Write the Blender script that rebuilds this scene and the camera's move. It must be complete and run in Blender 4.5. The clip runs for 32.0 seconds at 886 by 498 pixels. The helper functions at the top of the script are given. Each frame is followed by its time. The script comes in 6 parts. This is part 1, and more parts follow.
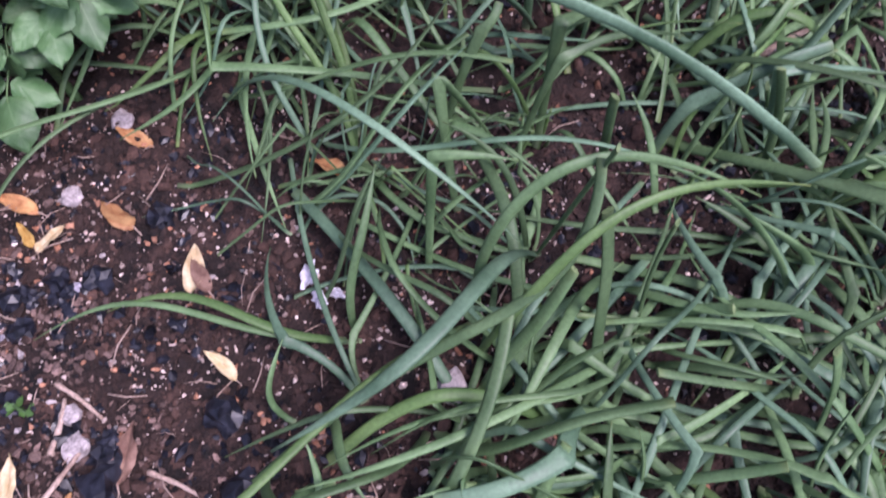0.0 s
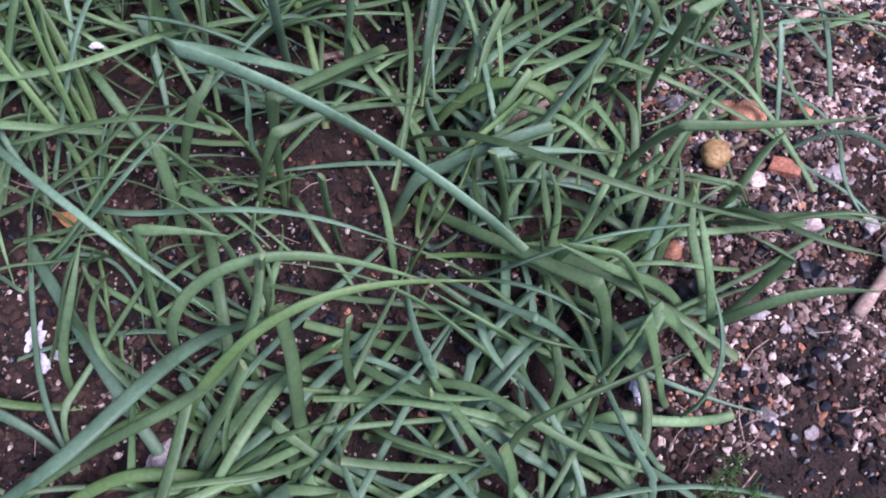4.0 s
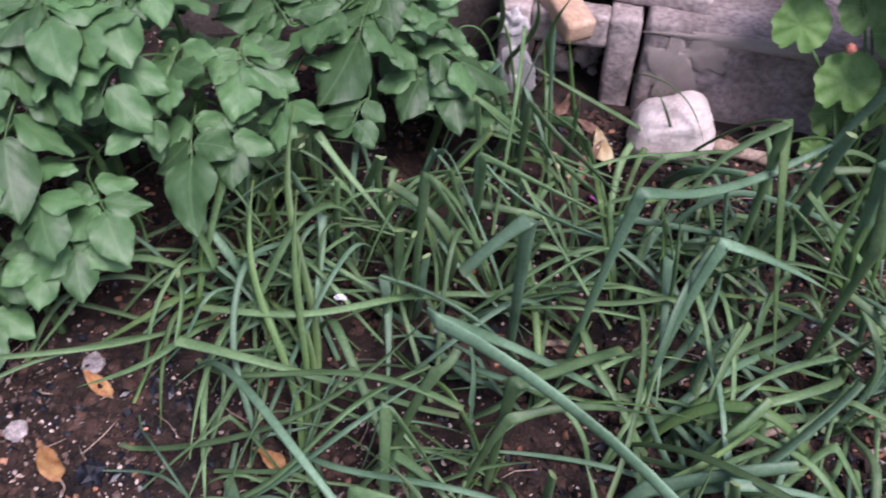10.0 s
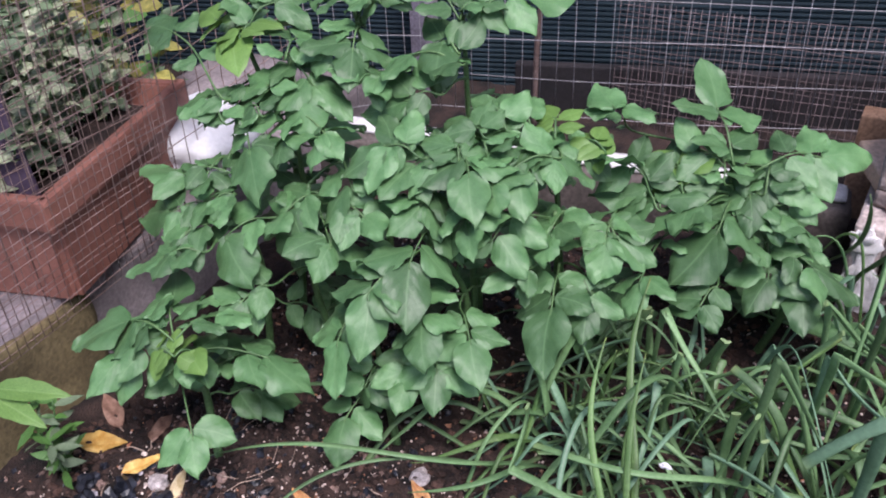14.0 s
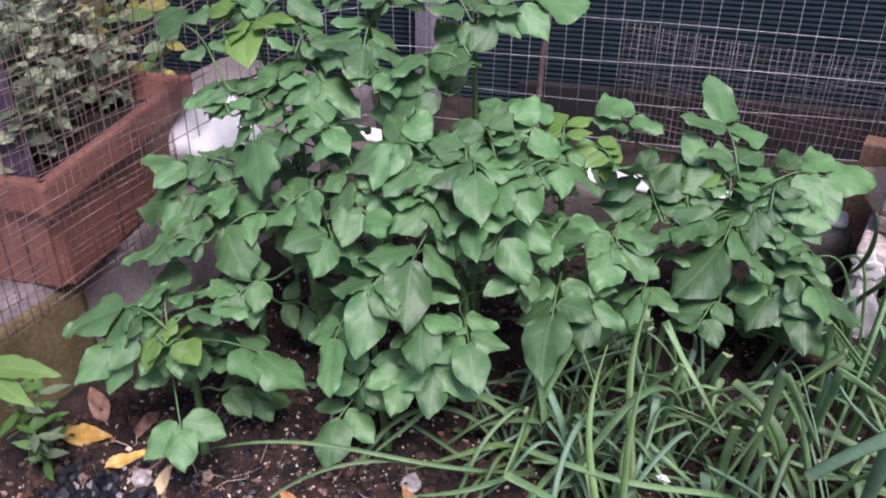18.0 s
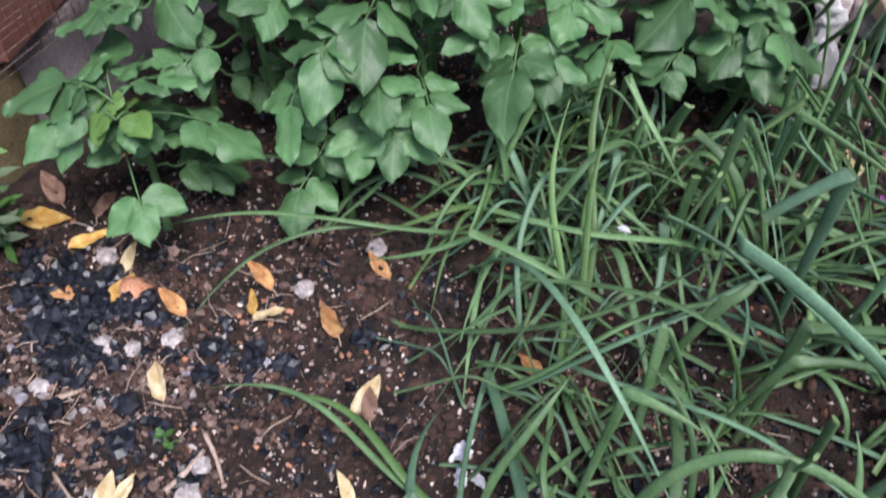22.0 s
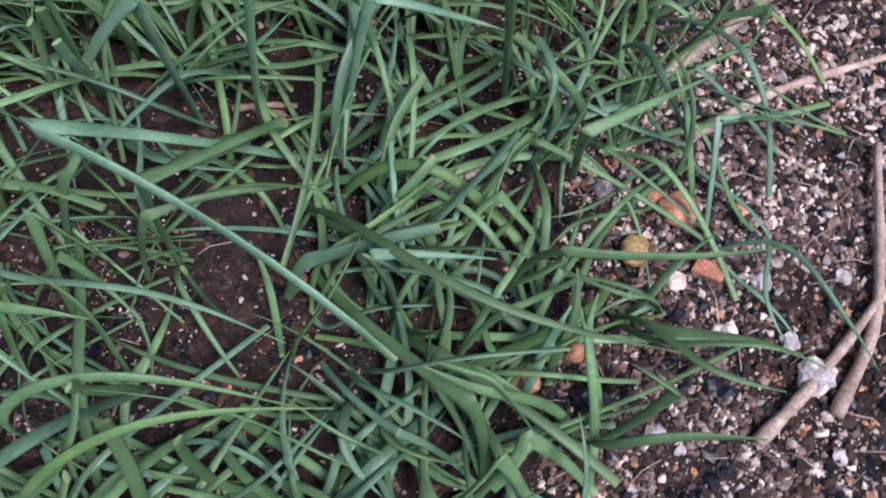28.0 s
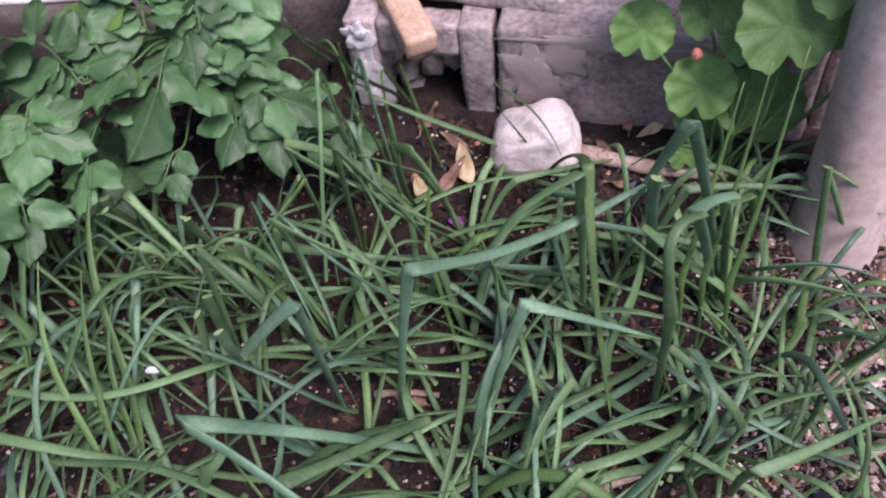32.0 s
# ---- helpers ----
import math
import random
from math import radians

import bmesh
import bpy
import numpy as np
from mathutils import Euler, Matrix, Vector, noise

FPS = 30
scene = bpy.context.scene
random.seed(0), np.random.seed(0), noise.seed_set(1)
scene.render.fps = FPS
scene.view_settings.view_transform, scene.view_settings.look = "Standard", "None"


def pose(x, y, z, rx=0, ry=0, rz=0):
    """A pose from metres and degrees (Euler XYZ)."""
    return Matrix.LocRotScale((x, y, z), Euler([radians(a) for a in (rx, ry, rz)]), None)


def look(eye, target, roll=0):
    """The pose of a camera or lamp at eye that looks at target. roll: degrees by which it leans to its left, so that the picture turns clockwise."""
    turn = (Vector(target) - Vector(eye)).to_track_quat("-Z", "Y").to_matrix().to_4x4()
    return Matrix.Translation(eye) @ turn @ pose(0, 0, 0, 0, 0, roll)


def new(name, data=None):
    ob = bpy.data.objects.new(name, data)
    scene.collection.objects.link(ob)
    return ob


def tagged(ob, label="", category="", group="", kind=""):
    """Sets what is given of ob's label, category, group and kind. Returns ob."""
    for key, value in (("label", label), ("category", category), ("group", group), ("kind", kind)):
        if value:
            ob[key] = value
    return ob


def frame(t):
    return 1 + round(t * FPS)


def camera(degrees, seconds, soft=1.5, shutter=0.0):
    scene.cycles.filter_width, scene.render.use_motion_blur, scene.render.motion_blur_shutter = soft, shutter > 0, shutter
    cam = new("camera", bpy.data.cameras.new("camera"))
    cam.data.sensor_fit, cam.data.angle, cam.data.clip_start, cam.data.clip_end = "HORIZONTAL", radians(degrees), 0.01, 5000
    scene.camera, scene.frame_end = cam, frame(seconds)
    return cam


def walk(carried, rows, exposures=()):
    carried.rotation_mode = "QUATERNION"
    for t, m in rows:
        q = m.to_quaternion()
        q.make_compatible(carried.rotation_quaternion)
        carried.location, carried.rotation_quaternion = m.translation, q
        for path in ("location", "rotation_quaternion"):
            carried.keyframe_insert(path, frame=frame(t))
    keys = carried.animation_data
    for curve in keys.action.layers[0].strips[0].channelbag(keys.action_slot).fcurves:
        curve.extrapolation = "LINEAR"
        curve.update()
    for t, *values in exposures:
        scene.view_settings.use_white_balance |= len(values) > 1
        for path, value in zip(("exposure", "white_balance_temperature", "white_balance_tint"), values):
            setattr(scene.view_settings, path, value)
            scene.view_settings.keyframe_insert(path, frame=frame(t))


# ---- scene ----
cam = camera(54.1, 32.0, soft=1.9, shutter=0.4)
PATH = [
    (0, (0.082, 0.056, 0.85), (-0.066, 0.934, -0.941), -7.3),
    (0.5, (0.095, 0.052, 0.837), (-0.085, 0.824, -0.999), -9.0),
    (1, (0.131, 0.044, 0.842), (-0.1, 0.79, -0.999), -3.8),
    (1.5, (0.16, 0.041, 0.856), (-0.137, 0.751, -0.99), -3.6),
    (2, (0.18, 0.064, 0.85), (-0.075, 0.722, -1.022), -1.7),
    (2.5, (0.205, 0.087, 0.87), (0.057, 0.75, -1.011), 2.2),
    (3, (0.264, 0.129, 0.878), (0.202, 0.881, -0.974), 2.5),
    (3.5, (0.301, 0.147, 0.881), (0.273, 0.945, -0.953), 1.7),
    (5.5, (0.29, 0.211, 0.894), (0.294, 1.123, -0.886), 2.2),
    (6, (0.286, 0.219, 0.894), (0.296, 1.174, -0.863), 1.9),
    (6.5, (0.293, 0.226, 0.894), (0.321, 1.215, -0.844), 2.0),
    (7, (0.286, 0.222, 0.894), (0.311, 1.281, -0.802), 2.7),
    (7.5, (0.265, 0.211, 0.9), (0.215, 1.364, -0.733), 1.6),
    (8, (0.243, 0.207, 0.903), (0.126, 1.424, -0.68), 0.7),
    (8.5, (0.229, 0.21, 0.91), (0.076, 1.468, -0.637), -0.0),
    (9, (0.217, 0.213, 0.907), (0.033, 1.489, -0.622), 0.2),
    (9.5, (0.199, 0.199, 0.899), (-0.046, 1.488, -0.61), 0.3),
    (10, (0.179, 0.177, 0.886), (-0.17, 1.451, -0.615), 0.3),
    (10.5, (0.161, 0.16, 0.877), (-0.279, 1.393, -0.635), -0.3),
    (11, (0.152, 0.136, 0.883), (-0.415, 1.363, -0.591), -3.0),
    (11.5, (0.136, 0.104, 0.905), (-0.596, 1.434, -0.397), -2.3),
    (12, (0.125, 0.077, 0.916), (-0.719, 1.409, -0.314), -2.2),
    (12.5, (0.117, 0.064, 0.911), (-0.784, 1.368, -0.307), -2.3),
    (13, (0.115, 0.059, 0.912), (-0.807, 1.368, -0.286), -1.7),
    (13.5, (0.117, 0.053, 0.905), (-0.833, 1.356, -0.278), -2.0),
    (14, (0.122, 0.044, 0.904), (-0.872, 1.356, -0.232), -3.2),
    (14.5, (0.13, 0.046, 0.903), (-0.852, 1.388, -0.209), -2.7),
    (16.5, (0.103, 0.039, 0.895), (-0.898, 1.397, -0.179), -2.8),
    (17, (0.099, 0.032, 0.896), (-0.925, 1.39, -0.156), -2.9),
    (17.5, (0.099, 0.025, 0.882), (-0.904, 1.395, -0.175), -1.7),
    (18, (0.112, 0.022, 0.865), (-0.88, 1.387, -0.209), 0.0),
    (18.5, (0.123, -0.002, 0.848), (-0.854, 1.364, -0.237), 3.2),
    (19, (0.127, -0.011, 0.839), (-0.846, 1.394, -0.2), 4.2),
    (19.5, (0.128, -0.013, 0.841), (-0.887, 1.43, -0.101), 4.6),
    (20, (0.128, -0.008, 0.84), (-0.829, 1.4, -0.209), 5.2),
    (20.5, (0.126, -0.005, 0.839), (-0.774, 1.388, -0.28), 5.1),
    (21, (0.123, -0.001, 0.84), (-0.789, 1.383, -0.279), 4.1),
    (21.5, (0.113, 0.007, 0.841), (-0.696, 1.273, -0.479), 1.2),
    (22, (0.109, 0.016, 0.833), (-0.625, 1.178, -0.62), -0.1),
    (22.5, (0.106, 0.024, 0.831), (-0.533, 1.013, -0.786), -2.5),
    (23, (0.11, 0.028, 0.83), (-0.439, 0.889, -0.889), -4.0),
    (23.5, (0.13, 0.041, 0.841), (-0.309, 0.751, -0.976), -6.0),
    (24, (0.16, 0.059, 0.846), (-0.134, 0.784, -0.994), 0.9),
    (24.5, (0.198, 0.102, 0.856), (-0.064, 0.809, -0.996), -3.2),
    (25, (0.226, 0.115, 0.855), (0.02, 0.802, -1.012), -1.4),
    (25.5, (0.264, 0.145, 0.867), (0.147, 0.879, -0.99), 2.1),
    (26, (0.306, 0.166, 0.871), (0.23, 0.913, -0.983), 1.7),
    (26.5, (0.326, 0.191, 0.873), (0.345, 0.936, -0.983), 0.9),
    (28.5, (0.458, 0.364, 0.909), (0.32, 1.056, -0.962), -0.4),
    (29, (0.455, 0.387, 0.909), (0.291, 1.116, -0.946), -1.2),
    (29.5, (0.446, 0.411, 0.915), (0.236, 1.243, -0.892), -2.7),
    (30, (0.432, 0.422, 0.912), (0.179, 1.35, -0.842), -2.2),
    (30.5, (0.411, 0.422, 0.912), (0.076, 1.406, -0.797), -2.9),
    (31, (0.391, 0.411, 0.913), (-0.043, 1.409, -0.765), -5.6),
    (31.5, (0.39, 0.402, 0.915), (-0.081, 1.431, -0.734), -7.7),
    (32, (0.401, 0.396, 0.919), (-0.043, 1.501, -0.688), -8.8),
]
walk(cam, [(t, look(eye, target, roll)) for t, eye, target, roll in PATH], [
    (0, 0.94, 6100, 41), (2, 0.96, 6000, 34), (3, 0.94, 5900, 38), (6, 0.89, 6100, 36), (9, 0.77, 6350, 35), (10, 0.82, 6350, 31), (11, 0.92, 6400, 20), (12, 1.00, 6400, 15), (13, 1.03, 6350, 18), (17, 1.02, 6400, 26), (18, 1.02, 6450, 26), (20, 1.05, 6800, 28), (21, 1.02, 6600, 24),
    (22, 0.90, 6350, 15), (23, 0.92, 6200, 10), (24, 0.93, 6200, 18), (26, 0.92, 5900, 37), (29, 0.76, 6150, 14), (30, 0.75, 6250, 18), (31, 0.79, 6400, 26), (32, 0.79, 6400, 32)])

# ---- light ----
world = bpy.data.worlds.new("sky")
scene.world = world
world.use_nodes = True
wn, wl = world.node_tree.nodes, world.node_tree.links
sky = wn.new("ShaderNodeTexSky")
sky.sky_type, sky.sun_disc = "NISHITA", False
sky.sun_elevation, sky.sun_rotation = radians(60), radians(124)
sky.air_density, sky.dust_density, sky.ozone_density = 1.0, 2.0, 1.5
wn["Background"].inputs["Strength"].default_value = 0.09
wl.new(sky.outputs[0], wn["Background"].inputs["Color"])
sun = new("sun", bpy.data.lights.new("sun", "SUN"))
sun.data.energy, sun.data.angle, sun.data.color = 2.15, radians(22), (1.0, 0.98, 0.96)
sun.matrix_world = look((1.4, -0.35, 3.0), (0, 0.6, 0))


# ---- materials ----
def material(name, dark, light, scale=20.0, fine=200.0, rough=0.6, bump=0.3, step=0.004, vary=0.12, metal=0.0, thin=0.0, spec=0.5, power=0.35):
    """Two tones mixed by coarse noise, broken by fine noise, with relief; vary shifts the brightness from object to object."""
    m = bpy.data.materials.new(name)
    m.use_nodes = True
    n, l = m.node_tree.nodes, m.node_tree.links
    p = n["Principled BSDF"]
    where = n.new("ShaderNodeTexCoord")
    a, b = n.new("ShaderNodeTexNoise"), n.new("ShaderNodeTexNoise")
    a.inputs["Scale"].default_value, a.inputs["Detail"].default_value = scale, 5
    b.inputs["Scale"].default_value, b.inputs["Detail"].default_value = fine, 4
    for x in (a, b):
        l.new(where.outputs["Object"], x.inputs["Vector"])
    ramp = n.new("ShaderNodeMapRange")
    ramp.inputs[1].default_value, ramp.inputs[2].default_value = 0.32, 0.68
    l.new(a.outputs[0], ramp.inputs[0])
    mix = n.new("ShaderNodeMix")
    mix.data_type = "RGBA"
    l.new(ramp.outputs[0], mix.inputs[0])
    mix.inputs[6].default_value, mix.inputs[7].default_value = (*dark, 1), (*light, 1)
    info = n.new("ShaderNodeObjectInfo")
    shift = n.new("ShaderNodeMapRange")
    shift.inputs[3].default_value, shift.inputs[4].default_value = 1 - vary, 1 + vary
    l.new(info.outputs["Random"], shift.inputs[0])
    grain = n.new("ShaderNodeMapRange")
    grain.inputs[1].default_value, grain.inputs[2].default_value = 0.3, 0.7
    grain.inputs[3].default_value, grain.inputs[4].default_value = 1 - power, 1 + power
    l.new(b.outputs[0], grain.inputs[0])
    both = n.new("ShaderNodeMath")
    both.operation = "MULTIPLY"
    l.new(grain.outputs[0], both.inputs[0])
    l.new(shift.outputs[0], both.inputs[1])
    tone = n.new("ShaderNodeMix")
    tone.data_type, tone.blend_type = "RGBA", "MULTIPLY"
    tone.inputs[0].default_value = 1.0
    l.new(mix.outputs[2], tone.inputs[6])
    l.new(both.outputs[0], tone.inputs[7])
    l.new(tone.outputs[2], p.inputs["Base Color"])
    p.inputs["Roughness"].default_value, p.inputs["Metallic"].default_value = rough, metal
    p.inputs["Specular IOR Level"].default_value = spec
    relief = n.new("ShaderNodeBump")
    relief.inputs["Strength"].default_value, relief.inputs["Distance"].default_value = bump, step
    l.new(b.outputs[0], relief.inputs["Height"])
    l.new(relief.outputs[0], p.inputs["Normal"])
    if thin:
        back, blend = n.new("ShaderNodeBsdfTranslucent"), n.new("ShaderNodeMixShader")
        l.new(tone.outputs[2], back.inputs["Color"])
        blend.inputs[0].default_value = thin
        l.new(p.outputs[0], blend.inputs[1])
        l.new(back.outputs[0], blend.inputs[2])
        l.new(blend.outputs[0], n["Material Output"].inputs[0])
    return m


def find(m, kind):
    return [x for x in m.node_tree.nodes if x.bl_idname == kind]


def along_leaf(m, stops):
    """Tints a leaf along its length: stops of (place from base to tip, colour), mixed over the material's own colour by alpha."""
    n, l = m.node_tree.nodes, m.node_tree.links
    a, r, x = n.new("ShaderNodeAttribute"), n.new("ShaderNodeValToRGB"), n.new("ShaderNodeMix")
    a.attribute_name = "along"
    e = r.color_ramp.elements
    while len(e) < len(stops):
        e.new(0.5)
    for q, (place, colour) in zip(e, stops):
        q.position, q.color = place, colour
    x.data_type = "RGBA"
    last = [y for y in find(m, "ShaderNodeMix") if y.blend_type == "MULTIPLY"][0]
    l.new(a.outputs["Fac"], r.inputs[0])
    l.new(r.outputs["Alpha"], x.inputs[0])
    l.new(last.outputs[2], x.inputs[6])
    l.new(r.outputs["Color"], x.inputs[7])
    for y in [k for k in l if k.from_node == last and k.to_node != x]:
        l.new(x.outputs[2], y.to_socket)
    return m


def veined(m, turns, depth, pale):
    """Side veins on a leaf, from its UV map (u across from the midrib, v along)."""
    n, l = m.node_tree.nodes, m.node_tree.links
    uv, sep = n.new("ShaderNodeUVMap"), n.new("ShaderNodeSeparateXYZ")
    l.new(uv.outputs[0], sep.inputs[0])

    def op(kind, a, b=None, c=None):
        q = n.new("ShaderNodeMath")
        q.operation = kind
        for k, v in enumerate((a, b, c)):
            if v is None:
                continue
            if isinstance(v, (int, float)):
                q.inputs[k].default_value = v
            else:
                l.new(v, q.inputs[k])
        return q.outputs[0]

    side = op("ABSOLUTE", op("SUBTRACT", sep.outputs[0], 0.5))
    wave = op("ABSOLUTE", op("SINE", op("MULTIPLY", op("SUBTRACT", sep.outputs[1], op("MULTIPLY", side, 0.9)), turns)))
    vein = op("SUBTRACT", 1.0, op("MINIMUM", op("MULTIPLY", wave, 3.5), 1.0))
    rib = op("SUBTRACT", 1.0, op("MINIMUM", op("MULTIPLY", side, 28.0), 1.0))
    lines = op("MAXIMUM", op("MULTIPLY", vein, 0.22), rib)
    relief = find(m, "ShaderNodeBump")[0]
    noise_out = relief.inputs["Height"].links[0].from_socket
    l.new(op("ADD", op("MULTIPLY", noise_out, 0.4), op("MULTIPLY", wave, depth)), relief.inputs["Height"])
    x = n.new("ShaderNodeMix")
    x.data_type = "RGBA"
    x.inputs[7].default_value = (*pale, 1)
    last = [y for y in find(m, "ShaderNodeMix") if y.blend_type == "MULTIPLY"][0]
    l.new(op("MULTIPLY", lines, 0.42), x.inputs[0])
    l.new(last.outputs[2], x.inputs[6])
    for y in [k for k in l if k.from_node == last and k.to_node != x]:
        l.new(x.outputs[2], y.to_socket)
    return m


SOIL = material("damp_soil", (0.003, 0.0024, 0.0026), (0.054, 0.030, 0.024), 26, 330, 0.9, 0.9, 0.006, 0, power=0.6)
DRY_CRUMB = material("dry_soil_crumb", (0.072, 0.046, 0.040), (0.28, 0.185, 0.155), 30, 400, 0.9, 0.6, 0.002, 0.3)
CRUMB = material("soil_crumb", (0.005, 0.0038, 0.004), (0.090, 0.047, 0.035), 17, 400, 0.9, 0.6, 0.002, 0.3)
GRIT = material("pale_grit", (0.34, 0.24, 0.20), (0.74, 0.62, 0.56), 60, 500, 0.8, 0.4, 0.001, 0.35)
COAL = material("charcoal", (0.003, 0.0035, 0.006), (0.022, 0.024, 0.034), 90, 120, 0.38, 0.35, 0.002, 0.4, spec=0.5)
ASH = material("ashy_cinder", (0.16, 0.15, 0.18), (0.50, 0.47, 0.53), 50, 300, 0.8, 0.5, 0.001, 0.3)
PEBBLE = material("grey_pebble", (0.17, 0.15, 0.15), (0.48, 0.42, 0.41), 40, 300, 0.75, 0.4, 0.001, 0.3)
ROSE_STONE = material("reddish_stone", (0.28, 0.11, 0.06), (0.50, 0.26, 0.16), 40, 300, 0.8, 0.4, 0.001, 0.3)
BRICK = material("broken_brick", (0.36, 0.13, 0.08), (0.52, 0.24, 0.15), 60, 300, 0.85, 0.5, 0.001, 0.1)
BULB = material("dry_bulb_skin", (0.42, 0.24, 0.09), (0.66, 0.46, 0.22), 60, 250, 0.6, 0.4, 0.001, 0.1, thin=0.05)
ONION = along_leaf(material("onion_leaf", (0.066, 0.138, 0.052), (0.168, 0.292, 0.130), 14, 240, 0.52, 0.12, 0.0006, 0.34, thin=0.10, power=0.16),
                   [(0.0, (0.36, 0.44, 0.24, 0.6)), (0.07, (0.16, 0.30, 0.11, 0.2)), (0.15, (0.1, 0.2, 0.1, 0.0)), (0.93, (0.1, 0.2, 0.1, 0.0)), (1.0, (0.24, 0.30, 0.10, 0.4))])
ONION_BLUE = along_leaf(material("glaucous_onion_leaf", (0.072, 0.152, 0.084), (0.172, 0.306, 0.188), 14, 240, 0.50, 0.12, 0.0006, 0.2, thin=0.08, power=0.16),
                        [(0.0, (0.36, 0.44, 0.24, 0.6)), (0.07, (0.16, 0.30, 0.11, 0.2)), (0.15, (0.1, 0.2, 0.1, 0.0)), (0.93, (0.1, 0.2, 0.1, 0.0)), (1.0, (0.24, 0.30, 0.10, 0.3))])
ONION_PALE = along_leaf(material("young_onion_leaf", (0.072, 0.155, 0.044), (0.148, 0.260, 0.088), 14, 240, 0.52, 0.12, 0.0006, 0.2, thin=0.14, power=0.16),
                        [(0.0, (0.4, 0.45, 0.25, 0.5)), (0.12, (0.1, 0.2, 0.1, 0.0)), (0.9, (0.1, 0.2, 0.1, 0.0)), (1.0, (0.34, 0.36, 0.12, 0.4))])
CUT = material("cut_leaf_end", (0.11, 0.19, 0.07), (0.22, 0.30, 0.13), 80, 400, 0.6, 0.1, 0.001)
DRY = material("dry_leaf_skin", (0.28, 0.19, 0.11), (0.52, 0.40, 0.27), 20, 200, 0.8, 0.4, 0.001, 0.2, thin=0.1)
POTATO = veined(material("potato_leaf", (0.058, 0.148, 0.053), (0.124, 0.248, 0.104), 2.2, 60, 0.42, 0.4, 0.003, 0.40, thin=0.13, power=0.12, spec=0.55), 17, 0.15, (0.18, 0.32, 0.15))
POTATO_YOUNG = veined(material("young_potato_leaf", (0.11, 0.22, 0.050), (0.17, 0.31, 0.080), 2.2, 40, 0.46, 0.22, 0.001, 0.15, thin=0.2, power=0.14), 30, 0.5, (0.25, 0.40, 0.15))
STEM = material("green_stem", (0.05, 0.12, 0.04), (0.11, 0.20, 0.075), 20, 300, 0.5, 0.2, 0.001)
GERANIUM = veined(material("geranium_leaf", (0.085, 0.195, 0.045), (0.155, 0.300, 0.085), 2, 40, 0.55, 0.3, 0.001, 0.2, thin=0.15, power=0.15), 16, 0.5, (0.23, 0.38, 0.15))
CONCRETE = material("weathered_concrete", (0.17, 0.134, 0.128), (0.52, 0.435, 0.42), 9, 130, 0.9, 0.7, 0.003, 0.1, power=0.35)
# Dark kerb concrete; inside the block cores it paints in the shade.
CONCRETE_DARK = material("dark_concrete_and_core_shade", (0.060, 0.049, 0.045), (0.17, 0.140, 0.130), 9, 150, 0.9, 0.7, 0.003, 0.1, power=0.3)
CONCRETE_KERB = material("lilac_grey_concrete", (0.11, 0.092, 0.096), (0.29, 0.245, 0.255), 7, 150, 0.9, 0.6, 0.003, 0.1, power=0.25)
OCHRE = material("ochre_stained_render", (0.072, 0.055, 0.027), (0.18, 0.138, 0.068), 9, 150, 0.9, 0.6, 0.003, 0.1, power=0.3)
# White of the flaking plaster, and of the kerb capping's painted-in top light.
LIT_TOP_AND_PLASTER = material("lit_top_and_white_plaster", (0.55, 0.52, 0.52), (0.80, 0.78, 0.80), 14, 160, 0.85, 0.4, 0.002, 0.05, power=0.15)
BAG = material("white_sack", (0.80, 0.78, 0.82), (0.92, 0.91, 0.94), 6, 160, 0.6, 0.3, 0.002, 0.05, power=0.06)
WHITE_STONE = material("white_stone", (0.58, 0.49, 0.46), (0.82, 0.74, 0.71), 30, 220, 0.85, 0.5, 0.002, 0.05, power=0.15)
TERRACOTTA = material("terracotta_plastic", (0.20, 0.080, 0.060), (0.29, 0.125, 0.095), 6, 120, 0.55, 0.15, 0.001, 0.1, power=0.12)
PINE = material("planed_pine", (0.50, 0.31, 0.20), (0.70, 0.50, 0.375), 12, 160, 0.6, 0.25, 0.001, 0.08, power=0.2)
OLD_WOOD = material("weathered_plank", (0.22, 0.12, 0.07), (0.42, 0.25, 0.16), 12, 160, 0.8, 0.4, 0.002, 0.1)
BARK = material("smooth_pale_bark", (0.38, 0.28, 0.25), (0.66, 0.54, 0.50), 7, 90, 0.7, 0.35, 0.002, 0.05, power=0.15)
WIRE = material("galvanised_wire", (0.26, 0.24, 0.255), (0.48, 0.46, 0.49), 30, 200, 0.5, 0.2, 0.0005, 0.2, metal=0.4)
RUSTY_WIRE = material("rusty_wire", (0.13, 0.080, 0.068), (0.30, 0.215, 0.20), 30, 200, 0.7, 0.4, 0.0005, 0.3, metal=0.2)
DARK_WIRE = material("dark_rusty_wire", (0.12, 0.085, 0.085), (0.28, 0.215, 0.215), 30, 200, 0.8, 0.4, 0.0005, 0.3, metal=0.2)
BLUE_GREY = material("blue_grey_cast_stone", (0.10, 0.105, 0.13), (0.26, 0.26, 0.30), 14, 140, 0.85, 0.6, 0.002, 0.1, power=0.35)
NET = material("dark_shade_net", (0.010, 0.024, 0.036), (0.024, 0.048, 0.062), 4, 300, 0.8, 0.4, 0.001, 0.1)
# Near-black tone for the added backing that fills the dark area behind the fence.
BROWN_BACK = material("dark_brown_backing", (0.010, 0.009, 0.011), (0.024, 0.019, 0.022), 6, 120, 0.9, 0.4, 0.002, 0.1)
POST = material("lilac_grey_post", (0.15, 0.13, 0.16), (0.26, 0.23, 0.28), 8, 150, 0.7, 0.3, 0.001, 0.1)
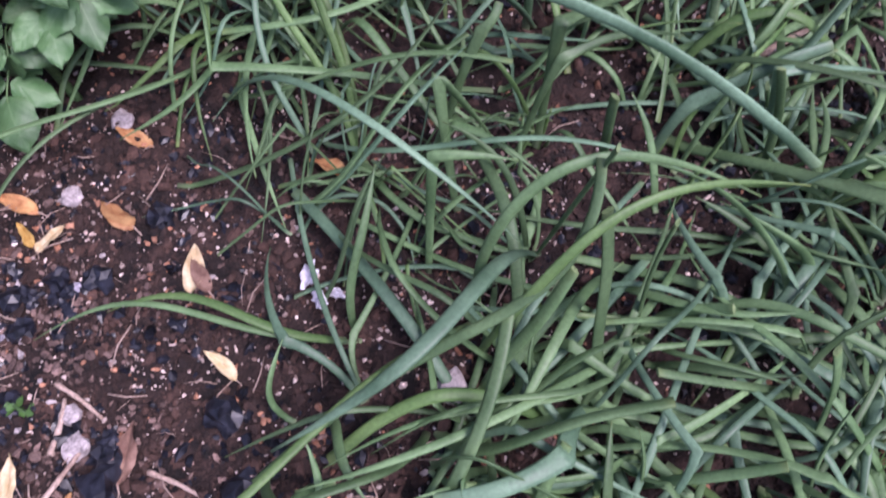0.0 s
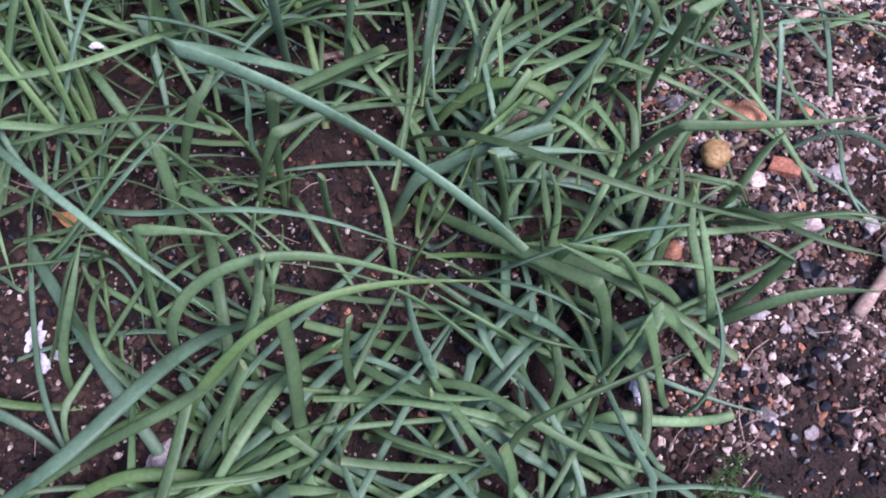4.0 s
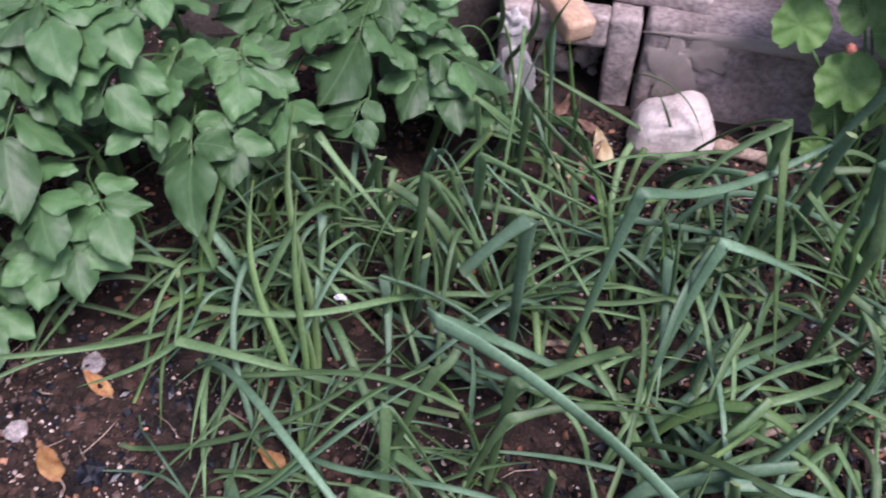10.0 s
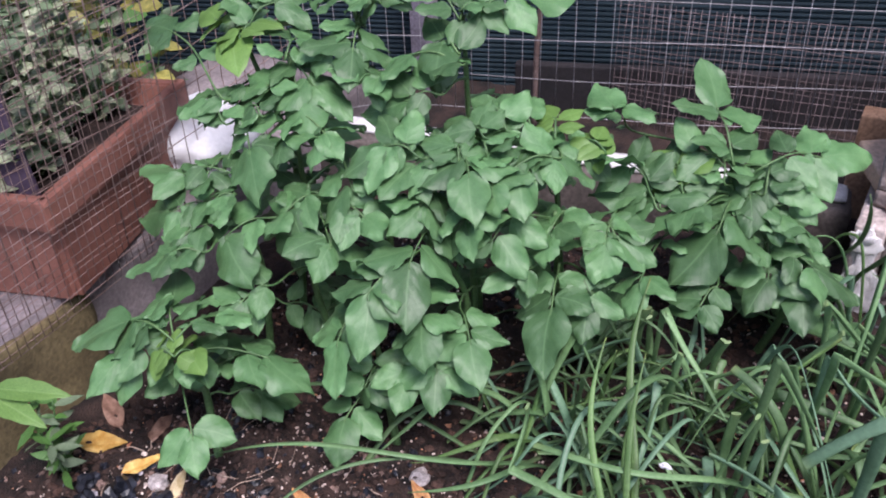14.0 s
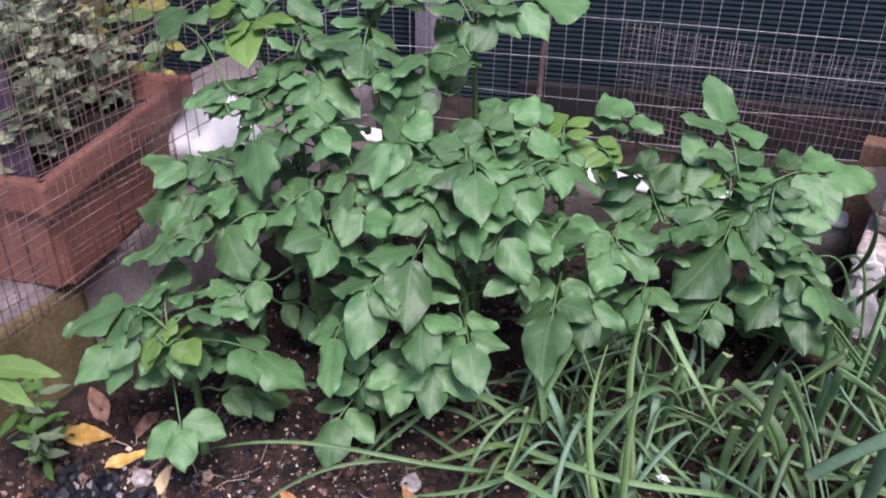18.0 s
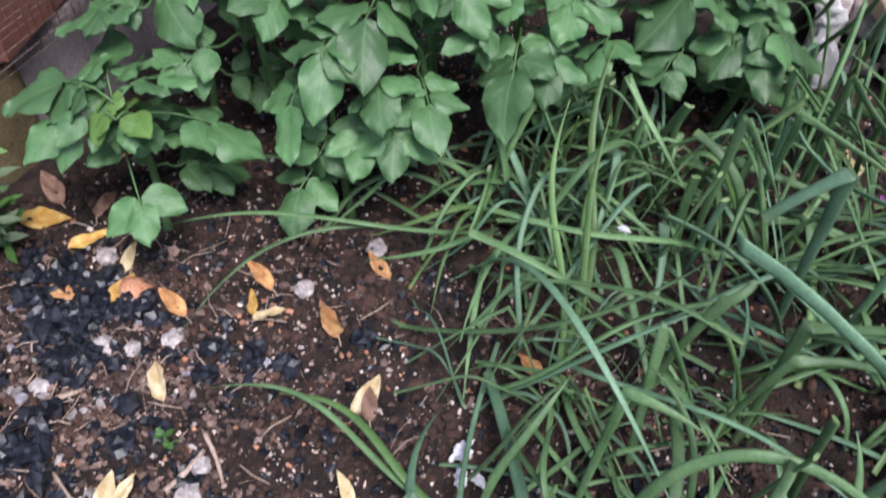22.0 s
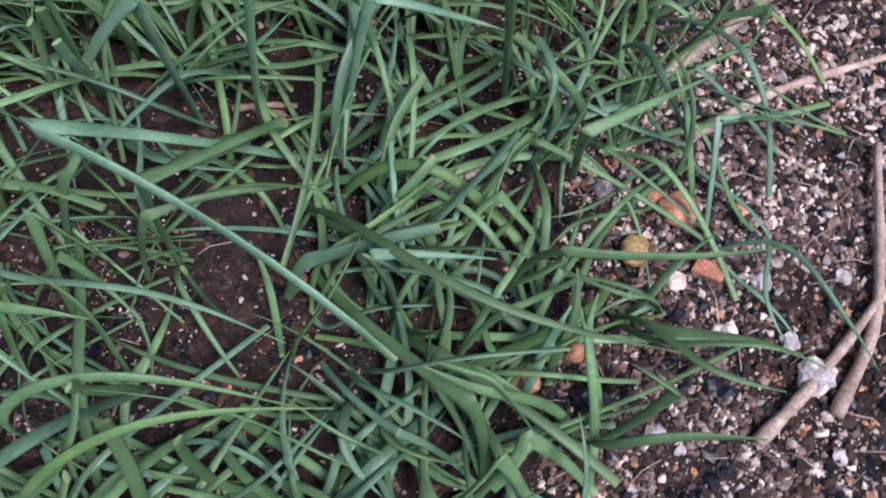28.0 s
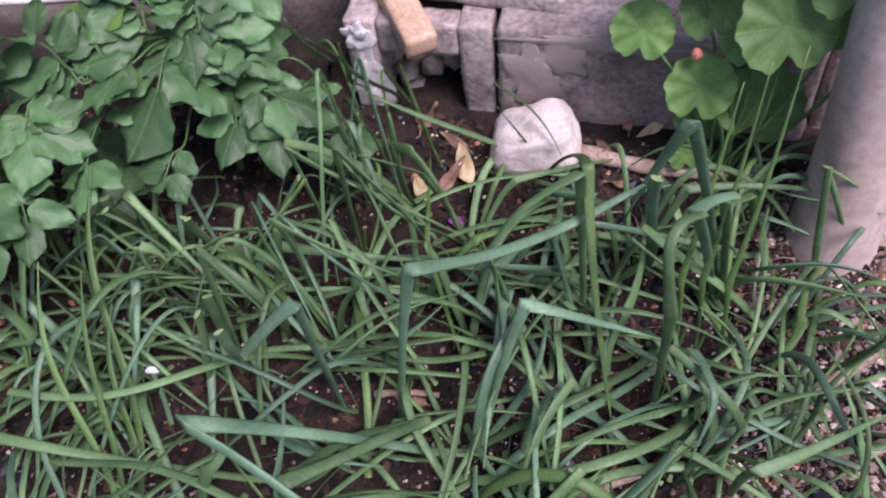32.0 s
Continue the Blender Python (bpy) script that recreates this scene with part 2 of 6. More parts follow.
YELLOW_LEAF = material("yellow_fallen_leaf", (0.52, 0.25, 0.04), (0.74, 0.50, 0.16), 6, 60, 0.55, 0.4, 0.001, 0.15, thin=0.1, power=0.2)
CREAM_LEAF = material("cream_fallen_leaf", (0.58, 0.40, 0.18), (0.82, 0.70, 0.46), 5, 60, 0.55, 0.4, 0.001, 0.1, thin=0.1, power=0.15)
ORANGE_LEAF = material("orange_fallen_leaf", (0.38, 0.14, 0.055), (0.72, 0.42, 0.18), 5, 60, 0.55, 0.4, 0.001, 0.25, thin=0.1, power=0.2)
BROWN_LEAF = material("brown_fallen_leaf", (0.14, 0.065, 0.045), (0.36, 0.22, 0.16), 5, 60, 0.65, 0.4, 0.001, 0.25, power=0.25)
TWIG = material("dry_twig", (0.32, 0.22, 0.17), (0.58, 0.44, 0.36), 40, 300, 0.8, 0.4, 0.001, 0.2)
PAPER = material("crumpled_paper", (0.60, 0.58, 0.66), (0.84, 0.83, 0.88), 40, 300, 0.8, 0.5, 0.002, 0.05, power=0.15)
WEED = material("small_weed_leaf", (0.05, 0.14, 0.03), (0.11, 0.24, 0.06), 40, 300, 0.5, 0.2, 0.001, 0.2, thin=0.15)
CLOVER = material("clover_leaf", (0.09, 0.20, 0.035), (0.19, 0.34, 0.08), 40, 300, 0.5, 0.2, 0.001, 0.2, thin=0.18)
VARIEGATED = material("pale_edged_leaf", (0.11, 0.17, 0.07), (0.50, 0.51, 0.37), 5, 300, 0.55, 0.2, 0.001, 0.35, thin=0.12)


# ---- building blocks ----
def mesh(name, verts, faces, mat, parent=None, label="", smooth=True, along=None, uvs=None):
    me = bpy.data.meshes.new(name)
    me.from_pydata([tuple(v) for v in verts], [], faces)
    me.materials.append(mat)
    if smooth:
        me.polygons.foreach_set("use_smooth", [True] * len(me.polygons))
    if along is not None:
        me.attributes.new("along", "FLOAT", "POINT").data.foreach_set("value", along)
    if uvs is not None:
        layer = me.uv_layers.new(name="uv")
        layer.data.foreach_set("uv", [c for q in me.loops for c in uvs[q.vertex_index]])
    me.update()
    ob = new(name, me)
    if parent:
        ob.parent = parent
    if label:
        tagged(ob, label)
    return ob


def part(name, bm, mat, parent=None, label="", smooth=False):
    me = bpy.data.meshes.new(name)
    bm.to_mesh(me)
    bm.free()
    me.materials.append(mat)
    if smooth:
        me.polygons.foreach_set("use_smooth", [True] * len(me.polygons))
    ob = new(name, me)
    if parent:
        ob.parent = parent
    if label:
        tagged(ob, label)
    return ob


def thing(name, at, label, category, group="", kind=""):
    ob = new(name)
    ob.location = at
    ob.empty_display_size = 0.02
    return tagged(ob, label, category, group, kind)


def sweep(points, widths, depths=None, sides=8, closed=True):
    """A tube along points: vertices, faces, and each vertex's place along it. widths lie sideways, depths across."""
    pts = np.array(points, float)
    n = len(pts)
    depths = widths if depths is None else depths
    tang = np.gradient(pts, axis=0)
    tang /= np.linalg.norm(tang, axis=1)[:, None] + 1e-9
    up = np.array((0, 0, 1.0)) if abs(tang[0][2]) < 0.85 else np.array((0.3, 1.0, 0))
    side = np.cross(tang[0], up)
    side /= np.linalg.norm(side)
    verts, place = [], []
    for i in range(n):
        side = side - tang[i] * side.dot(tang[i])
        side /= np.linalg.norm(side) + 1e-9
        nor = np.cross(side, tang[i])
        for k in range(sides):
            a = 2 * math.pi * k / sides
            verts.append(pts[i] + side * math.cos(a) * widths[i] + nor * math.sin(a) * depths[i])
            place.append(i / (n - 1))
    faces = [(i * sides + k, i * sides + (k + 1) % sides, (i + 1) * sides + (k + 1) % sides, (i + 1) * sides + k) for i in range(n - 1) for k in range(sides)]
    if closed:
        faces += [tuple(range(sides))[::-1], tuple(range((n - 1) * sides, n * sides))]
    return verts, faces, place


def spline(points, steps):
    """A Catmull-Rom curve through a few points."""
    p = [np.array(q, float) for q in points]
    p = [2 * p[0] - p[1]] + p + [2 * p[-1] - p[-2]]
    out = []
    for i in range(1, len(p) - 2):
        for s in range(steps):
            t = s / steps
            a, b, c, d = p[i - 1 : i + 3]
            out.append(0.5 * (2 * b + (c - a) * t + (2 * a - 5 * b + 4 * c - d) * t * t + (3 * b - a - 3 * c + d) * t ** 3))
    return out + [p[-2]]


def box(sx, sy, sz, bevel=0.003, rough=0.0, cuts=0, seed=1):
    """A block standing on z = 0 with worn edges, its faces roughened where asked."""
    bm = bmesh.new()
    bmesh.ops.create_cube(bm, size=1)
    bmesh.ops.scale(bm, vec=(sx, sy, sz), verts=bm.verts)
    bmesh.ops.translate(bm, vec=(0, 0, sz / 2), verts=bm.verts)
    if bevel:
        bmesh.ops.bevel(bm, geom=bm.edges[:], offset=bevel, segments=2, affect="EDGES", profile=0.6)
    if cuts:
        bmesh.ops.subdivide_edges(bm, edges=bm.edges[:], cuts=cuts, use_grid_fill=True)
    if rough:
        for v in bm.verts:
            v.co += noise.noise_vector(v.co * 14 + Vector((seed * 7.3, 0, 0))) * rough + noise.noise_vector(v.co * 50) * rough * 0.4
    return bm


def block(sx, sy, sz, edge=0.006, rough=0.003, cell=0.012, seed=1, chips=0.5):
    """A cast block standing on z = 0: even grid on its faces, rounded and chipped edges, pitted skin."""
    half = Vector((sx / 2, sy / 2, sz / 2))
    n = [max(2, int(round(q / cell))) for q in (sx, sy, sz)]
    bm, seen = bmesh.new(), {}

    def vert(p):
        key = tuple(round(c, 6) for c in p)
        if key not in seen:
            chip = 1 + chips * 2.2 * max(0.0, noise.noise(p * 24 + Vector((seed * 5.1, 0, 0))))
            r = min(edge * chip, min(half) * 0.9)
            core = Vector([max(-(half[k] - r), min(half[k] - r, p[k])) for k in range(3)])
            d = p - core
            q = core + d.normalized() * min(d.length, r) if d.length > 1e-9 else p
            way = d.normalized() if d.length > 1e-9 else Vector((0, 0, 1))
            s = Vector((seed * 7.3, seed, 0))
            q = q + way * rough * (0.7 * noise.noise(p * 13 + s) + 0.5 * noise.noise(p * 45 + s) - 0.8 * max(0.0, noise.noise(p * 90 + s) - 0.25))
            seen[key] = bm.verts.new(q + Vector((0, 0, half.z)))
        return seen[key]

    for axis in range(3):
        u, v = (axis + 1) % 3, (axis + 2) % 3
        for sign in (-1, 1):
            def at(i, j):
                p = Vector((0, 0, 0))
                p[axis], p[u], p[v] = sign * half[axis], half[u] * (2 * i / n[u] - 1), half[v] * (2 * j / n[v] - 1)
                return vert(p)

            for i in range(n[u]):
                for j in range(n[v]):
                    q = [at(i, j), at(i + 1, j), at(i + 1, j + 1), at(i, j + 1)]
                    bm.faces.new(q if sign > 0 else q[::-1])
    return bm


def lump(radius, squash=0.7, seed=0, sub=2, rough=0.25):
    bm = bmesh.new()
    bmesh.ops.create_icosphere(bm, subdivisions=sub, radius=radius)
    for v in bm.verts:
        d = v.co.normalized()
        v.co = d * radius * (1 + rough * noise.noise(d * 1.6 + Vector((seed * 3.1, seed, 0))) + rough * 0.4 * noise.noise(d * 4 + Vector((seed, 0, 0))))
        v.co.z *= squash
    return bm


def soil_height(x, y):
    rise = max(0.0, min(1.0, (y - 0.95) / 0.32))
    h = 0.05 * rise * rise * (3 - 2 * rise)
    near = 1.0 if -1.2 < x < 1.6 and -0.8 < y < 1.6 else 0.0
    v = Vector((x, y, 0))
    return h + near * (0.010 * noise.noise(v * 5) + 0.005 * noise.noise(v * 17) + 0.0035 * noise.noise(v * 60) + 0.002 * noise.noise(v * 140))


# ---- ground and walls ----
xs = np.concatenate((np.linspace(-30, -1.4, 14)[:-1], np.arange(-1.4, 1.5, 0.0065), np.linspace(1.5, 30, 14)))
ys = np.concatenate((np.linspace(-30, -0.5, 14)[:-1], np.arange(-0.5, 1.4, 0.0065), np.linspace(1.4, 30, 14)))
nx, ny = len(xs), len(ys)
tagged(mesh("ground", [(x, y, soil_height(x, y)) for y in ys for x in xs],
            [(j * nx + i, j * nx + i + 1, (j + 1) * nx + i + 1, (j + 1) * nx + i) for j in range(ny - 1) for i in range(nx - 1)], SOIL),
       "dark reddish-brown damp garden soil, crumbly and uneven", "ground", kind="structure")


def kerb(name, a, b, width, height, mat, label):
    """A low concrete kerb from a to b on the ground."""
    d = Vector(b) - Vector(a)
    ob = part(name, block(d.length, width, height + 0.1, 0.014, 0.006, 0.02, len(name)), mat, smooth=True)
    ob.matrix_world = Matrix.Translation(((a[0] + b[0]) / 2, (a[1] + b[1]) / 2, -0.1)) @ Matrix.Rotation(math.atan2(d.y, d.x), 4, "Z")
    return tagged(ob, label, "kerb", kind="structure")


kerb("kerb_back", (-1.10, 1.148), (-0.06, 1.398), 0.09, 0.138, CONCRETE_DARK, "low dark concrete kerb behind the potato bed")
# Capping coloured white: the light on the kerb's top is in the colour.
back_top = part("kerb_capping", block(1.05, 0.05, 0.012, 0.004, 0.002, 0.010, 4, 1.0), LIT_TOP_AND_PLASTER, smooth=True)
back_top.matrix_world = Matrix.Translation((-0.580, 1.273, 0.137)) @ Matrix.Rotation(math.atan2(0.25, 1.04), 4, "Z")
tagged(back_top, "flat capping on the back kerb, coloured white as its lit top", "kerb capping", kind="structure")
kerb("kerb_side", (-1.00, -0.4), (-1.22, 1.32), 0.40, 0.175, CONCRETE_KERB, "broad rough concrete kerb beside the bed, stained")

skin = part("kerb_face", block(0.92, 0.012, 0.20, 0.004, 0.006, 0.012, 9, 1.0), OCHRE, smooth=True)
skin.matrix_world = Matrix.Translation((-0.858, 0.09, -0.04)) @ Matrix.Rotation(math.atan2(1.72, -0.22), 4, "Z")
tagged(skin, "ochre algae-stained render on the kerb's side", "kerb face", kind="structure")


# ---- block wall ----
def broken_block(name, width, height, length, label):
    """A hollow block on end: two sides, back, web and a broken front whose lintel bridges an open hole; rubble lies in its core."""
    ob = thing(name, (0, 0, 0), label, "concrete block", "blocks of the garden wall")
    wall = 0.044
    for k, (sx, sy, sz, px, py, pz) in enumerate(((wall, length, height, -width / 2 + wall / 2, 0, 0), (wall, length, height, width / 2 - wall / 2, 0, 0),
                                                  (width - 2 * wall, 0.035, 0.052, 0, -length / 2 + 0.0175, height - 0.052), (width - 2 * wall, 0.035, height, 0, length / 2 - 0.0175, 0))):
        p = part("block_wall", block(sx, sy, sz, 0.003, 0.003, 0.007, k + 3), CONCRETE, ob, smooth=True)
        p.location = (px, py, pz)
    # The web is coloured darker than the walls to paint the hole's shade.
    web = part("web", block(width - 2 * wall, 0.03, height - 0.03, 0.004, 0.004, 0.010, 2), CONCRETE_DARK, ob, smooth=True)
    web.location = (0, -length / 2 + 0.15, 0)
    r = random.Random(3)
    for k in range(14):
        bit = part("rubble", lump(r.uniform(0.010, 0.022), 0.8, k, 2, 0.7), OLD_PLASTER, ob, "crumbled mortar", smooth=True)
        bit.location = (r.uniform(-0.04, 0.04), -length / 2 + r.uniform(0.05, 0.12), 0.012 + 0.05 * r.random())
    return ob


OLD_PLASTER = material("old_plaster", (0.30, 0.245, 0.22), (0.50, 0.43, 0.40), 30, 200, 0.9, 0.5, 0.002, 0.05, power=0.2)
b1 = broken_block("concrete_block", 0.20, 0.182, 0.36, "grey hollow concrete block, end-on, with a broken hole in its front")
for px, pz, sx, sz, k in ((-0.078, 0.10, 0.020, 0.062, 4), (-0.072, 0.05, 0.022, 0.040, 6), (-0.080, 0.155, 0.018, 0.020, 7)):
    plaster = part("plaster_patch", lump(1.0, 1.0, k, 4, 0.9), LIT_TOP_AND_PLASTER, b1, "flaking white plaster", smooth=True)
    plaster.location, plaster.scale = (px, -0.181, pz), (sx, 0.006, sz)
b1.matrix_world = pose(0.060, 1.415, 0.012, 0, 0, 4)
b2 = part("concrete_block", block(0.40, 0.16, 0.175, 0.007, 0.0035, 0.008, 5), CONCRETE, smooth=True)
tagged(b2, "solid-faced grey concrete block with damp stains", "concrete block", "blocks of the garden wall")
b2.matrix_world = pose(0.375, 1.325, 0.025, 0, 0, 3)
for px, pz, sx, sz, seed in ((-0.04, 0.160, 0.13, 0.011, 12), (-0.155, 0.10, 0.034, 0.045, 13), (-0.12, 0.135, 0.03, 0.022, 14), (0.06, 0.155, 0.07, 0.012, 15)):
    patch = part("plaster_patch", lump(1.0, 1.0, seed, 3, 0.9), OLD_PLASTER, b2, "pale worn plaster", smooth=True)
    patch.location, patch.scale = (px, -0.080, pz), (sx, 0.004, sz)
b3 = part("concrete_block", block(0.40, 0.16, 0.175, 0.007, 0.0035, 0.010, 8), CONCRETE, smooth=True)
tagged(b3, "solid-faced grey concrete block behind the geranium", "concrete block", "blocks of the garden wall")
b3.matrix_world = pose(0.785, 1.37, 0.025, 0, 0, 2)


def side_block(at):
    """A block laid on its side with its two cores to the front, rubble lodged in the first."""
    ob = thing("concrete_block", (0, 0, 0), "pale hollow concrete block laid with two open cores showing", "concrete block", "blocks of the garden wall")
    w, h, d, t = 0.28, 0.185, 0.17, 0.028
    for k, (sx, sz, px, pz) in enumerate(((w, t, 0, 0), (w, t, 0, h - t), (t, h - 2 * t, -w / 2 + t / 2, t), (t, h - 2 * t, w / 2 - t / 2, t), (t, h - 2 * t, 0, t))):
        p = part("block_wall", block(sx, d, sz, 0.003, 0.0025, 0.008, k + 11), CONCRETE, ob, smooth=True)
        p.location = (px, 0, pz)
    # Darker back wall: shade of the open cores put into the colour.
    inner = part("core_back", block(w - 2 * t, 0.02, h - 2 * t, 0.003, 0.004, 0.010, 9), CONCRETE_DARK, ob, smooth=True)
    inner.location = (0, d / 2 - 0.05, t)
    r = random.Random(6)
    for k in range(13):
        bit = part("rubble", lump(r.uniform(0.010, 0.020), 0.8, k + 20, 2, 0.7), OLD_PLASTER if k % 3 else BRICK, ob, "crumbled mortar and brick", smooth=True)
        bit.location = (-w / 4 + r.uniform(-0.035, 0.030), r.uniform(-0.035, 0.01), t + 0.008 + 0.075 * r.random())
    ob.matrix_world = at
    return ob


side_block(pose(0.125, 1.365, 0.196, 0, 0, -3))
slab = thing("cast_slab", (0, 0, 0), "blue-grey rough cast slab with a pale rim leaning on the block wall", "slab")
part("slab_face", block(0.30, 0.045, 0.24, 0.012, 0.004, 0.010, 6), BLUE_GREY, slab, smooth=True)
rim = part("rim", block(0.022, 0.055, 0.24, 0.005, 0.003, 0.008, 7), CONCRETE, slab, "pale worn rim", smooth=True)
rim.location = (-0.159, 0, 0)
slab.matrix_world = pose(0.205, 1.345, 0.383, -14, 0, -3)

# pine batten resting on the block, and the plank behind it
batten = part("timber_batten", block(0.042, 0.25, 0.033, 0.0025, 0.0006, 0.008, 2, 0.3), PINE, smooth=True)
batten.matrix_world = pose(0.018, 1.297, 0.197, 10, 0, 37)
tagged(batten, "short planed pine batten lying across the block", "batten")
plank = part("wooden_plank", box(0.10, 0.05, 0.25, 0.003, 0.001, 6, 3), OLD_WOOD)
plank.matrix_world = pose(-0.045, 1.51, -0.012, -3, 0, 6)
tagged(plank, "upright weathered wooden plank behind the blocks", "plank")

# white stone by the wall
bm = bmesh.new()
bmesh.ops.create_icosphere(bm, subdivisions=5, radius=1)
for v in bm.verts:
    q = v.co.copy()
    q /= (abs(q.x) ** 3.2 + abs(q.y) ** 3.2 + abs(q.z) ** 3.2) ** (1 / 3.2)
    v.co = Vector((q.x * 0.058 * (1 - 0.14 * q.z), q.y * 0.042, q.z * 0.046 + 0.006 * q.x)) + noise.noise_vector(q * 1.3) * 0.005 + noise.noise_vector(q * 6) * 0.0012
ws = part("white_stone", bm, WHITE_STONE, smooth=True)
ws.matrix_world = pose(0.240, 1.172, 0.074, 4, -8, 12)
tagged(ws, "rounded white block of stone on the soil by the wall", "stone")


# ---- tree trunk ----
def trunk(at, lean, lobes):
    """A trunk with fluted lobes flaring into the soil."""
    rings, sides, verts = 26, 48, []
    for i in range(rings):
        f = i / (rings - 1)
        z = -0.05 + 1.5 * f
        for k in range(sides):
            a = 2 * math.pi * k / sides
            r = 0.0
            for dx, dy, rad in lobes:
                g = 1 - 0.28 * f + 0.5 * math.exp(-f * 16)
                c = dx * math.cos(a) + dy * math.sin(a)
                q = (rad * g) ** 2 - (dx * dx + dy * dy - c * c) * g * g
                if q > 0:
                    r = max(r, c * g + math.sqrt(q))
            r *= 1 + 0.02 * noise.noise(Vector((math.cos(a) * 2, math.sin(a) * 2, z * 4)))
            verts.append((at[0] + lean[0] * z + r * math.cos(a), at[1] + lean[1] * z + r * math.sin(a), z))
    faces = [(i * sides + k, i * sides + (k + 1) % sides, (i + 1) * sides + (k + 1) % sides, (i + 1) * sides + k) for i in range(rings - 1) for k in range(sides)]
    faces.append(tuple(range((rings - 1) * sides, rings * sides)))
    return verts, faces


tv, tf = trunk((0.655, 1.132), (-0.08, 0.06), ((-0.026, -0.010, 0.045), (0.038, 0.002, 0.024), (0.004, 0.036, 0.040)))
tree = tagged(mesh("tree_trunk", tv, tf, BARK), "smooth pale pinkish-grey fluted tree trunk", "tree trunk")
KNOT = material("bark_knot", (0.05, 0.035, 0.03), (0.12, 0.085, 0.07), 90, 300, 0.9, 0.5, 0.001)
for kx, kz, kr in ((0.673, 0.24, 0.0045), (0.603, 0.36, 0.004)):
    front = min((v for v in tv if abs(v[2] - kz) < 0.04), key=lambda v: abs(v[0] - kx) + v[1])
    knot = part("bark_knot", lump(kr, 1.0, int(kr * 1000), 2, 0.5), KNOT, tree, "small dark knot", smooth=True)
    knot.location, knot.scale = front, (1.0, 0.35, 1.3)


# ---- fence ----
def mesh_fence(name, corners, low, high, gap, rise, gauge, mat, label, lean=0.0, wobble=0.006, seed=1):
    """Welded wire mesh along a curved line: upright and level wires, each its own part."""
    rnd = random.Random(seed)
    ob = thing(name, (*corners[0], low), label, "wire fence")
    track = spline([(x, y, 0) for x, y in corners], 40)
    lengths = np.concatenate(([0], np.cumsum([np.linalg.norm(track[i + 1] - track[i]) for i in range(len(track) - 1)])))
    total = lengths[-1]

    def at(s):
        return np.array([np.interp(s, lengths, [p[k] for p in track]) for k in range(3)])

    base = np.array((*corners[0], low))
    n = int(total / gap)
    for i in range(n + 1):
        p = at(i * gap) - base
        v, f, _ = sweep([(p[0] + rnd.uniform(-1, 1) * wobble * 0.5, p[1] + lean * z, z) for z in np.linspace(0, high - low, 5)], [gauge] * 5, sides=5)
        mesh("upright_wire", v, f, mat, ob)
    for j in range(int((high - low) / rise) + 1):
        z = j * rise
        pts = []
        for s in np.linspace(0, total, 60):
            p = at(s) - base
            pts.append((p[0], p[1] + lean * z, z + wobble * math.sin(s * 6 + j * 1.3)))
        v, f, _ = sweep(pts, [gauge] * 60, sides=5)
        mesh("level_wire", v, f, mat, ob)
    return ob


mesh_fence("wire_fence", ((-0.78, -0.1), (-0.83, 0.35), (-0.87, 0.58), (-0.895, 0.73)), 0.18, 0.80, 0.0135, 0.0135, 0.0005, RUSTY_WIRE,
           "brownish fine-meshed welded wire fence before the planter", 0.03, 0.004, seed=2)
mesh_fence("wire_fence", ((-0.99, 1.08), (-1.0, 1.18), (-0.90, 1.29), (-0.5, 1.45), (-0.1, 1.62), (0.2, 1.74)), 0.15, 0.85, 0.033, 0.075, 0.0008, WIRE,
           "galvanised welded wire mesh fence curving behind the bed", 0.02, 0.004, seed=3)
mesh_fence("wire_fence", ((-0.84, -0.1), (-0.90, 0.40), (-0.95, 0.80), (-1.05, 1.20)), 0.18, 0.80, 0.031, 0.048, 0.0008, RUSTY_WIRE, "rusty inner layer of wire mesh before the planter", 0.02, 0.01, seed=9)
mesh_fence("wire_mesh_roll", ((-0.60, 1.61), (-0.3, 1.64), (0.1, 1.72), (0.3, 1.78)), 0.0, 0.31, 0.0125, 0.017, 0.0007, DARK_WIRE, "rusty close-meshed wire bundle leaning behind the fence", 0.1, 0.006, seed=6)

slant = Matrix.Rotation(math.atan2(0.45, 1.10), 4, "Z")
net = part("shade_net", box(4.4, 0.02, 1.5, 0.002), NET)
net.matrix_world = Matrix.Translation((-0.4, 1.90, -0.05)) @ slant
tagged(net, "dark blue-green ribbed shade net hung behind the fence", "shade net")
band = box(4.4, 0.006, 0.005, 0)
rib = part("net_band", band, NET, net)
rib.location = (0, -0.013, 0.02)
for k in range(1, 120):
    more = new("net_band", rib.data)
    more.parent, more.location = net, (0, -0.013, 0.02 + k * 0.012)
# Boards added as a dark filler for the gloom below the net.
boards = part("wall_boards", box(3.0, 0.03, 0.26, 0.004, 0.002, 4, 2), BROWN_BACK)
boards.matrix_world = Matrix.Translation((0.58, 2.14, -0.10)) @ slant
tagged(boards, "dark brown filler boards added low behind the wire fence", "boards", kind="structure")
# Added wall, a dark backing that closes the view past the net.
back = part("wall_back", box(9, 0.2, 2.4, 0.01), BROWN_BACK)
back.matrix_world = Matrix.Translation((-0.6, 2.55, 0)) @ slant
tagged(back, "dark backing wall added behind the garden", "wall", kind="structure")
post = part("fence_post", box(0.05, 0.04, 0.9, 0.004, 0.001, 4, 2), POST)
post.matrix_world = pose(-1.05, 1.56, 0.0, 0, 1, 0)
tagged(post, "lilac-grey square fence post", "fence post")
v, f, _ = sweep(spline([(-0.72, 1.5, 0.05), (-0.715, 1.51, 0.3), (-0.68, 1.53, 0.48), (-0.60, 1.55, 0.56)], 8), [0.006] * 25, sides=8)
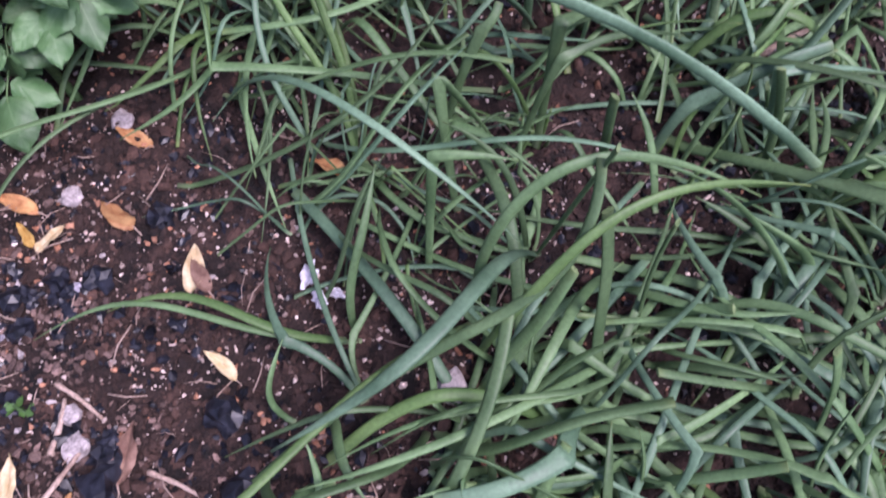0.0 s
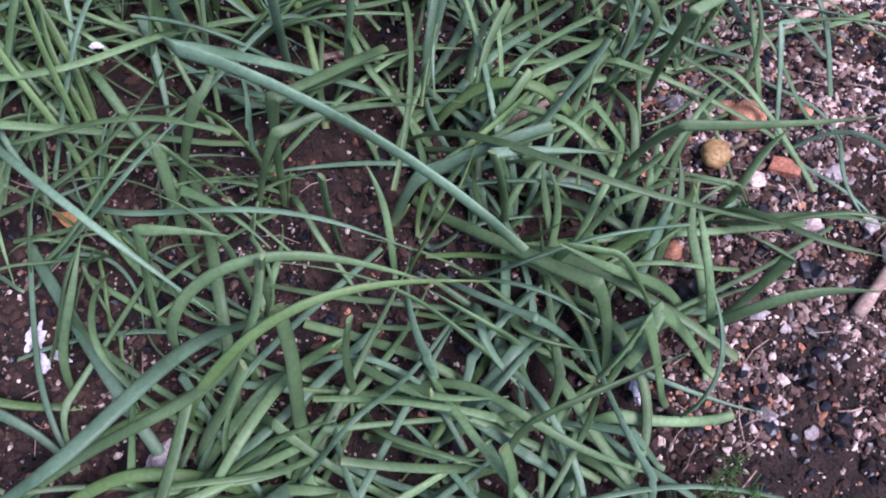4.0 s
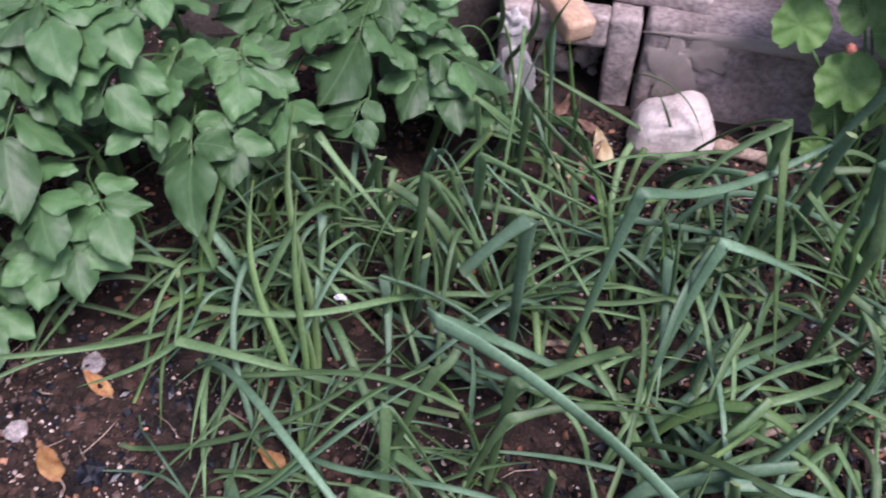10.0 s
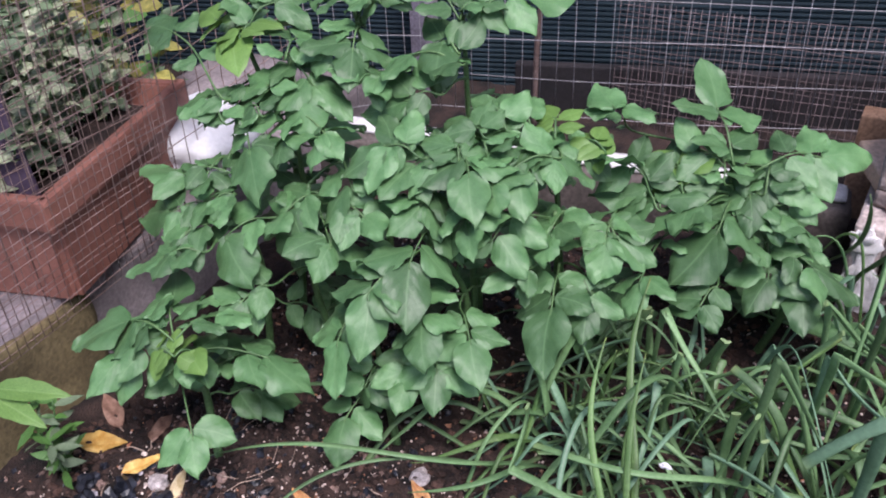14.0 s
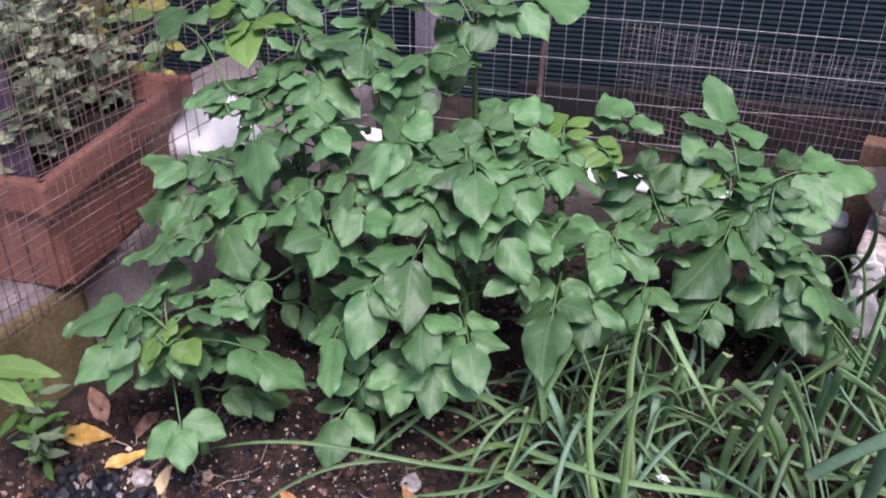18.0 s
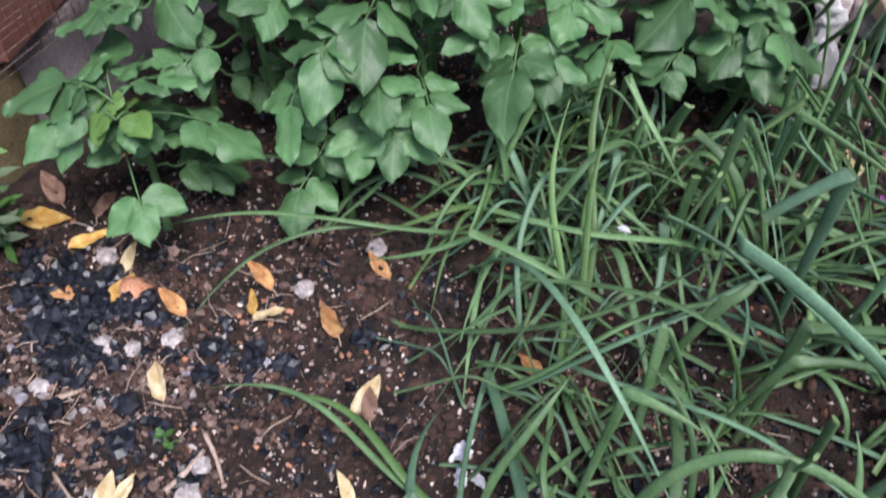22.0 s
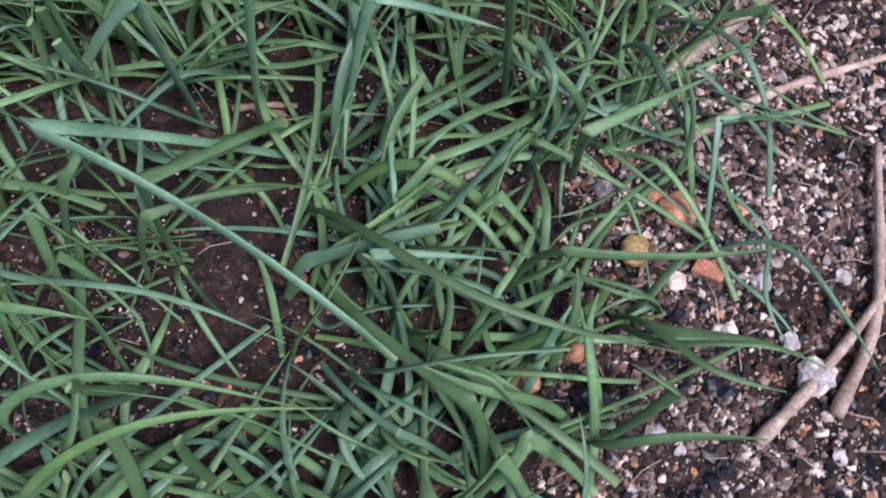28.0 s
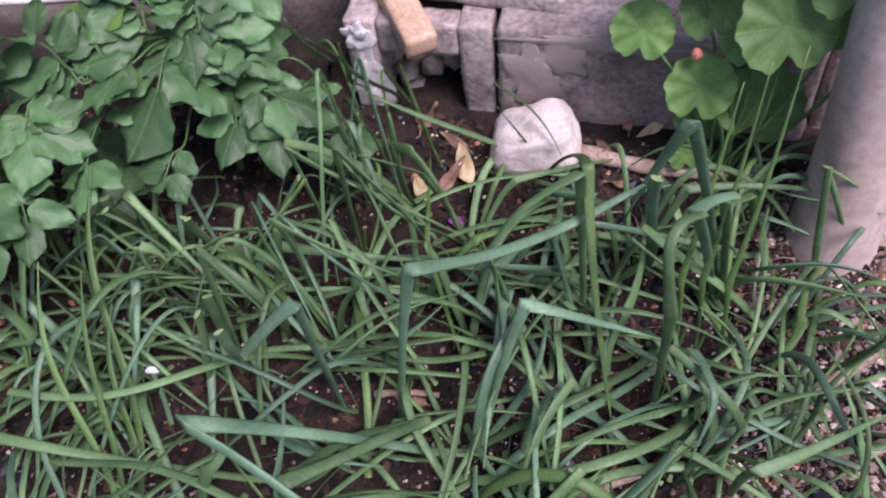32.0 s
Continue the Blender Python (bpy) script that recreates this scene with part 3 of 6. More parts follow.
tagged(mesh("rusty_rod", v, f, RUSTY_WIRE), "bent rusty iron rod standing by the fence", "rod")


# ---- terracotta planter ----
def planter(at):
    ob = thing("planter", (0, 0, 0), "rectangular terracotta-coloured planter behind the wire", "planter")
    w, l, h, t = 0.24, 0.365, 0.168, 0.010
    bm = bmesh.new()
    low = [bm.verts.new((sx * (w / 2 - 0.006), sy * (l / 2 - 0.006), 0)) for sx, sy in ((-1, -1), (1, -1), (1, 1), (-1, 1))]
    top = [bm.verts.new((sx * w / 2, sy * l / 2, h)) for sx, sy in ((-1, -1), (1, -1), (1, 1), (-1, 1))]
    ins = [bm.verts.new((sx * (w / 2 - t), sy * (l / 2 - t), h)) for sx, sy in ((-1, -1), (1, -1), (1, 1), (-1, 1))]
    deep = [bm.verts.new((sx * (w / 2 - t - 0.01), sy * (l / 2 - t - 0.01), h - 0.03)) for sx, sy in ((-1, -1), (1, -1), (1, 1), (-1, 1))]
    bm.faces.new(low[::-1])
    for a, b in ((low, top), (top, ins), (ins, deep)):
        for k in range(4):
            bm.faces.new((a[k], a[(k + 1) % 4], b[(k + 1) % 4], b[k]))
    bm.faces.new(deep)
    bmesh.ops.bevel(bm, geom=[e for e in bm.edges if abs(e.verts[0].co.z - e.verts[1].co.z) > 0.05], offset=0.012, segments=3, affect="EDGES")
    part("tub", bm, TERRACOTTA, ob, smooth=False)
    for sx, sy, px, py in ((0.018, l + 0.03, w / 2 + 0.002, 0), (0.018, l + 0.03, -w / 2 - 0.002, 0), (w + 0.02, 0.018, 0, l / 2 + 0.002), (w + 0.02, 0.018, 0, -l / 2 - 0.002)):
        r = part("rim", box(sx, sy, 0.048, 0.006), TERRACOTTA, ob)
        r.location = (px, py, h - 0.044)
    s = part("potting_soil", box(w - 0.06, l - 0.06, 0.02, 0.004, 0.004, 6), SOIL, ob)
    s.location = (0, 0, h - 0.045)
    ob.matrix_world = at
    return ob


planter(pose(-1.051, 0.632, 0.177, 0, 0, 22.5))
bag = part("white_bag", lump(0.098, 0.72, 5, 4, 0.3), BAG, smooth=True)
bag.matrix_world = pose(-1.02, 0.875, 0.230)
tagged(bag, "bulging white sack lying by the planter", "sack")


# ---- leaf shapes ----
def blade(width, fold, droop, ripple, seed, rows=12, cols=8, tip=1.5, full=0.62, ovate=False):
    """A leaf one unit long along +y, its upper side +z: vertices, faces and UV."""
    verts, uvs = [], []
    rnd = random.Random(seed)
    ph, bend = rnd.uniform(0, 6), rnd.uniform(-0.06, 0.06)
    for i in range(rows + 1):
        v = i / rows
        half = width * (math.sin(math.pi * min(1, v ** 0.80)) ** full) * (1 - 0.22 * v ** tip) * (1 - 0.3 * max(0, v - 0.7) / 0.3) + (0.012 if i < rows else 0)
        if ovate:
            half = width * max(v, 0.002) ** 0.54 * max(1 - v, 0.0) ** 0.92 / 0.386
        for j in range(cols + 1):
            u = 2 * j / cols - 1
            e = 1 + (0.018 if ovate else 0.05) * math.sin(v * (13 if ovate else 23) + ph + 2 * u)
            x = u * half * e
            pucker = ripple * (0.32 if ovate else 0.6) * math.sin((v - 0.35 * abs(u)) * (24 if ovate else 30)) * abs(u)
            wave = ripple * math.sin(v * 9 + ph + 1.7 * u) * u * u * (0.9 if ovate else 0.5)
            z = fold * abs(x) - (0.35 * x * x / max(width, 1e-6) if ovate else 0.0) - droop * v * v + wave + pucker
            verts.append((x + (bend * math.sin(math.pi * v) if ovate else 0.0), v * (1 - 0.1 * droop), z))
            uvs.append((0.5 + u * 0.5 * min(1.0, half / max(width, 1e-6) + 0.1), v))
    w = cols + 1
    faces = [(i * w + j, i * w + j + 1, (i + 1) * w + j + 1, (i + 1) * w + j) for i in range(rows) for j in range(cols)]
    return verts, faces, uvs


def leaf_mesh(name, mat, *shape, **more):
    v, f, u = blade(*shape, **more)
    ob = mesh(name, v, f, mat, uvs=u)
    me = ob.data
    bpy.data.objects.remove(ob)
    return me


LEAFLETS = [leaf_mesh("leaflet", POTATO, w, f, d, r, k, rows=18, ovate=True) for k, (w, f, d, r) in enumerate((
    (0.34, 0.14, 0.08, 0.06), (0.37, 0.06, 0.18, 0.075), (0.32, 0.26, 0.05, 0.05), (0.35, -0.03, 0.24, 0.07), (0.38, 0.10, 0.14, 0.085), (0.35, 0.32, 0.16, 0.06), (0.36, 0.16, 0.02, 0.075), (0.32, 0.08, 0.28, 0.07)))]
YOUNG = [leaf_mesh("leaflet", POTATO_YOUNG, w, f, d, r, k, ovate=True) for k, (w, f, d, r) in enumerate(((0.34, 0.30, 0.15, 0.03), (0.37, 0.15, 0.30, 0.03)))]


def put_leaf(me, name, parent, at, way, face, size, origin):
    """A leaf at a point, growing along way, its upper side towards face."""
    y = Vector(way).normalized()
    x = y.cross(Vector(face))
    x = x.normalized() if x.length > 1e-4 else Vector((1, 0, 0))
    z = x.cross(y)
    ob = new(name, me)
    ob.parent = parent
    m = Matrix((x, y, z)).transposed().to_4x4()
    ob.matrix_basis = Matrix.Translation(Vector(at) - Vector(origin)) @ m @ Matrix.Diagonal((size, size, size, 1))
    return ob


def compound_leaf(plant, origin, foot, base, end, tip, rnd, young=False, size=0.055, pairs=2):
    """A potato leaf: a stalk from the stem at foot over base to end, a terminal leaflet from end to tip and pairs of side leaflets along the stalk."""
    foot, base, end, tip = (Vector(p) for p in (foot, base, end, tip))
    rise = Vector((0, 0, 0.10 * (end - base).length + 0.004))
    line = [Vector(p) for p in spline([foot, (foot + base) / 2 + Vector((0, 0, 0.006)), base, (base + end) / 2 + rise, end, end + (tip - end) * 0.12], 5)]
    v, f, _ = sweep([p - origin for p in line], list(np.linspace(0.0019, 0.0009, len(line))), sides=6)
    stalk = mesh("leaf_stalk", v, f, STEM, plant)
    shapes = YOUNG if young else LEAFLETS
    way = (tip - end).normalized()
    face = Vector((rnd.uniform(-0.45, 0.6), rnd.uniform(-0.8, 0.25), 1.0))
    put_leaf(rnd.choice(shapes), "leaflet", stalk, end, way, face, (tip - end).length * 1.04, origin)
    for k in range(pairs):
        i = max(0, 20 - 5 * k - rnd.randrange(3))
        p = line[i]
        run = (line[min(i + 2, len(line) - 1)] - line[max(i - 2, 0)]).normalized()
        side = run.cross(face).normalized()
        for sgn in (-1, 1):
            w = side * sgn + run * rnd.uniform(0.15, 0.65)
            w.z -= rnd.uniform(-0.05, 0.25)
            q = p - run * rnd.uniform(0.0, 0.012)
            put_leaf(rnd.choice(shapes), "leaflet", stalk, q + w.normalized() * 0.004, w, face + side * sgn * rnd.uniform(-0.05, 0.40), size * rnd.uniform(0.88, 1.12) * (1 - 0.14 * k), origin)
        if rnd.random() < 0.5:
            put_leaf(rnd.choice(shapes), "leaflet", stalk, line[max(0, i - 2)], side * rnd.choice((-1, 1)) + run * 0.4, face, size * 0.30, origin)
    return stalk


def potato_plant(root, top, leaves, seed, label, extra=4):
    """Main stem from root to top and its leaves: base, end of the stalk, tip, leaflet length in mm, pairs and, for young ones, True. More leaves fill the shade lower down."""
    rnd = random.Random(seed)
    o = Vector((*root, soil_height(*root)))
    ob = thing("potato_plant", o, label, "potato plant", "potato plants")
    t = Vector(top)
    bend = (o + t) / 2 + Vector((rnd.uniform(-0.03, 0.03), rnd.uniform(-0.02, 0.04), 0.02))
    line = [Vector(p) for p in spline([o - Vector((0, 0, 0.01)), bend, t], 8)]
    v, f, _ = sweep([p - o for p in line], list(np.linspace(0.0065, 0.003, len(line))), sides=8)
    mesh("stem", v, f, STEM, ob)
    for base, end, tip, mm, pairs, *young in leaves:
        b = Vector(base)
        low = [p for p in line if p.z < b.z + 0.005] or line[:1]
        foot = min(low, key=lambda p: (p - b).length + 0.4 * abs(b.z - 0.03 - p.z))
        compound_leaf(ob, o, foot, base, end, tip, rnd, bool(young), mm * 0.00098, pairs)
    for _ in range(extra):
        p = line[int(rnd.uniform(0.25, 0.75) * (len(line) - 1))]
        a = rnd.uniform(0.3, 2.9)
        way = Vector((math.cos(a), math.sin(a), rnd.uniform(-0.25, 0.1)))
        end = p + way * rnd.uniform(0.06, 0.10)
        compound_leaf(ob, o, p, p + way * 0.03, end, end + way * 0.055 - Vector((0, 0, 0.02)), rnd, False, rnd.uniform(0.042, 0.056), 2)
    return ob


potato_plant((-0.637, 0.510), (-0.640, 0.490, 0.202), [
    ((-0.621, 0.479, 0.220), (-0.689, 0.453, 0.212), (-0.694, 0.391, 0.193), 61, 3),
    ((-0.644, 0.493, 0.199), (-0.561, 0.563, 0.185), (-0.484, 0.564, 0.161), 67, 4),
    ((-0.612, 0.473, 0.229), (-0.640, 0.472, 0.228), (-0.692, 0.478, 0.180), 38, 2, True),
    ((-0.613, 0.474, 0.227), (-0.607, 0.494, 0.225), (-0.562, 0.471, 0.232), 40, 2, True),
    ((-0.684, 0.520, 0.149), (-0.589, 0.453, 0.125), (-0.551, 0.422, 0.109), 56, 2),
    ((-0.622, 0.483, 0.243), (-0.695, 0.480, 0.243), (-0.759, 0.425, 0.217), 53, 2),
    ((-0.643, 0.498, 0.231), (-0.665, 0.517, 0.248), (-0.716, 0.570, 0.259), 59, 2),
    ((-0.619, 0.489, 0.244), (-0.617, 0.548, 0.238), (-0.603, 0.603, 0.220), 53, 2)],
    1, "low potato shoot with a pale young top at the bed's edge")
potato_plant((-0.443, 0.774), (-0.442, 0.754, 0.302), [
    ((-0.504, 0.690, 0.212), (-0.486, 0.620, 0.204), (-0.454, 0.570, 0.163), 62, 2),
    ((-0.440, 0.788, 0.309), (-0.426, 0.700, 0.298), (-0.383, 0.636, 0.256), 73, 2),
    ((-0.440, 0.691, 0.282), (-0.450, 0.647, 0.276), (-0.421, 0.586, 0.233), 67, 2),
    ((-0.435, 0.727, 0.244), (-0.395, 0.678, 0.236), (-0.358, 0.626, 0.216), 59, 2),
    ((-0.391, 0.697, 0.174), (-0.375, 0.674, 0.171), (-0.349, 0.629, 0.146), 55, 2),
    ((-0.391, 0.750, 0.211), (-0.349, 0.710, 0.203), (-0.304, 0.665, 0.183), 54, 2)],
    2, "potato plant with long drooping leaflets among the front row")
potato_plant((-0.451, 0.670), (-0.450, 0.650, 0.209), [
    ((-0.476, 0.681, 0.093), (-0.480, 0.609, 0.084), (-0.452, 0.551, 0.064), 54, 2),
    ((-0.461, 0.669, 0.144), (-0.454, 0.624, 0.139), (-0.496, 0.644, 0.076), 47, 2),
    ((-0.420, 0.676, 0.158), (-0.404, 0.653, 0.155), (-0.388, 0.608, 0.145), 46, 2)],
    3, "low potato shoot hanging over the soil")
potato_plant((-0.595, 0.735), (-0.597, 0.715, 0.348), [
    ((-0.627, 0.677, 0.308), (-0.660, 0.619, 0.300), (-0.591, 0.584, 0.276), 60, 2),
    ((-0.629, 0.744, 0.314), (-0.532, 0.676, 0.300), (-0.513, 0.623, 0.285), 68, 3),
    ((-0.542, 0.714, 0.333), (-0.505, 0.713, 0.329), (-0.460, 0.690, 0.332), 58, 2),
    ((-0.583, 0.719, 0.334), (-0.600, 0.673, 0.328), (-0.592, 0.624, 0.324), 58, 2),
    ((-0.578, 0.762, 0.364), (-0.528, 0.723, 0.357), (-0.516, 0.761, 0.325), 57, 2),
    ((-0.591, 0.627, 0.246), (-0.609, 0.584, 0.240), (-0.612, 0.537, 0.226), 51, 2)],
    4, "bushy potato plant with broad green leaflets")
potato_plant((-0.719, 0.694), (-0.723, 0.674, 0.331), [
    ((-0.702, 0.679, 0.352), (-0.765, 0.650, 0.344), (-0.851, 0.646, 0.337), 56, 2),
    ((-0.694, 0.644, 0.321), (-0.749, 0.613, 0.313), (-0.831, 0.602, 0.291), 53, 2),
    ((-0.724, 0.740, 0.394), (-0.674, 0.695, 0.386), (-0.623, 0.634, 0.361), 62, 2),
    ((-0.685, 0.623, 0.310), (-0.700, 0.579, 0.304), (-0.698, 0.524, 0.286), 51, 2),
    ((-0.736, 0.712, 0.353), (-0.729, 0.658, 0.346), (-0.699, 0.618, 0.350), 49, 2),
    ((-0.678, 0.662, 0.334), (-0.698, 0.640, 0.330), (-0.687, 0.591, 0.327), 53, 2),
    ((-0.659, 0.587, 0.296), (-0.698, 0.548, 0.297), (-0.733, 0.511, 0.280), 51, 2)],
    5, "potato plant leaning towards the planter")
potato_plant((-0.772, 0.824), (-0.778, 0.804, 0.490), [
    ((-0.729, 0.713, 0.437), (-0.880, 0.769, 0.482), (-0.966, 0.784, 0.476), 49, 3),
    ((-0.744, 0.772, 0.495), (-0.761, 0.779, 0.499), (-0.711, 0.727, 0.476), 49, 2, True),
    ((-0.746, 0.774, 0.498), (-0.739, 0.801, 0.509), (-0.738, 0.864, 0.502), 46, 2, True),
    ((-0.822, 0.842, 0.470), (-0.786, 0.775, 0.513), (-0.846, 0.794, 0.523), 46, 2, True),
    ((-0.742, 0.782, 0.504), (-0.727, 0.825, 0.531), (-0.714, 0.890, 0.541), 54, 2),
    ((-0.831, 0.851, 0.469), (-0.758, 0.809, 0.535), (-0.795, 0.866, 0.552), 46, 2),
    ((-0.711, 0.696, 0.412), (-0.761, 0.713, 0.431), (-0.846, 0.724, 0.414), 44, 2),
    ((-0.759, 0.782, 0.428), (-0.711, 0.712, 0.417), (-0.770, 0.703, 0.399), 48, 2)],
    6, "tall potato plant with a pale young rosette by the fence")
potato_plant((-0.695, 0.831), (-0.699, 0.811, 0.470), [
    ((-0.714, 0.828, 0.453), (-0.652, 0.771, 0.443), (-0.587, 0.732, 0.419), 61, 2),
    ((-0.696, 0.805, 0.457), (-0.635, 0.786, 0.449), (-0.570, 0.785, 0.429), 59, 2),
    ((-0.675, 0.781, 0.477), (-0.681, 0.813, 0.496), (-0.698, 0.860, 0.502), 49, 2),
    ((-0.741, 0.841, 0.426), (-0.685, 0.755, 0.450), (-0.734, 0.764, 0.456), 48, 2),
    ((-0.665, 0.767, 0.405), (-0.635, 0.724, 0.399), (-0.614, 0.679, 0.390), 57, 2),
    ((-0.640, 0.753, 0.417), (-0.585, 0.744, 0.411), (-0.540, 0.722, 0.401), 54, 2),
    ((-0.670, 0.723, 0.422), (-0.695, 0.730, 0.430), (-0.742, 0.730, 0.411), 48, 2)],
    7, "tall potato plant with dense green leaflets")
potato_plant((-0.648, 0.916), (-0.651, 0.896, 0.522), [
    ((-0.585, 0.875, 0.538), (-0.648, 0.884, 0.545), (-0.730, 0.893, 0.522), 54, 2),
    ((-0.673, 0.958, 0.508), (-0.603, 0.900, 0.558), (-0.605, 0.964, 0.552), 50, 2),
    ((-0.630, 0.885, 0.498), (-0.600, 0.830, 0.490), (-0.562, 0.781, 0.470), 62, 2),
    ((-0.612, 0.910, 0.539), (-0.599, 0.880, 0.535), (-0.654, 0.896, 0.502), 45, 2),
    ((-0.569, 0.799, 0.462), (-0.561, 0.823, 0.463), (-0.521, 0.793, 0.452), 55, 2),
    ((-0.629, 0.819, 0.489), (-0.645, 0.815, 0.487), (-0.696, 0.827, 0.457), 48, 2)],
    8, "tall potato plant rising before the dark net")
potato_plant((-0.514, 0.975), (-0.514, 0.955, 0.503), [
    ((-0.468, 0.884, 0.474), (-0.534, 0.861, 0.483), (-0.550, 0.787, 0.459), 68, 2),
    ((-0.477, 0.891, 0.485), (-0.506, 0.897, 0.494), (-0.473, 0.835, 0.472), 65, 2),
    ((-0.496, 0.921, 0.517), (-0.541, 0.932, 0.543), (-0.596, 0.952, 0.552), 58, 2),
    ((-0.500, 0.929, 0.525), (-0.481, 0.953, 0.528), (-0.481, 0.994, 0.500), 48, 2),
    ((-0.483, 0.928, 0.517), (-0.439, 0.979, 0.541), (-0.400, 1.056, 0.527), 57, 3),
    ((-0.476, 0.850, 0.446), (-0.510, 0.825, 0.441), (-0.579, 0.805, 0.418), 56, 2)],
    9, "tallest potato plant with a thick green stem before the net")
potato_plant((-0.445, 0.857), (-0.443, 0.837, 0.391), [
    ((-0.457, 0.777, 0.395), (-0.504, 0.766, 0.405), (-0.541, 0.713, 0.385), 59, 2),
    ((-0.430, 0.827, 0.391), (-0.399, 0.791, 0.385), (-0.355, 0.736, 0.363), 68, 2),
    ((-0.439, 0.793, 0.389), (-0.469, 0.775, 0.385), (-0.477, 0.715, 0.365), 59, 2),
    ((-0.417, 0.797, 0.393), (-0.429, 0.813, 0.404), (-0.446, 0.867, 0.412), 50, 2),
    ((-0.445, 0.786, 0.350), (-0.443, 0.748, 0.346), (-0.457, 0.697, 0.330), 56, 2),
    ((-0.413, 0.816, 0.377), (-0.373, 0.803, 0.372), (-0.341, 0.764, 0.363), 55, 2),
    ((-0.416, 0.781, 0.338), (-0.381, 0.765, 0.333), (-0.355, 0.723, 0.318), 52, 2),
    ((-0.394, 0.824, 0.394), (-0.410, 0.837, 0.407), (-0.417, 0.888, 0.407), 53, 2)],
    10, "dense potato plant in the middle of the clump")
potato_plant((-0.362, 0.953), (-0.359, 0.933, 0.370), [
    ((-0.328, 0.890, 0.378), (-0.362, 0.838, 0.381), (-0.314, 0.788, 0.359), 63, 2),
    ((-0.365, 0.884, 0.379), (-0.334, 0.902, 0.375), (-0.280, 0.897, 0.357), 61, 2),
    ((-0.337, 0.892, 0.370), (-0.368, 0.881, 0.389), (-0.414, 0.925, 0.398), 60, 2),
    ((-0.389, 0.868, 0.407), (-0.415, 0.878, 0.424), (-0.463, 0.894, 0.427), 57, 2),
    ((-0.347, 0.909, 0.392), (-0.359, 0.931, 0.407), (-0.405, 0.951, 0.405), 36, 2, True),
    ((-0.315, 0.911, 0.360), (-0.312, 0.935, 0.373), (-0.304, 0.984, 0.378), 50, 2),
    ((-0.374, 0.899, 0.405), (-0.394, 0.905, 0.417), (-0.405, 0.953, 0.419), 52, 2),
    ((-0.400, 0.835, 0.411), (-0.429, 0.841, 0.416), (-0.488, 0.864, 0.400), 51, 2),
    ((-0.293, 0.944, 0.366), (-0.316, 0.942, 0.384), (-0.358, 0.975, 0.372), 38, 3, True)],
    11, "spreading potato plant with overlapping broad leaflets")
potato_plant((-0.327, 0.892), (-0.324, 0.872, 0.311), [
    ((-0.356, 0.829, 0.315), (-0.358, 0.778, 0.309), (-0.401, 0.756, 0.288), 62, 2),
    ((-0.319, 0.808, 0.264), (-0.330, 0.785, 0.261), (-0.358, 0.752, 0.248), 47, 2),
    ((-0.314, 0.885, 0.307), (-0.312, 0.836, 0.301), (-0.296, 0.791, 0.290), 52, 2),
    ((-0.308, 0.856, 0.230), (-0.284, 0.797, 0.222), (-0.257, 0.721, 0.186), 61, 2),
    ((-0.278, 0.961, 0.282), (-0.264, 0.897, 0.274), (-0.245, 0.838, 0.255), 68, 2),
    ((-0.281, 0.924, 0.279), (-0.254, 0.909, 0.275), (-0.196, 0.913, 0.257), 63, 2),
    ((-0.282, 0.876, 0.228), (-0.248, 0.825, 0.220), (-0.232, 0.780, 0.206), 49, 2)],
    12, "potato plant reaching out over the onions")
potato_plant((-0.180, 1.112), (-0.174, 1.092, 0.317), [
    ((-0.164, 1.056, 0.337), (-0.210, 1.102, 0.386), (-0.259, 1.163, 0.426), 68, 2),
    ((-0.319, 1.076, 0.338), (-0.304, 0.986, 0.412), (-0.350, 1.030, 0.424), 52, 2),
    ((-0.222, 0.974, 0.289), (-0.258, 0.982, 0.307), (-0.315, 0.950, 0.305), 60, 2),
    ((-0.223, 0.977, 0.291), (-0.234, 0.999, 0.305), (-0.256, 1.069, 0.337), 67, 2),
    ((-0.160, 1.093, 0.299), (-0.138, 1.063, 0.294), (-0.117, 1.009, 0.276), 54, 2),
    ((-0.195, 1.012, 0.320), (-0.229, 1.017, 0.333), (-0.283, 1.036, 0.326), 49, 2, True)],
    13, "upright potato plant with leaflets held high")
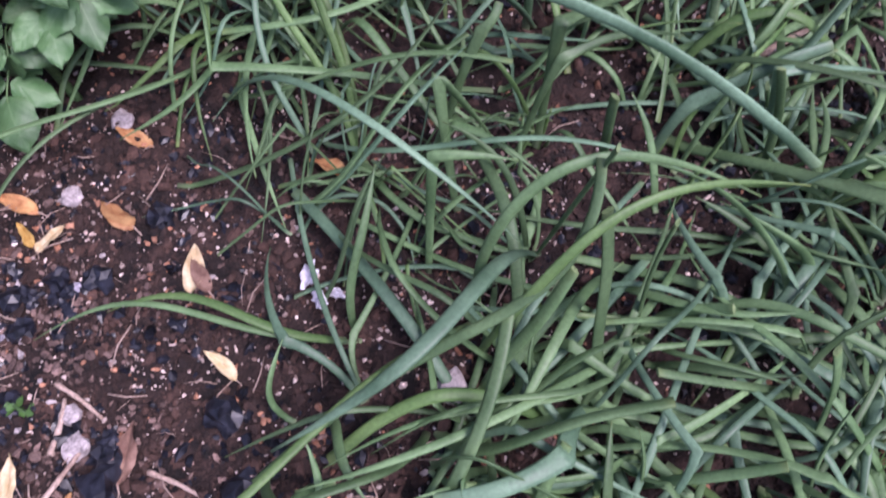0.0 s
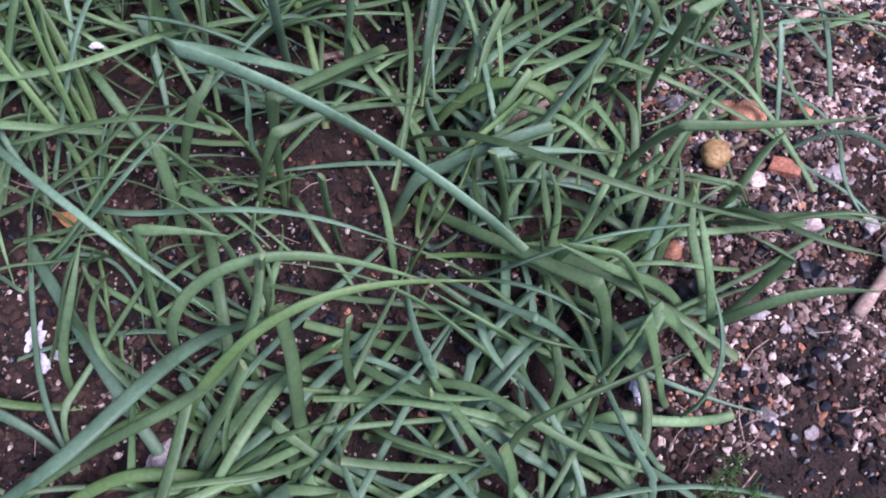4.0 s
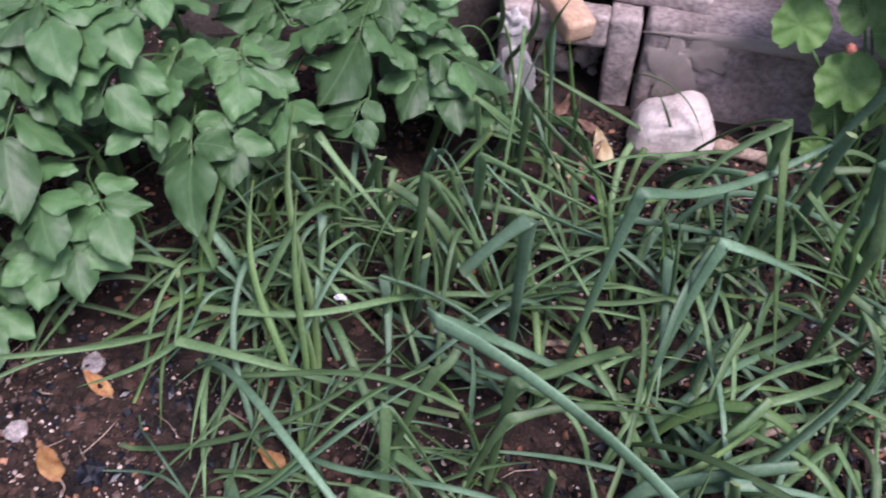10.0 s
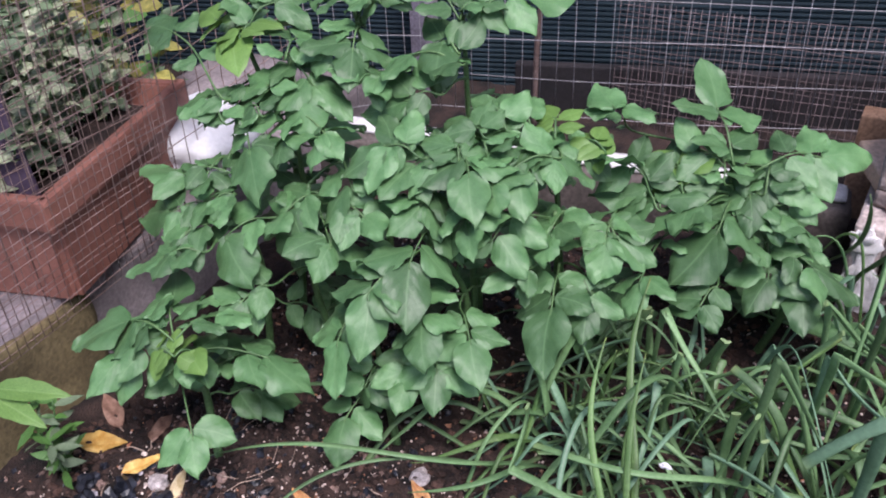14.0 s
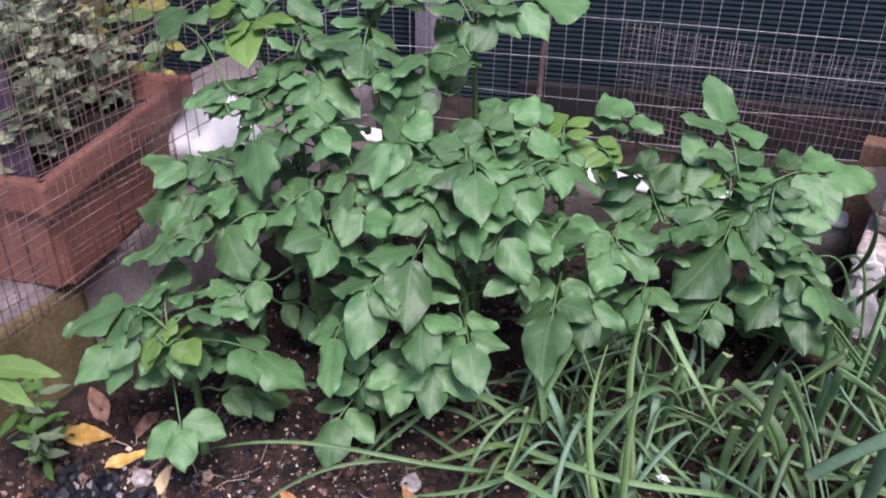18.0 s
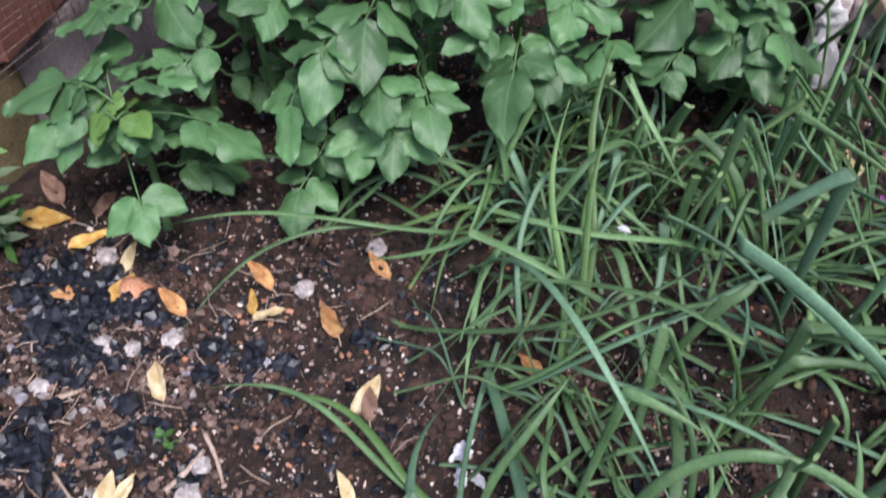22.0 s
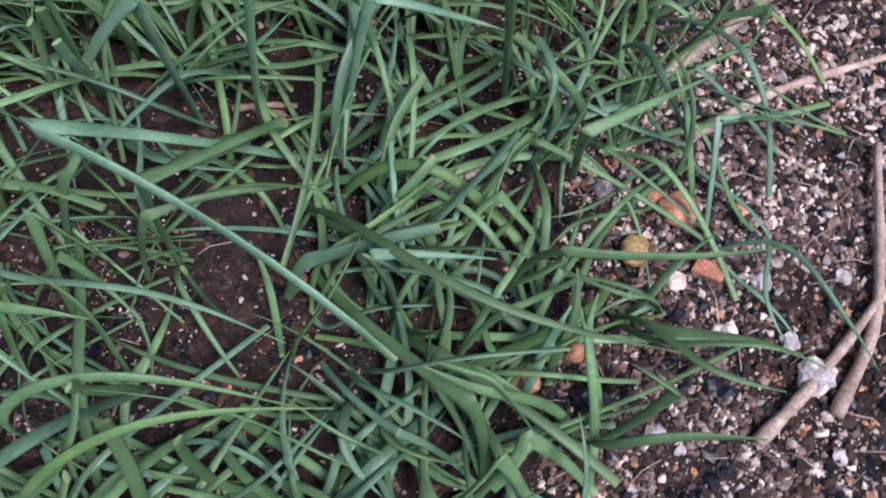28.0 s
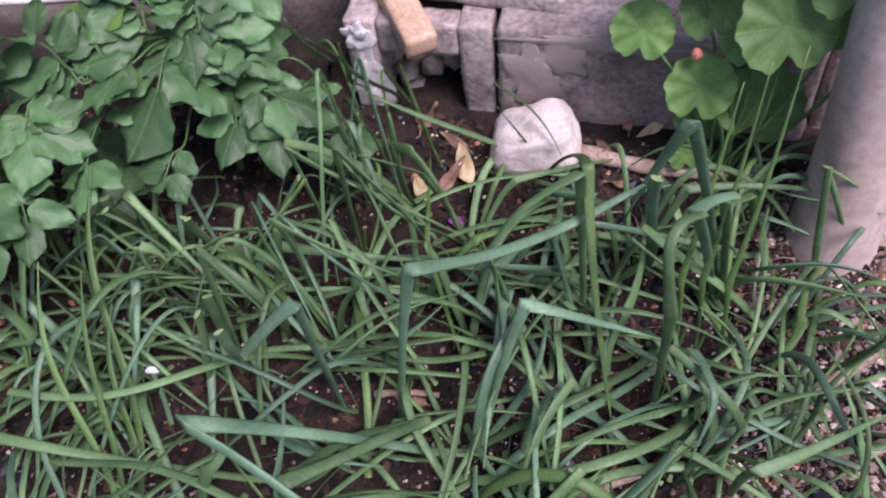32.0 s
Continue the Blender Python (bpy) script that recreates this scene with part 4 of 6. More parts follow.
potato_plant((-0.167, 1.098), (-0.160, 1.078, 0.280), [
    ((-0.160, 1.079, 0.280), (-0.153, 0.997, 0.269), (-0.189, 0.928, 0.216), 77, 2),
    ((-0.169, 1.067, 0.265), (-0.132, 1.028, 0.259), (-0.092, 0.996, 0.250), 60, 2),
    ((-0.131, 1.080, 0.331), (-0.078, 1.154, 0.324), (-0.016, 1.215, 0.321), 68, 2),
    ((-0.137, 0.981, 0.200), (-0.142, 0.934, 0.194), (-0.186, 0.937, 0.169), 46, 2),
    ((-0.116, 1.090, 0.215), (-0.084, 1.018, 0.206), (-0.093, 0.963, 0.188), 55, 2),
    ((-0.180, 1.045, 0.342), (-0.214, 1.035, 0.346), (-0.259, 1.037, 0.320), 60, 2),
    ((-0.162, 1.089, 0.318), (-0.111, 1.096, 0.312), (-0.071, 1.066, 0.297), 59, 2),
    ((-0.182, 1.007, 0.293), (-0.206, 0.991, 0.289), (-0.225, 0.936, 0.287), 68, 2),
    ((-0.138, 1.059, 0.279), (-0.105, 1.071, 0.275), (-0.066, 1.039, 0.271), 52, 2),
    ((-0.220, 1.002, 0.239), (-0.212, 0.894, 0.226), (-0.205, 0.845, 0.216), 52, 2),
    ((-0.233, 0.981, 0.299), (-0.275, 0.979, 0.342), (-0.274, 0.909, 0.396), 53, 2),
    ((-0.203, 0.998, 0.308), (-0.226, 1.020, 0.337), (-0.219, 1.070, 0.341), 55, 2),
    ((-0.121, 1.065, 0.299), (-0.127, 1.094, 0.326), (-0.117, 1.168, 0.310), 52, 2),
    ((-0.099, 1.069, 0.287), (-0.083, 1.107, 0.298), (-0.053, 1.144, 0.280), 54, 2),
    ((-0.166, 1.037, 0.316), (-0.177, 1.059, 0.336), (-0.164, 1.108, 0.343), 57, 2)],
    14, "potato plant with large smooth leaflets beside the blocks")
potato_plant((-0.096, 1.091), (-0.088, 1.071, 0.218), [
    ((-0.094, 1.098, 0.210), (-0.046, 1.037, 0.200), (-0.017, 0.976, 0.179), 60, 2),
    ((-0.076, 1.055, 0.223), (-0.040, 1.055, 0.218), (0.029, 1.061, 0.196), 58, 2),
    ((-0.094, 1.043, 0.259), (-0.079, 1.068, 0.259), (-0.055, 1.103, 0.230), 45, 2)],
    15, "low potato plant reaching over the kerb by the plank")


# ---- onions ----
def onion_tube(plant, origin, pts, width, mat, cut, knee=-9):
    """A hollow leaf along pts: rounded, pressed flat and wide at the knee, ending in an open cut or a thin point."""
    m = len(pts)
    wide, deep = [], []
    for i in range(m):
        s = i / (m - 1)
        r = width * (0.70 + 0.30 * min(1, s * 3)) * (1 - (0.10 if cut else 0.20) * s)
        if not cut:
            r *= max(0.22, 1 - max(0, (s - 0.60) / 0.40) ** 2.0)
        q = abs(i - knee)
        wide.append(0.5 * r * (0.92 if q > 3 else (1.32, 1.22, 1.08, 0.98)[q]))
        deep.append(0.5 * r * (0.37 if q > 2 else (0.19, 0.26, 0.33)[q]))
    v, f, a = sweep([np.array((p[0], p[1], max(p[2], 0.006))) - origin for p in pts], wide, deep, sides=9, closed=not cut)
    leaf = mesh("leaf", v, f, mat, plant, along=a)
    if cut:
        mesh("leaf_end", v[-9:], [tuple(range(9))], CUT, leaf, smooth=False)
    return leaf


def onion_leaf(plant, origin, base, knee, tip, width, mat, kink, cut):
    """An onion leaf from base over knee to tip, folded at the knee or arched."""
    o, b, k, t = (np.array(p, float) for p in (origin, base, knee, tip))
    n = 9
    sway = np.array((-(t - b)[1], (t - b)[0], 0.0)) * 0.05 * math.sin(b[0] * 91 + t[1] * 57)
    if kink:
        bow1 = np.array((0, 0, 0.10)) * np.linalg.norm((k - b)[:2])
        bow2 = np.array((0, 0, 0.07)) * np.linalg.norm((t - k)[:2])
        one = [b + (k - b) * s + (bow1 - sway) * 4 * s * (1 - s) for s in np.linspace(0, 1, n)[:-1]]
        two = [k + (t - k) * s + (bow2 + sway) * 4 * s * (1 - s) for s in np.linspace(0, 1, n)]
        two[0] = k
        pts = one + [k - (k - b) * 0.025] + two
        pts.insert(n + 1, k + (t - k) * 0.025)
        return onion_tube(plant, o, pts, width, mat, cut, n)
    f = max(0.3, min(0.7, np.linalg.norm(k - b) / (np.linalg.norm(k - b) + np.linalg.norm(t - k) + 1e-6)))
    c = (k - b * (1 - f) ** 2 - t * f * f) / (2 * f * (1 - f))
    pts = [b * (1 - q) ** 2 + c * 2 * q * (1 - q) + t * q * q + sway * math.sin(2 * math.pi * q) for q in np.linspace(0, 1, 25)]
    return onion_tube(plant, o, pts, width, mat, cut)


GREENS = {"g": ONION, "b": ONION_BLUE, "p": ONION_PALE}


def onion(x, y, leaves, label="green onion plant with bent hollow leaves"):
    """An onion plant at x, y. Each leaf: knee, tip, width in mm, and letters: colour g, b or p; k kinked or a arched; c cut or t tapering."""
    o = (x, y, soil_height(x, y))
    ob = thing("onion_plant", o, label, "onion plant", "onion plants")
    for n, (knee, tip, mm, how) in enumerate(leaves):
        a = n * 2.4 + x * 40
        base = (x + 0.006 * math.cos(a), y + 0.006 * math.sin(a), o[2] - 0.004)
        onion_leaf(ob, o, base, knee, tip, mm * 0.00114, GREENS[how[0]], how[1] == "k", how[2] == "c")
    return ob


def wild_onion(x, y, rnd, count, reach, tall, fat):
    """An onion plant whose long leaves rise, arch over and trail across their neighbours, mostly to one side; some are folded."""
    o = (x, y, soil_height(x, y))
    ob = thing("onion_plant", o, "green onion plant with long trailing hollow leaves", "onion plant", "onion plants")
    lean = rnd.uniform(0, 6.28)
    for n in range(count):
        a = lean + rnd.gauss(0, 0.8)
        mat, cut = GREENS[rnd.choice("ggggbbp")], rnd.random() < 0.55
        width = rnd.choice((5, 6, 6, 7, 7, 8, 9, 11)) * fat * 0.00114
        base = np.array((x + 0.006 * math.cos(a), y + 0.006 * math.sin(a), o[2] - 0.004))
        h = rnd.uniform(0.05, 0.17) * tall
        if rnd.random() < 0.36:
            r1, r2 = rnd.uniform(0.03, 0.10) * reach, rnd.uniform(0.10, 0.24) * reach
            k = base + np.array((r1 * math.cos(a), r1 * math.sin(a), h))
            a += rnd.gauss(0, 0.5)
            t = k + np.array((r2 * math.cos(a), r2 * math.sin(a), -rnd.uniform(0.2, 1.0) * h))
            onion_leaf(ob, o, base, k, t, width, mat, True, cut)
            continue
        peak = rnd.uniform(0.25, 0.6)
        total, turn, p, pts = rnd.uniform(0.16, 0.36) * reach, rnd.gauss(0, 0.7), base.copy(), [base]
        for q in (0.12, 0.30, 0.52, 0.76, 1.0):
            step = total * (q - (0, 0.12, 0.30, 0.52, 0.76)[len(pts) - 1])
            a += turn * step / total * rnd.uniform(0.4, 1.6)
            z = o[2] + h * (1 - abs(q / peak - 1) ** 1.6 if q < peak else 1 - 0.8 * ((q - peak) / (1 - peak)) ** 1.3) + rnd.uniform(-0.008, 0.008)
            p = np.array((p[0] + step * math.cos(a), p[1] + step * math.sin(a), max(0.012, z)))
            pts.append(p)
        onion_tube(ob, o, spline(pts, 5), width, mat, cut)
    return ob


onion(0.254, 0.761, [((0.043, 0.631, 0.256), (0.372, 0.505, 0.130), 14, "bkc"), ((0.301, 0.829, 0.220), (0.434, 0.864, 0.140), 11, "bkt"), ((0.307, 0.827, 0.080), (0.315, 0.865, 0.150), 11, "bat"), ((0.275, 0.792, 0.140), (0.301, 0.875, 0.160), 12, "bac")])
onion(0.057, 0.400, [((0.130, 0.413, 0.260), (0.301, 0.442, 0.180), 11, "gat"), ((-0.098, 0.220, 0.110), (-0.326, 0.087, 0.030), 9, "pat")])
onion(0.108, 0.465, [((0.139, 0.438, 0.161), (0.163, 0.414, 0.298), 9, "gac"), ((0.021, 0.304, 0.200), (-0.115, 0.218, 0.120), 16, "bat"), ((0.066, 0.513, 0.120), (0.016, 0.537, 0.150), 8, "gat")])
onion(0.374, 0.416, [((0.255, 0.417, 0.220), (0.171, 0.417, 0.280), 8, "gat"), ((0.326, 0.471, 0.060), (0.269, 0.498, 0.080), 9, "gat"), ((0.341, 0.434, 0.120), (0.276, 0.459, 0.140), 12, "gat")])
onion(0.181, 0.305, [((0.167, 0.361, 0.123), (0.163, 0.402, 0.223), 14, "gac"), ((0.135, 0.228, 0.100), (0.025, 0.187, 0.090), 17, "bkc")])
onion(-0.008, 0.577, [((0.052, 0.615, 0.190), (0.069, 0.633, 0.210), 10, "gkc")])
onion(-0.261, 0.666, [((-0.028, 0.606, 0.150), (0.083, 0.602, 0.160), 10, "gac"), ((-0.026, 0.492, 0.200), (0.094, 0.422, 0.120), 9, "bat")])
onion(0.102, 0.778, [((0.107, 0.754, 0.277), (0.049, 0.725, 0.210), 14, "bkc"), ((0.034, 0.749, 0.120), (-0.052, 0.760, 0.130), 14, "bac")])
onion(-0.035, 0.798, [((-0.008, 0.793, 0.272), (0.061, 0.778, 0.180), 11, "gkt"), ((-0.009, 0.774, 0.107), (0.003, 0.754, 0.190), 12, "bac"), ((-0.048, 0.808, 0.080), (-0.044, 0.808, 0.160), 13, "gac")])
onion(0.001, 0.910, [((0.037, 0.857, 0.250), (0.201, 0.843, 0.200), 9, "gkt"), ((-0.054, 0.850, 0.100), (-0.134, 0.838, 0.120), 10, "gat")])
onion(0.263, 1.157, [((0.339, 0.943, 0.300), (0.405, 0.791, 0.030), 10, "pkt"), ((0.160, 1.128, 0.120), (0.024, 1.109, 0.200), 10, "gat"), ((0.233, 1.133, 0.120), (0.206, 1.121, 0.180), 5, "gat")])
onion(0.132, 0.863, [((0.127, 0.879, 0.140), (0.003, 0.916, 0.170), 9, "gac")])
onion(0.496, 1.019, [((0.425, 0.939, 0.376), (0.377, 0.961, 0.200), 12, "bkt"), ((0.442, 0.921, 0.280), (0.479, 0.964, 0.260), 13, "bkc"), ((0.469, 0.947, 0.270), (0.473, 0.955, 0.220), 9, "gkt"), ((0.425, 0.971, 0.120), (0.387, 0.978, 0.150), 10, "gac"), ((0.542, 0.975, 0.120), (0.644, 0.982, 0.100), 11, "gat"), ((0.488, 1.014, 0.130), (0.485, 1.045, 0.160), 9, "bac")])
onion(0.411, 1.037, [((0.407, 0.987, 0.162), (0.403, 0.937, 0.300), 14, "bac")])
onion(0.638, 1.086, [((0.573, 1.071, 0.200), (0.680, 1.108, 0.080), 7, "gkt")])
onion(-0.091, 0.573, [((-0.114, 0.673, 0.127), (-0.147, 0.773, 0.230), 9, "pat"), ((-0.150, 0.672, 0.127), (-0.198, 0.774, 0.230), 9, "pat")])
onion(-0.234, 0.853, [((-0.217, 0.825, 0.102), (-0.200, 0.814, 0.180), 7, "pat"), ((-0.135, 0.843, 0.180), (-0.113, 0.846, 0.150), 12, "gkt")])
onion(-0.295, 0.708, [((-0.249, 0.798, 0.200), (-0.191, 0.788, 0.100), 10, "gkt"), ((-0.392, 0.579, 0.090), (-0.491, 0.382, 0.020), 7, "gat"), ((-0.275, 0.748, 0.102), (-0.264, 0.779, 0.180), 9, "pat")])
onion(0.065, 0.678, [((-0.234, 0.618, 0.130), (-0.233, 0.653, 0.200), 11, "gkc"), ((0.200, 0.632, 0.160), (0.307, 0.642, 0.170), 9, "pat"), ((0.143, 0.704, 0.080), (0.218, 0.745, 0.100), 14, "gac")])
onion(-0.239, 0.741, [((-0.264, 0.639, 0.080), (-0.356, 0.576, 0.050), 11, "gat"), ((-0.135, 0.758, 0.070), (-0.056, 0.762, 0.100), 8, "gat")])
onion(-0.061, 0.762, [((-0.035, 0.758, 0.122), (-0.010, 0.754, 0.220), 12, "gac")])
onion(0.509, 0.830, [((0.496, 0.808, 0.150), (0.441, 0.839, 0.170), 10, "gac")])
onion(0.533, 0.767, [((0.511, 0.687, 0.265), (0.628, 0.789, 0.220), 10, "gkt")])
onion(0.459, 0.623, [((0.509, 0.600, 0.211), (0.729, 0.663, 0.148), 10, "gkt"), ((0.487, 0.625, 0.062), (0.519, 0.636, 0.100), 11, "gac")])
onion(0.319, 0.526, [((0.413, 0.503, 0.144), (0.527, 0.536, 0.137), 10, "bac"), ((0.385, 0.465, 0.120), (0.456, 0.446, 0.080), 9, "bat")])
onion(0.571, 0.475, [((0.459, 0.496, 0.130), (0.400, 0.494, 0.170), 12, "gat"), ((0.631, 0.515, 0.120), (0.585, 0.533, 0.130), 11, "gkt"), ((0.615, 0.468, 0.120), (0.712, 0.483, 0.120), 16, "gat"), ((0.561, 0.564, 0.060), (0.555, 0.605, 0.100), 12, "gat")])
onion(0.360, 0.568, [((0.353, 0.581, 0.099), (0.336, 0.585, 0.174), 10, "gac"), ((0.331, 0.597, 0.050), (0.321, 0.606, 0.100), 8, "gat"), ((0.390, 0.549, 0.072), (0.415, 0.545, 0.120), 9, "pat")])
onion(0.178, 0.546, [((0.178, 0.546, 0.102), (0.179, 0.547, 0.180), 12, "gac")])
onion(0.237, 0.694, [((0.353, 0.597, 0.160), (0.638, 0.558, 0.100), 11, "gat"), ((0.339, 0.637, 0.100), (0.414, 0.652, 0.120), 10, "gac")])
onion(-0.008, 0.443, [((0.009, 0.497, 0.150), (0.091, 0.500, 0.140), 11, "gkt")])
onion(0.577, 0.426, [((0.561, 0.504, 0.087), (0.533, 0.573, 0.150), 10, "gat"), ((0.501, 0.454, 0.120), (0.476, 0.411, 0.080), 13, "gkc")])
onion(0.536, 0.388, [((0.476, 0.426, 0.170), (0.445, 0.392, 0.100), 12, "gkc"), ((0.553, 0.411, 0.120), (0.540, 0.477, 0.150), 11, "bat")])
onion(0.408, 0.526, [((0.384, 0.433, 0.080), (0.451, 0.430, 0.060), 14, "gat"), ((0.406, 0.580, 0.050), (0.393, 0.618, 0.100), 10, "gat"), ((0.412, 0.580, 0.060), (0.400, 0.613, 0.100), 9, "gat"), ((0.475, 0.511, 0.080), (0.535, 0.490, 0.050), 11, "gat")])
onion(0.058, 0.347, [((0.160, 0.372, 0.240), (0.336, 0.442, 0.200), 10, "pat")])
onion(-0.185, 0.196, [((0.111, 0.367, 0.200), (0.154, 0.422, 0.270), 11, "gac")])
onion(0.219, 0.377, [((0.212, 0.388, 0.118), (0.221, 0.398, 0.212), 11, "gac"), ((0.086, 0.270, 0.100), (-0.039, 0.232, 0.060), 8, "gat"), ((0.098, 0.280, 0.080), (-0.081, 0.218, 0.060), 8, "gat"), ((0.250, 0.386, 0.050), (0.290, 0.369, 0.100), 11, "gac"), ((0.083, 0.263, 0.100), (-0.097, 0.191, 0.090), 10, "gat"), ((0.283, 0.320, 0.080), (0.357, 0.307, 0.060), 9, "gat")])
onion(0.013, 0.267, [((0.115, 0.239, 0.120), (0.219, 0.262, 0.160), 17, "gac"), ((-0.053, 0.197, 0.100), (-0.177, 0.118, 0.060), 12, "gat")])
onion(-0.072, 0.364, [((-0.153, 0.368, 0.050), (-0.328, 0.372, 0.040), 11, "pat"), ((-0.200, 0.370, 0.050), (-0.409, 0.346, 0.020), 8, "gat"), ((-0.068, 0.413, 0.080), (-0.047, 0.494, 0.140), 10, "gat")])
onion(-0.097, 0.619, [((-0.148, 0.760, 0.132), (-0.198, 0.897, 0.240), 11, "pat"), ((-0.124, 0.700, 0.087), (-0.153, 0.784, 0.150), 9, "pat")])
onion(-0.265, 0.743, [((-0.380, 0.587, 0.100), (-0.633, 0.470, 0.040), 10, "gat")])
onion(-0.344, 0.716, [((-0.516, 0.654, 0.080), (-0.662, 0.559, 0.020), 9, "gat")])
onion(-0.541, 0.760, [((-0.470, 0.754, 0.150), (-0.359, 0.788, 0.100), 7, "gkt")])
onion(-0.388, 0.747, [((-0.256, 0.746, 0.100), (-0.282, 0.749, 0.180), 13, "gkc"), ((-0.370, 0.777, 0.080), (-0.378, 0.779, 0.150), 9, "gat")])
onion(-0.332, 0.857, [((-0.261, 0.843, 0.240), (-0.197, 0.869, 0.100), 10, "gkt"), ((-0.168, 0.841, 0.120), (-0.077, 0.866, 0.100), 9, "gat")])
onion(-0.303, 0.541, [((-0.178, 0.542, 0.060), (0.041, 0.701, 0.200), 9, "gat")])
onion(0.022, 0.512, [((0.009, 0.592, 0.150), (0.071, 0.578, 0.040), 12, "gkt")])
onion(0.652, 0.880, [((0.723, 0.822, 0.100), (0.831, 0.819, 0.080), 10, "gat")])
onion(0.686, 0.709, [((0.668, 0.822, 0.090), (0.723, 0.846, 0.070), 7, "bkt"), ((0.744, 0.691, 0.060), (0.861, 0.590, 0.020), 6, "bat"), ((0.739, 0.652, 0.017), (0.781, 0.615, 0.010), 5, "bat")])
onion(0.586, 0.939, [((0.649, 0.915, 0.150), (0.657, 0.964, 0.250), 13, "gac")])
onion(0.602, 0.985, [((0.718, 0.963, 0.100), (0.701, 0.919, 0.040), 12, "gkt")])
onion(0.649, 0.822, [((0.700, 0.767, 0.027), (0.748, 0.709, 0.030), 6, "bat"), ((0.572, 0.748, 0.037), (0.491, 0.696, 0.050), 5, "gat"), ((0.580, 0.867, 0.060), (0.532, 0.867, 0.120), 8, "gat")])
onion(0.589, 0.620, [((0.659, 0.572, 0.100), (0.806, 0.571, 0.050), 12, "gat"), ((0.658, 0.592, 0.060), (0.770, 0.588, 0.050), 12, "gat"), ((0.649, 0.559, 0.100), (0.744, 0.539, 0.080), 10, "gat"), ((0.629, 0.647, 0.060), (0.670, 0.691, 0.080), 12, "gat")])
onion(0.634, 0.766, [((0.567, 0.717, 0.037), (0.503, 0.658, 0.050), 6, "gat"), ((0.639, 0.795, 0.100), (0.581, 0.914, 0.120), 6, "gat")])
onion(-0.069, 0.132, [((-0.237, 0.076, 0.060), (-0.371, 0.010, 0.030), 11, "gat"), ((-0.081, 0.183, 0.062), (-0.093, 0.236, 0.100), 10, "gat")])
onion(-0.000, 0.143, [((-0.094, 0.110, 0.050), (-0.175, 0.062, 0.050), 18, "gac"), ((0.047, 0.214, 0.100), (0.085, 0.343, 0.160), 13, "gac"), ((-0.093, 0.116, 0.070), (-0.162, 0.072, 0.060), 17, "gac"), ((0.091, 0.162, 0.070), (0.164, 0.198, 0.090), 13, "pat")])
onion(0.040, 0.135, [((0.044, 0.166, 0.062), (0.056, 0.203, 0.100), 12, "gac"), ((-0.024, 0.094, 0.060), (-0.091, 0.053, 0.050), 13, "gat")])
onion(0.062, 0.309, [((0.100, 0.334, 0.112), (0.137, 0.359, 0.200), 13, "gac")])
onion(0.163, 0.224, [((0.077, 0.204, 0.070), (0.000, 0.184, 0.100), 7, "gat")])
onion(0.136, 0.180, [((0.003, 0.123, 0.050), (-0.134, 0.070, 0.040), 12, "gat")])
onion(0.367, 0.321, [((0.288, 0.304, 0.080), (0.214, 0.300, 0.120), 10, "gac"), ((0.400, 0.352, 0.120), (0.534, 0.418, 0.120), 12, "gat"), ((0.270, 0.270, 0.060), (0.201, 0.249, 0.050), 10, "gac")])
onion(-0.040, 0.541, [((0.024, 0.568, 0.100), (0.119, 0.516, 0.080), 10, "gkt")])
onion(-0.145, 0.608, [((0.085, 0.530, 0.120), (0.264, 0.513, 0.100), 9, "bat")])
onion(-0.113, 0.398, [((-0.075, 0.449, 0.087), (-0.037, 0.499, 0.150), 8, "gat")])
onion(-0.151, 0.514, [((-0.054, 0.547, 0.100), (0.043, 0.622, 0.170), 10, "bat"), ((-0.032, 0.579, 0.120), (0.035, 0.653, 0.140), 11, "gac")])
onion(0.190, 0.789, [((0.160, 0.696, 0.120), (0.116, 0.641, 0.160), 13, "gac")])
onion(0.004, 0.750, [((0.108, 0.687, 0.100), (0.180, 0.694, 0.080), 12, "bat")])
onion(0.035, 0.582, [((0.110, 0.585, 0.080), (0.155, 0.596, 0.100), 9, "gat")])
onion(0.248, 0.522, [((0.232, 0.565, 0.060), (0.208, 0.610, 0.100), 9, "gat"), ((0.295, 0.553, 0.120), (0.325, 0.630, 0.140), 11, "pat")])
onion(0.299, 0.716, [((0.316, 0.762, 0.060), (0.339, 0.809, 0.100), 12, "gat"), ((0.338, 0.721, 0.060), (0.363, 0.719, 0.100), 9, "gat"), ((0.319, 0.778, 0.050), (0.343, 0.818, 0.100), 14, "bat"), ((0.328, 0.732, 0.100), (0.353, 0.810, 0.120), 13, "gac")])
onion(0.270, 0.673, [((0.385, 0.665, 0.080), (0.457, 0.743, 0.150), 14, "bac"), ((0.347, 0.638, 0.100), (0.404, 0.653, 0.120), 11, "gac")])
onion(0.349, 0.693, [((0.357, 0.712, 0.072), (0.369, 0.716, 0.120), 10, "gac"), ((0.423, 0.628, 0.100), (0.505, 0.631, 0.100), 11, "gat")])
onion(0.357, 0.861, [((0.406, 0.825, 0.050), (0.468, 0.799, 0.070), 10, "gat")])
onion(0.270, 0.891, [((0.253, 0.909, 0.100), (0.231, 0.928, 0.180), 8, "pat"), ((0.258, 0.909, 0.120), (0.228, 0.922, 0.180), 8, "gat")])
onion(0.220, 0.897, [((0.189, 0.916, 0.100), (0.176, 0.910, 0.180), 11, "gat")])
onion(0.056, 0.885, [((0.182, 0.820, 0.100), (0.259, 0.823, 0.120), 10, "gac"), ((0.079, 0.873, 0.087), (0.116, 0.861, 0.150), 11, "gac")])
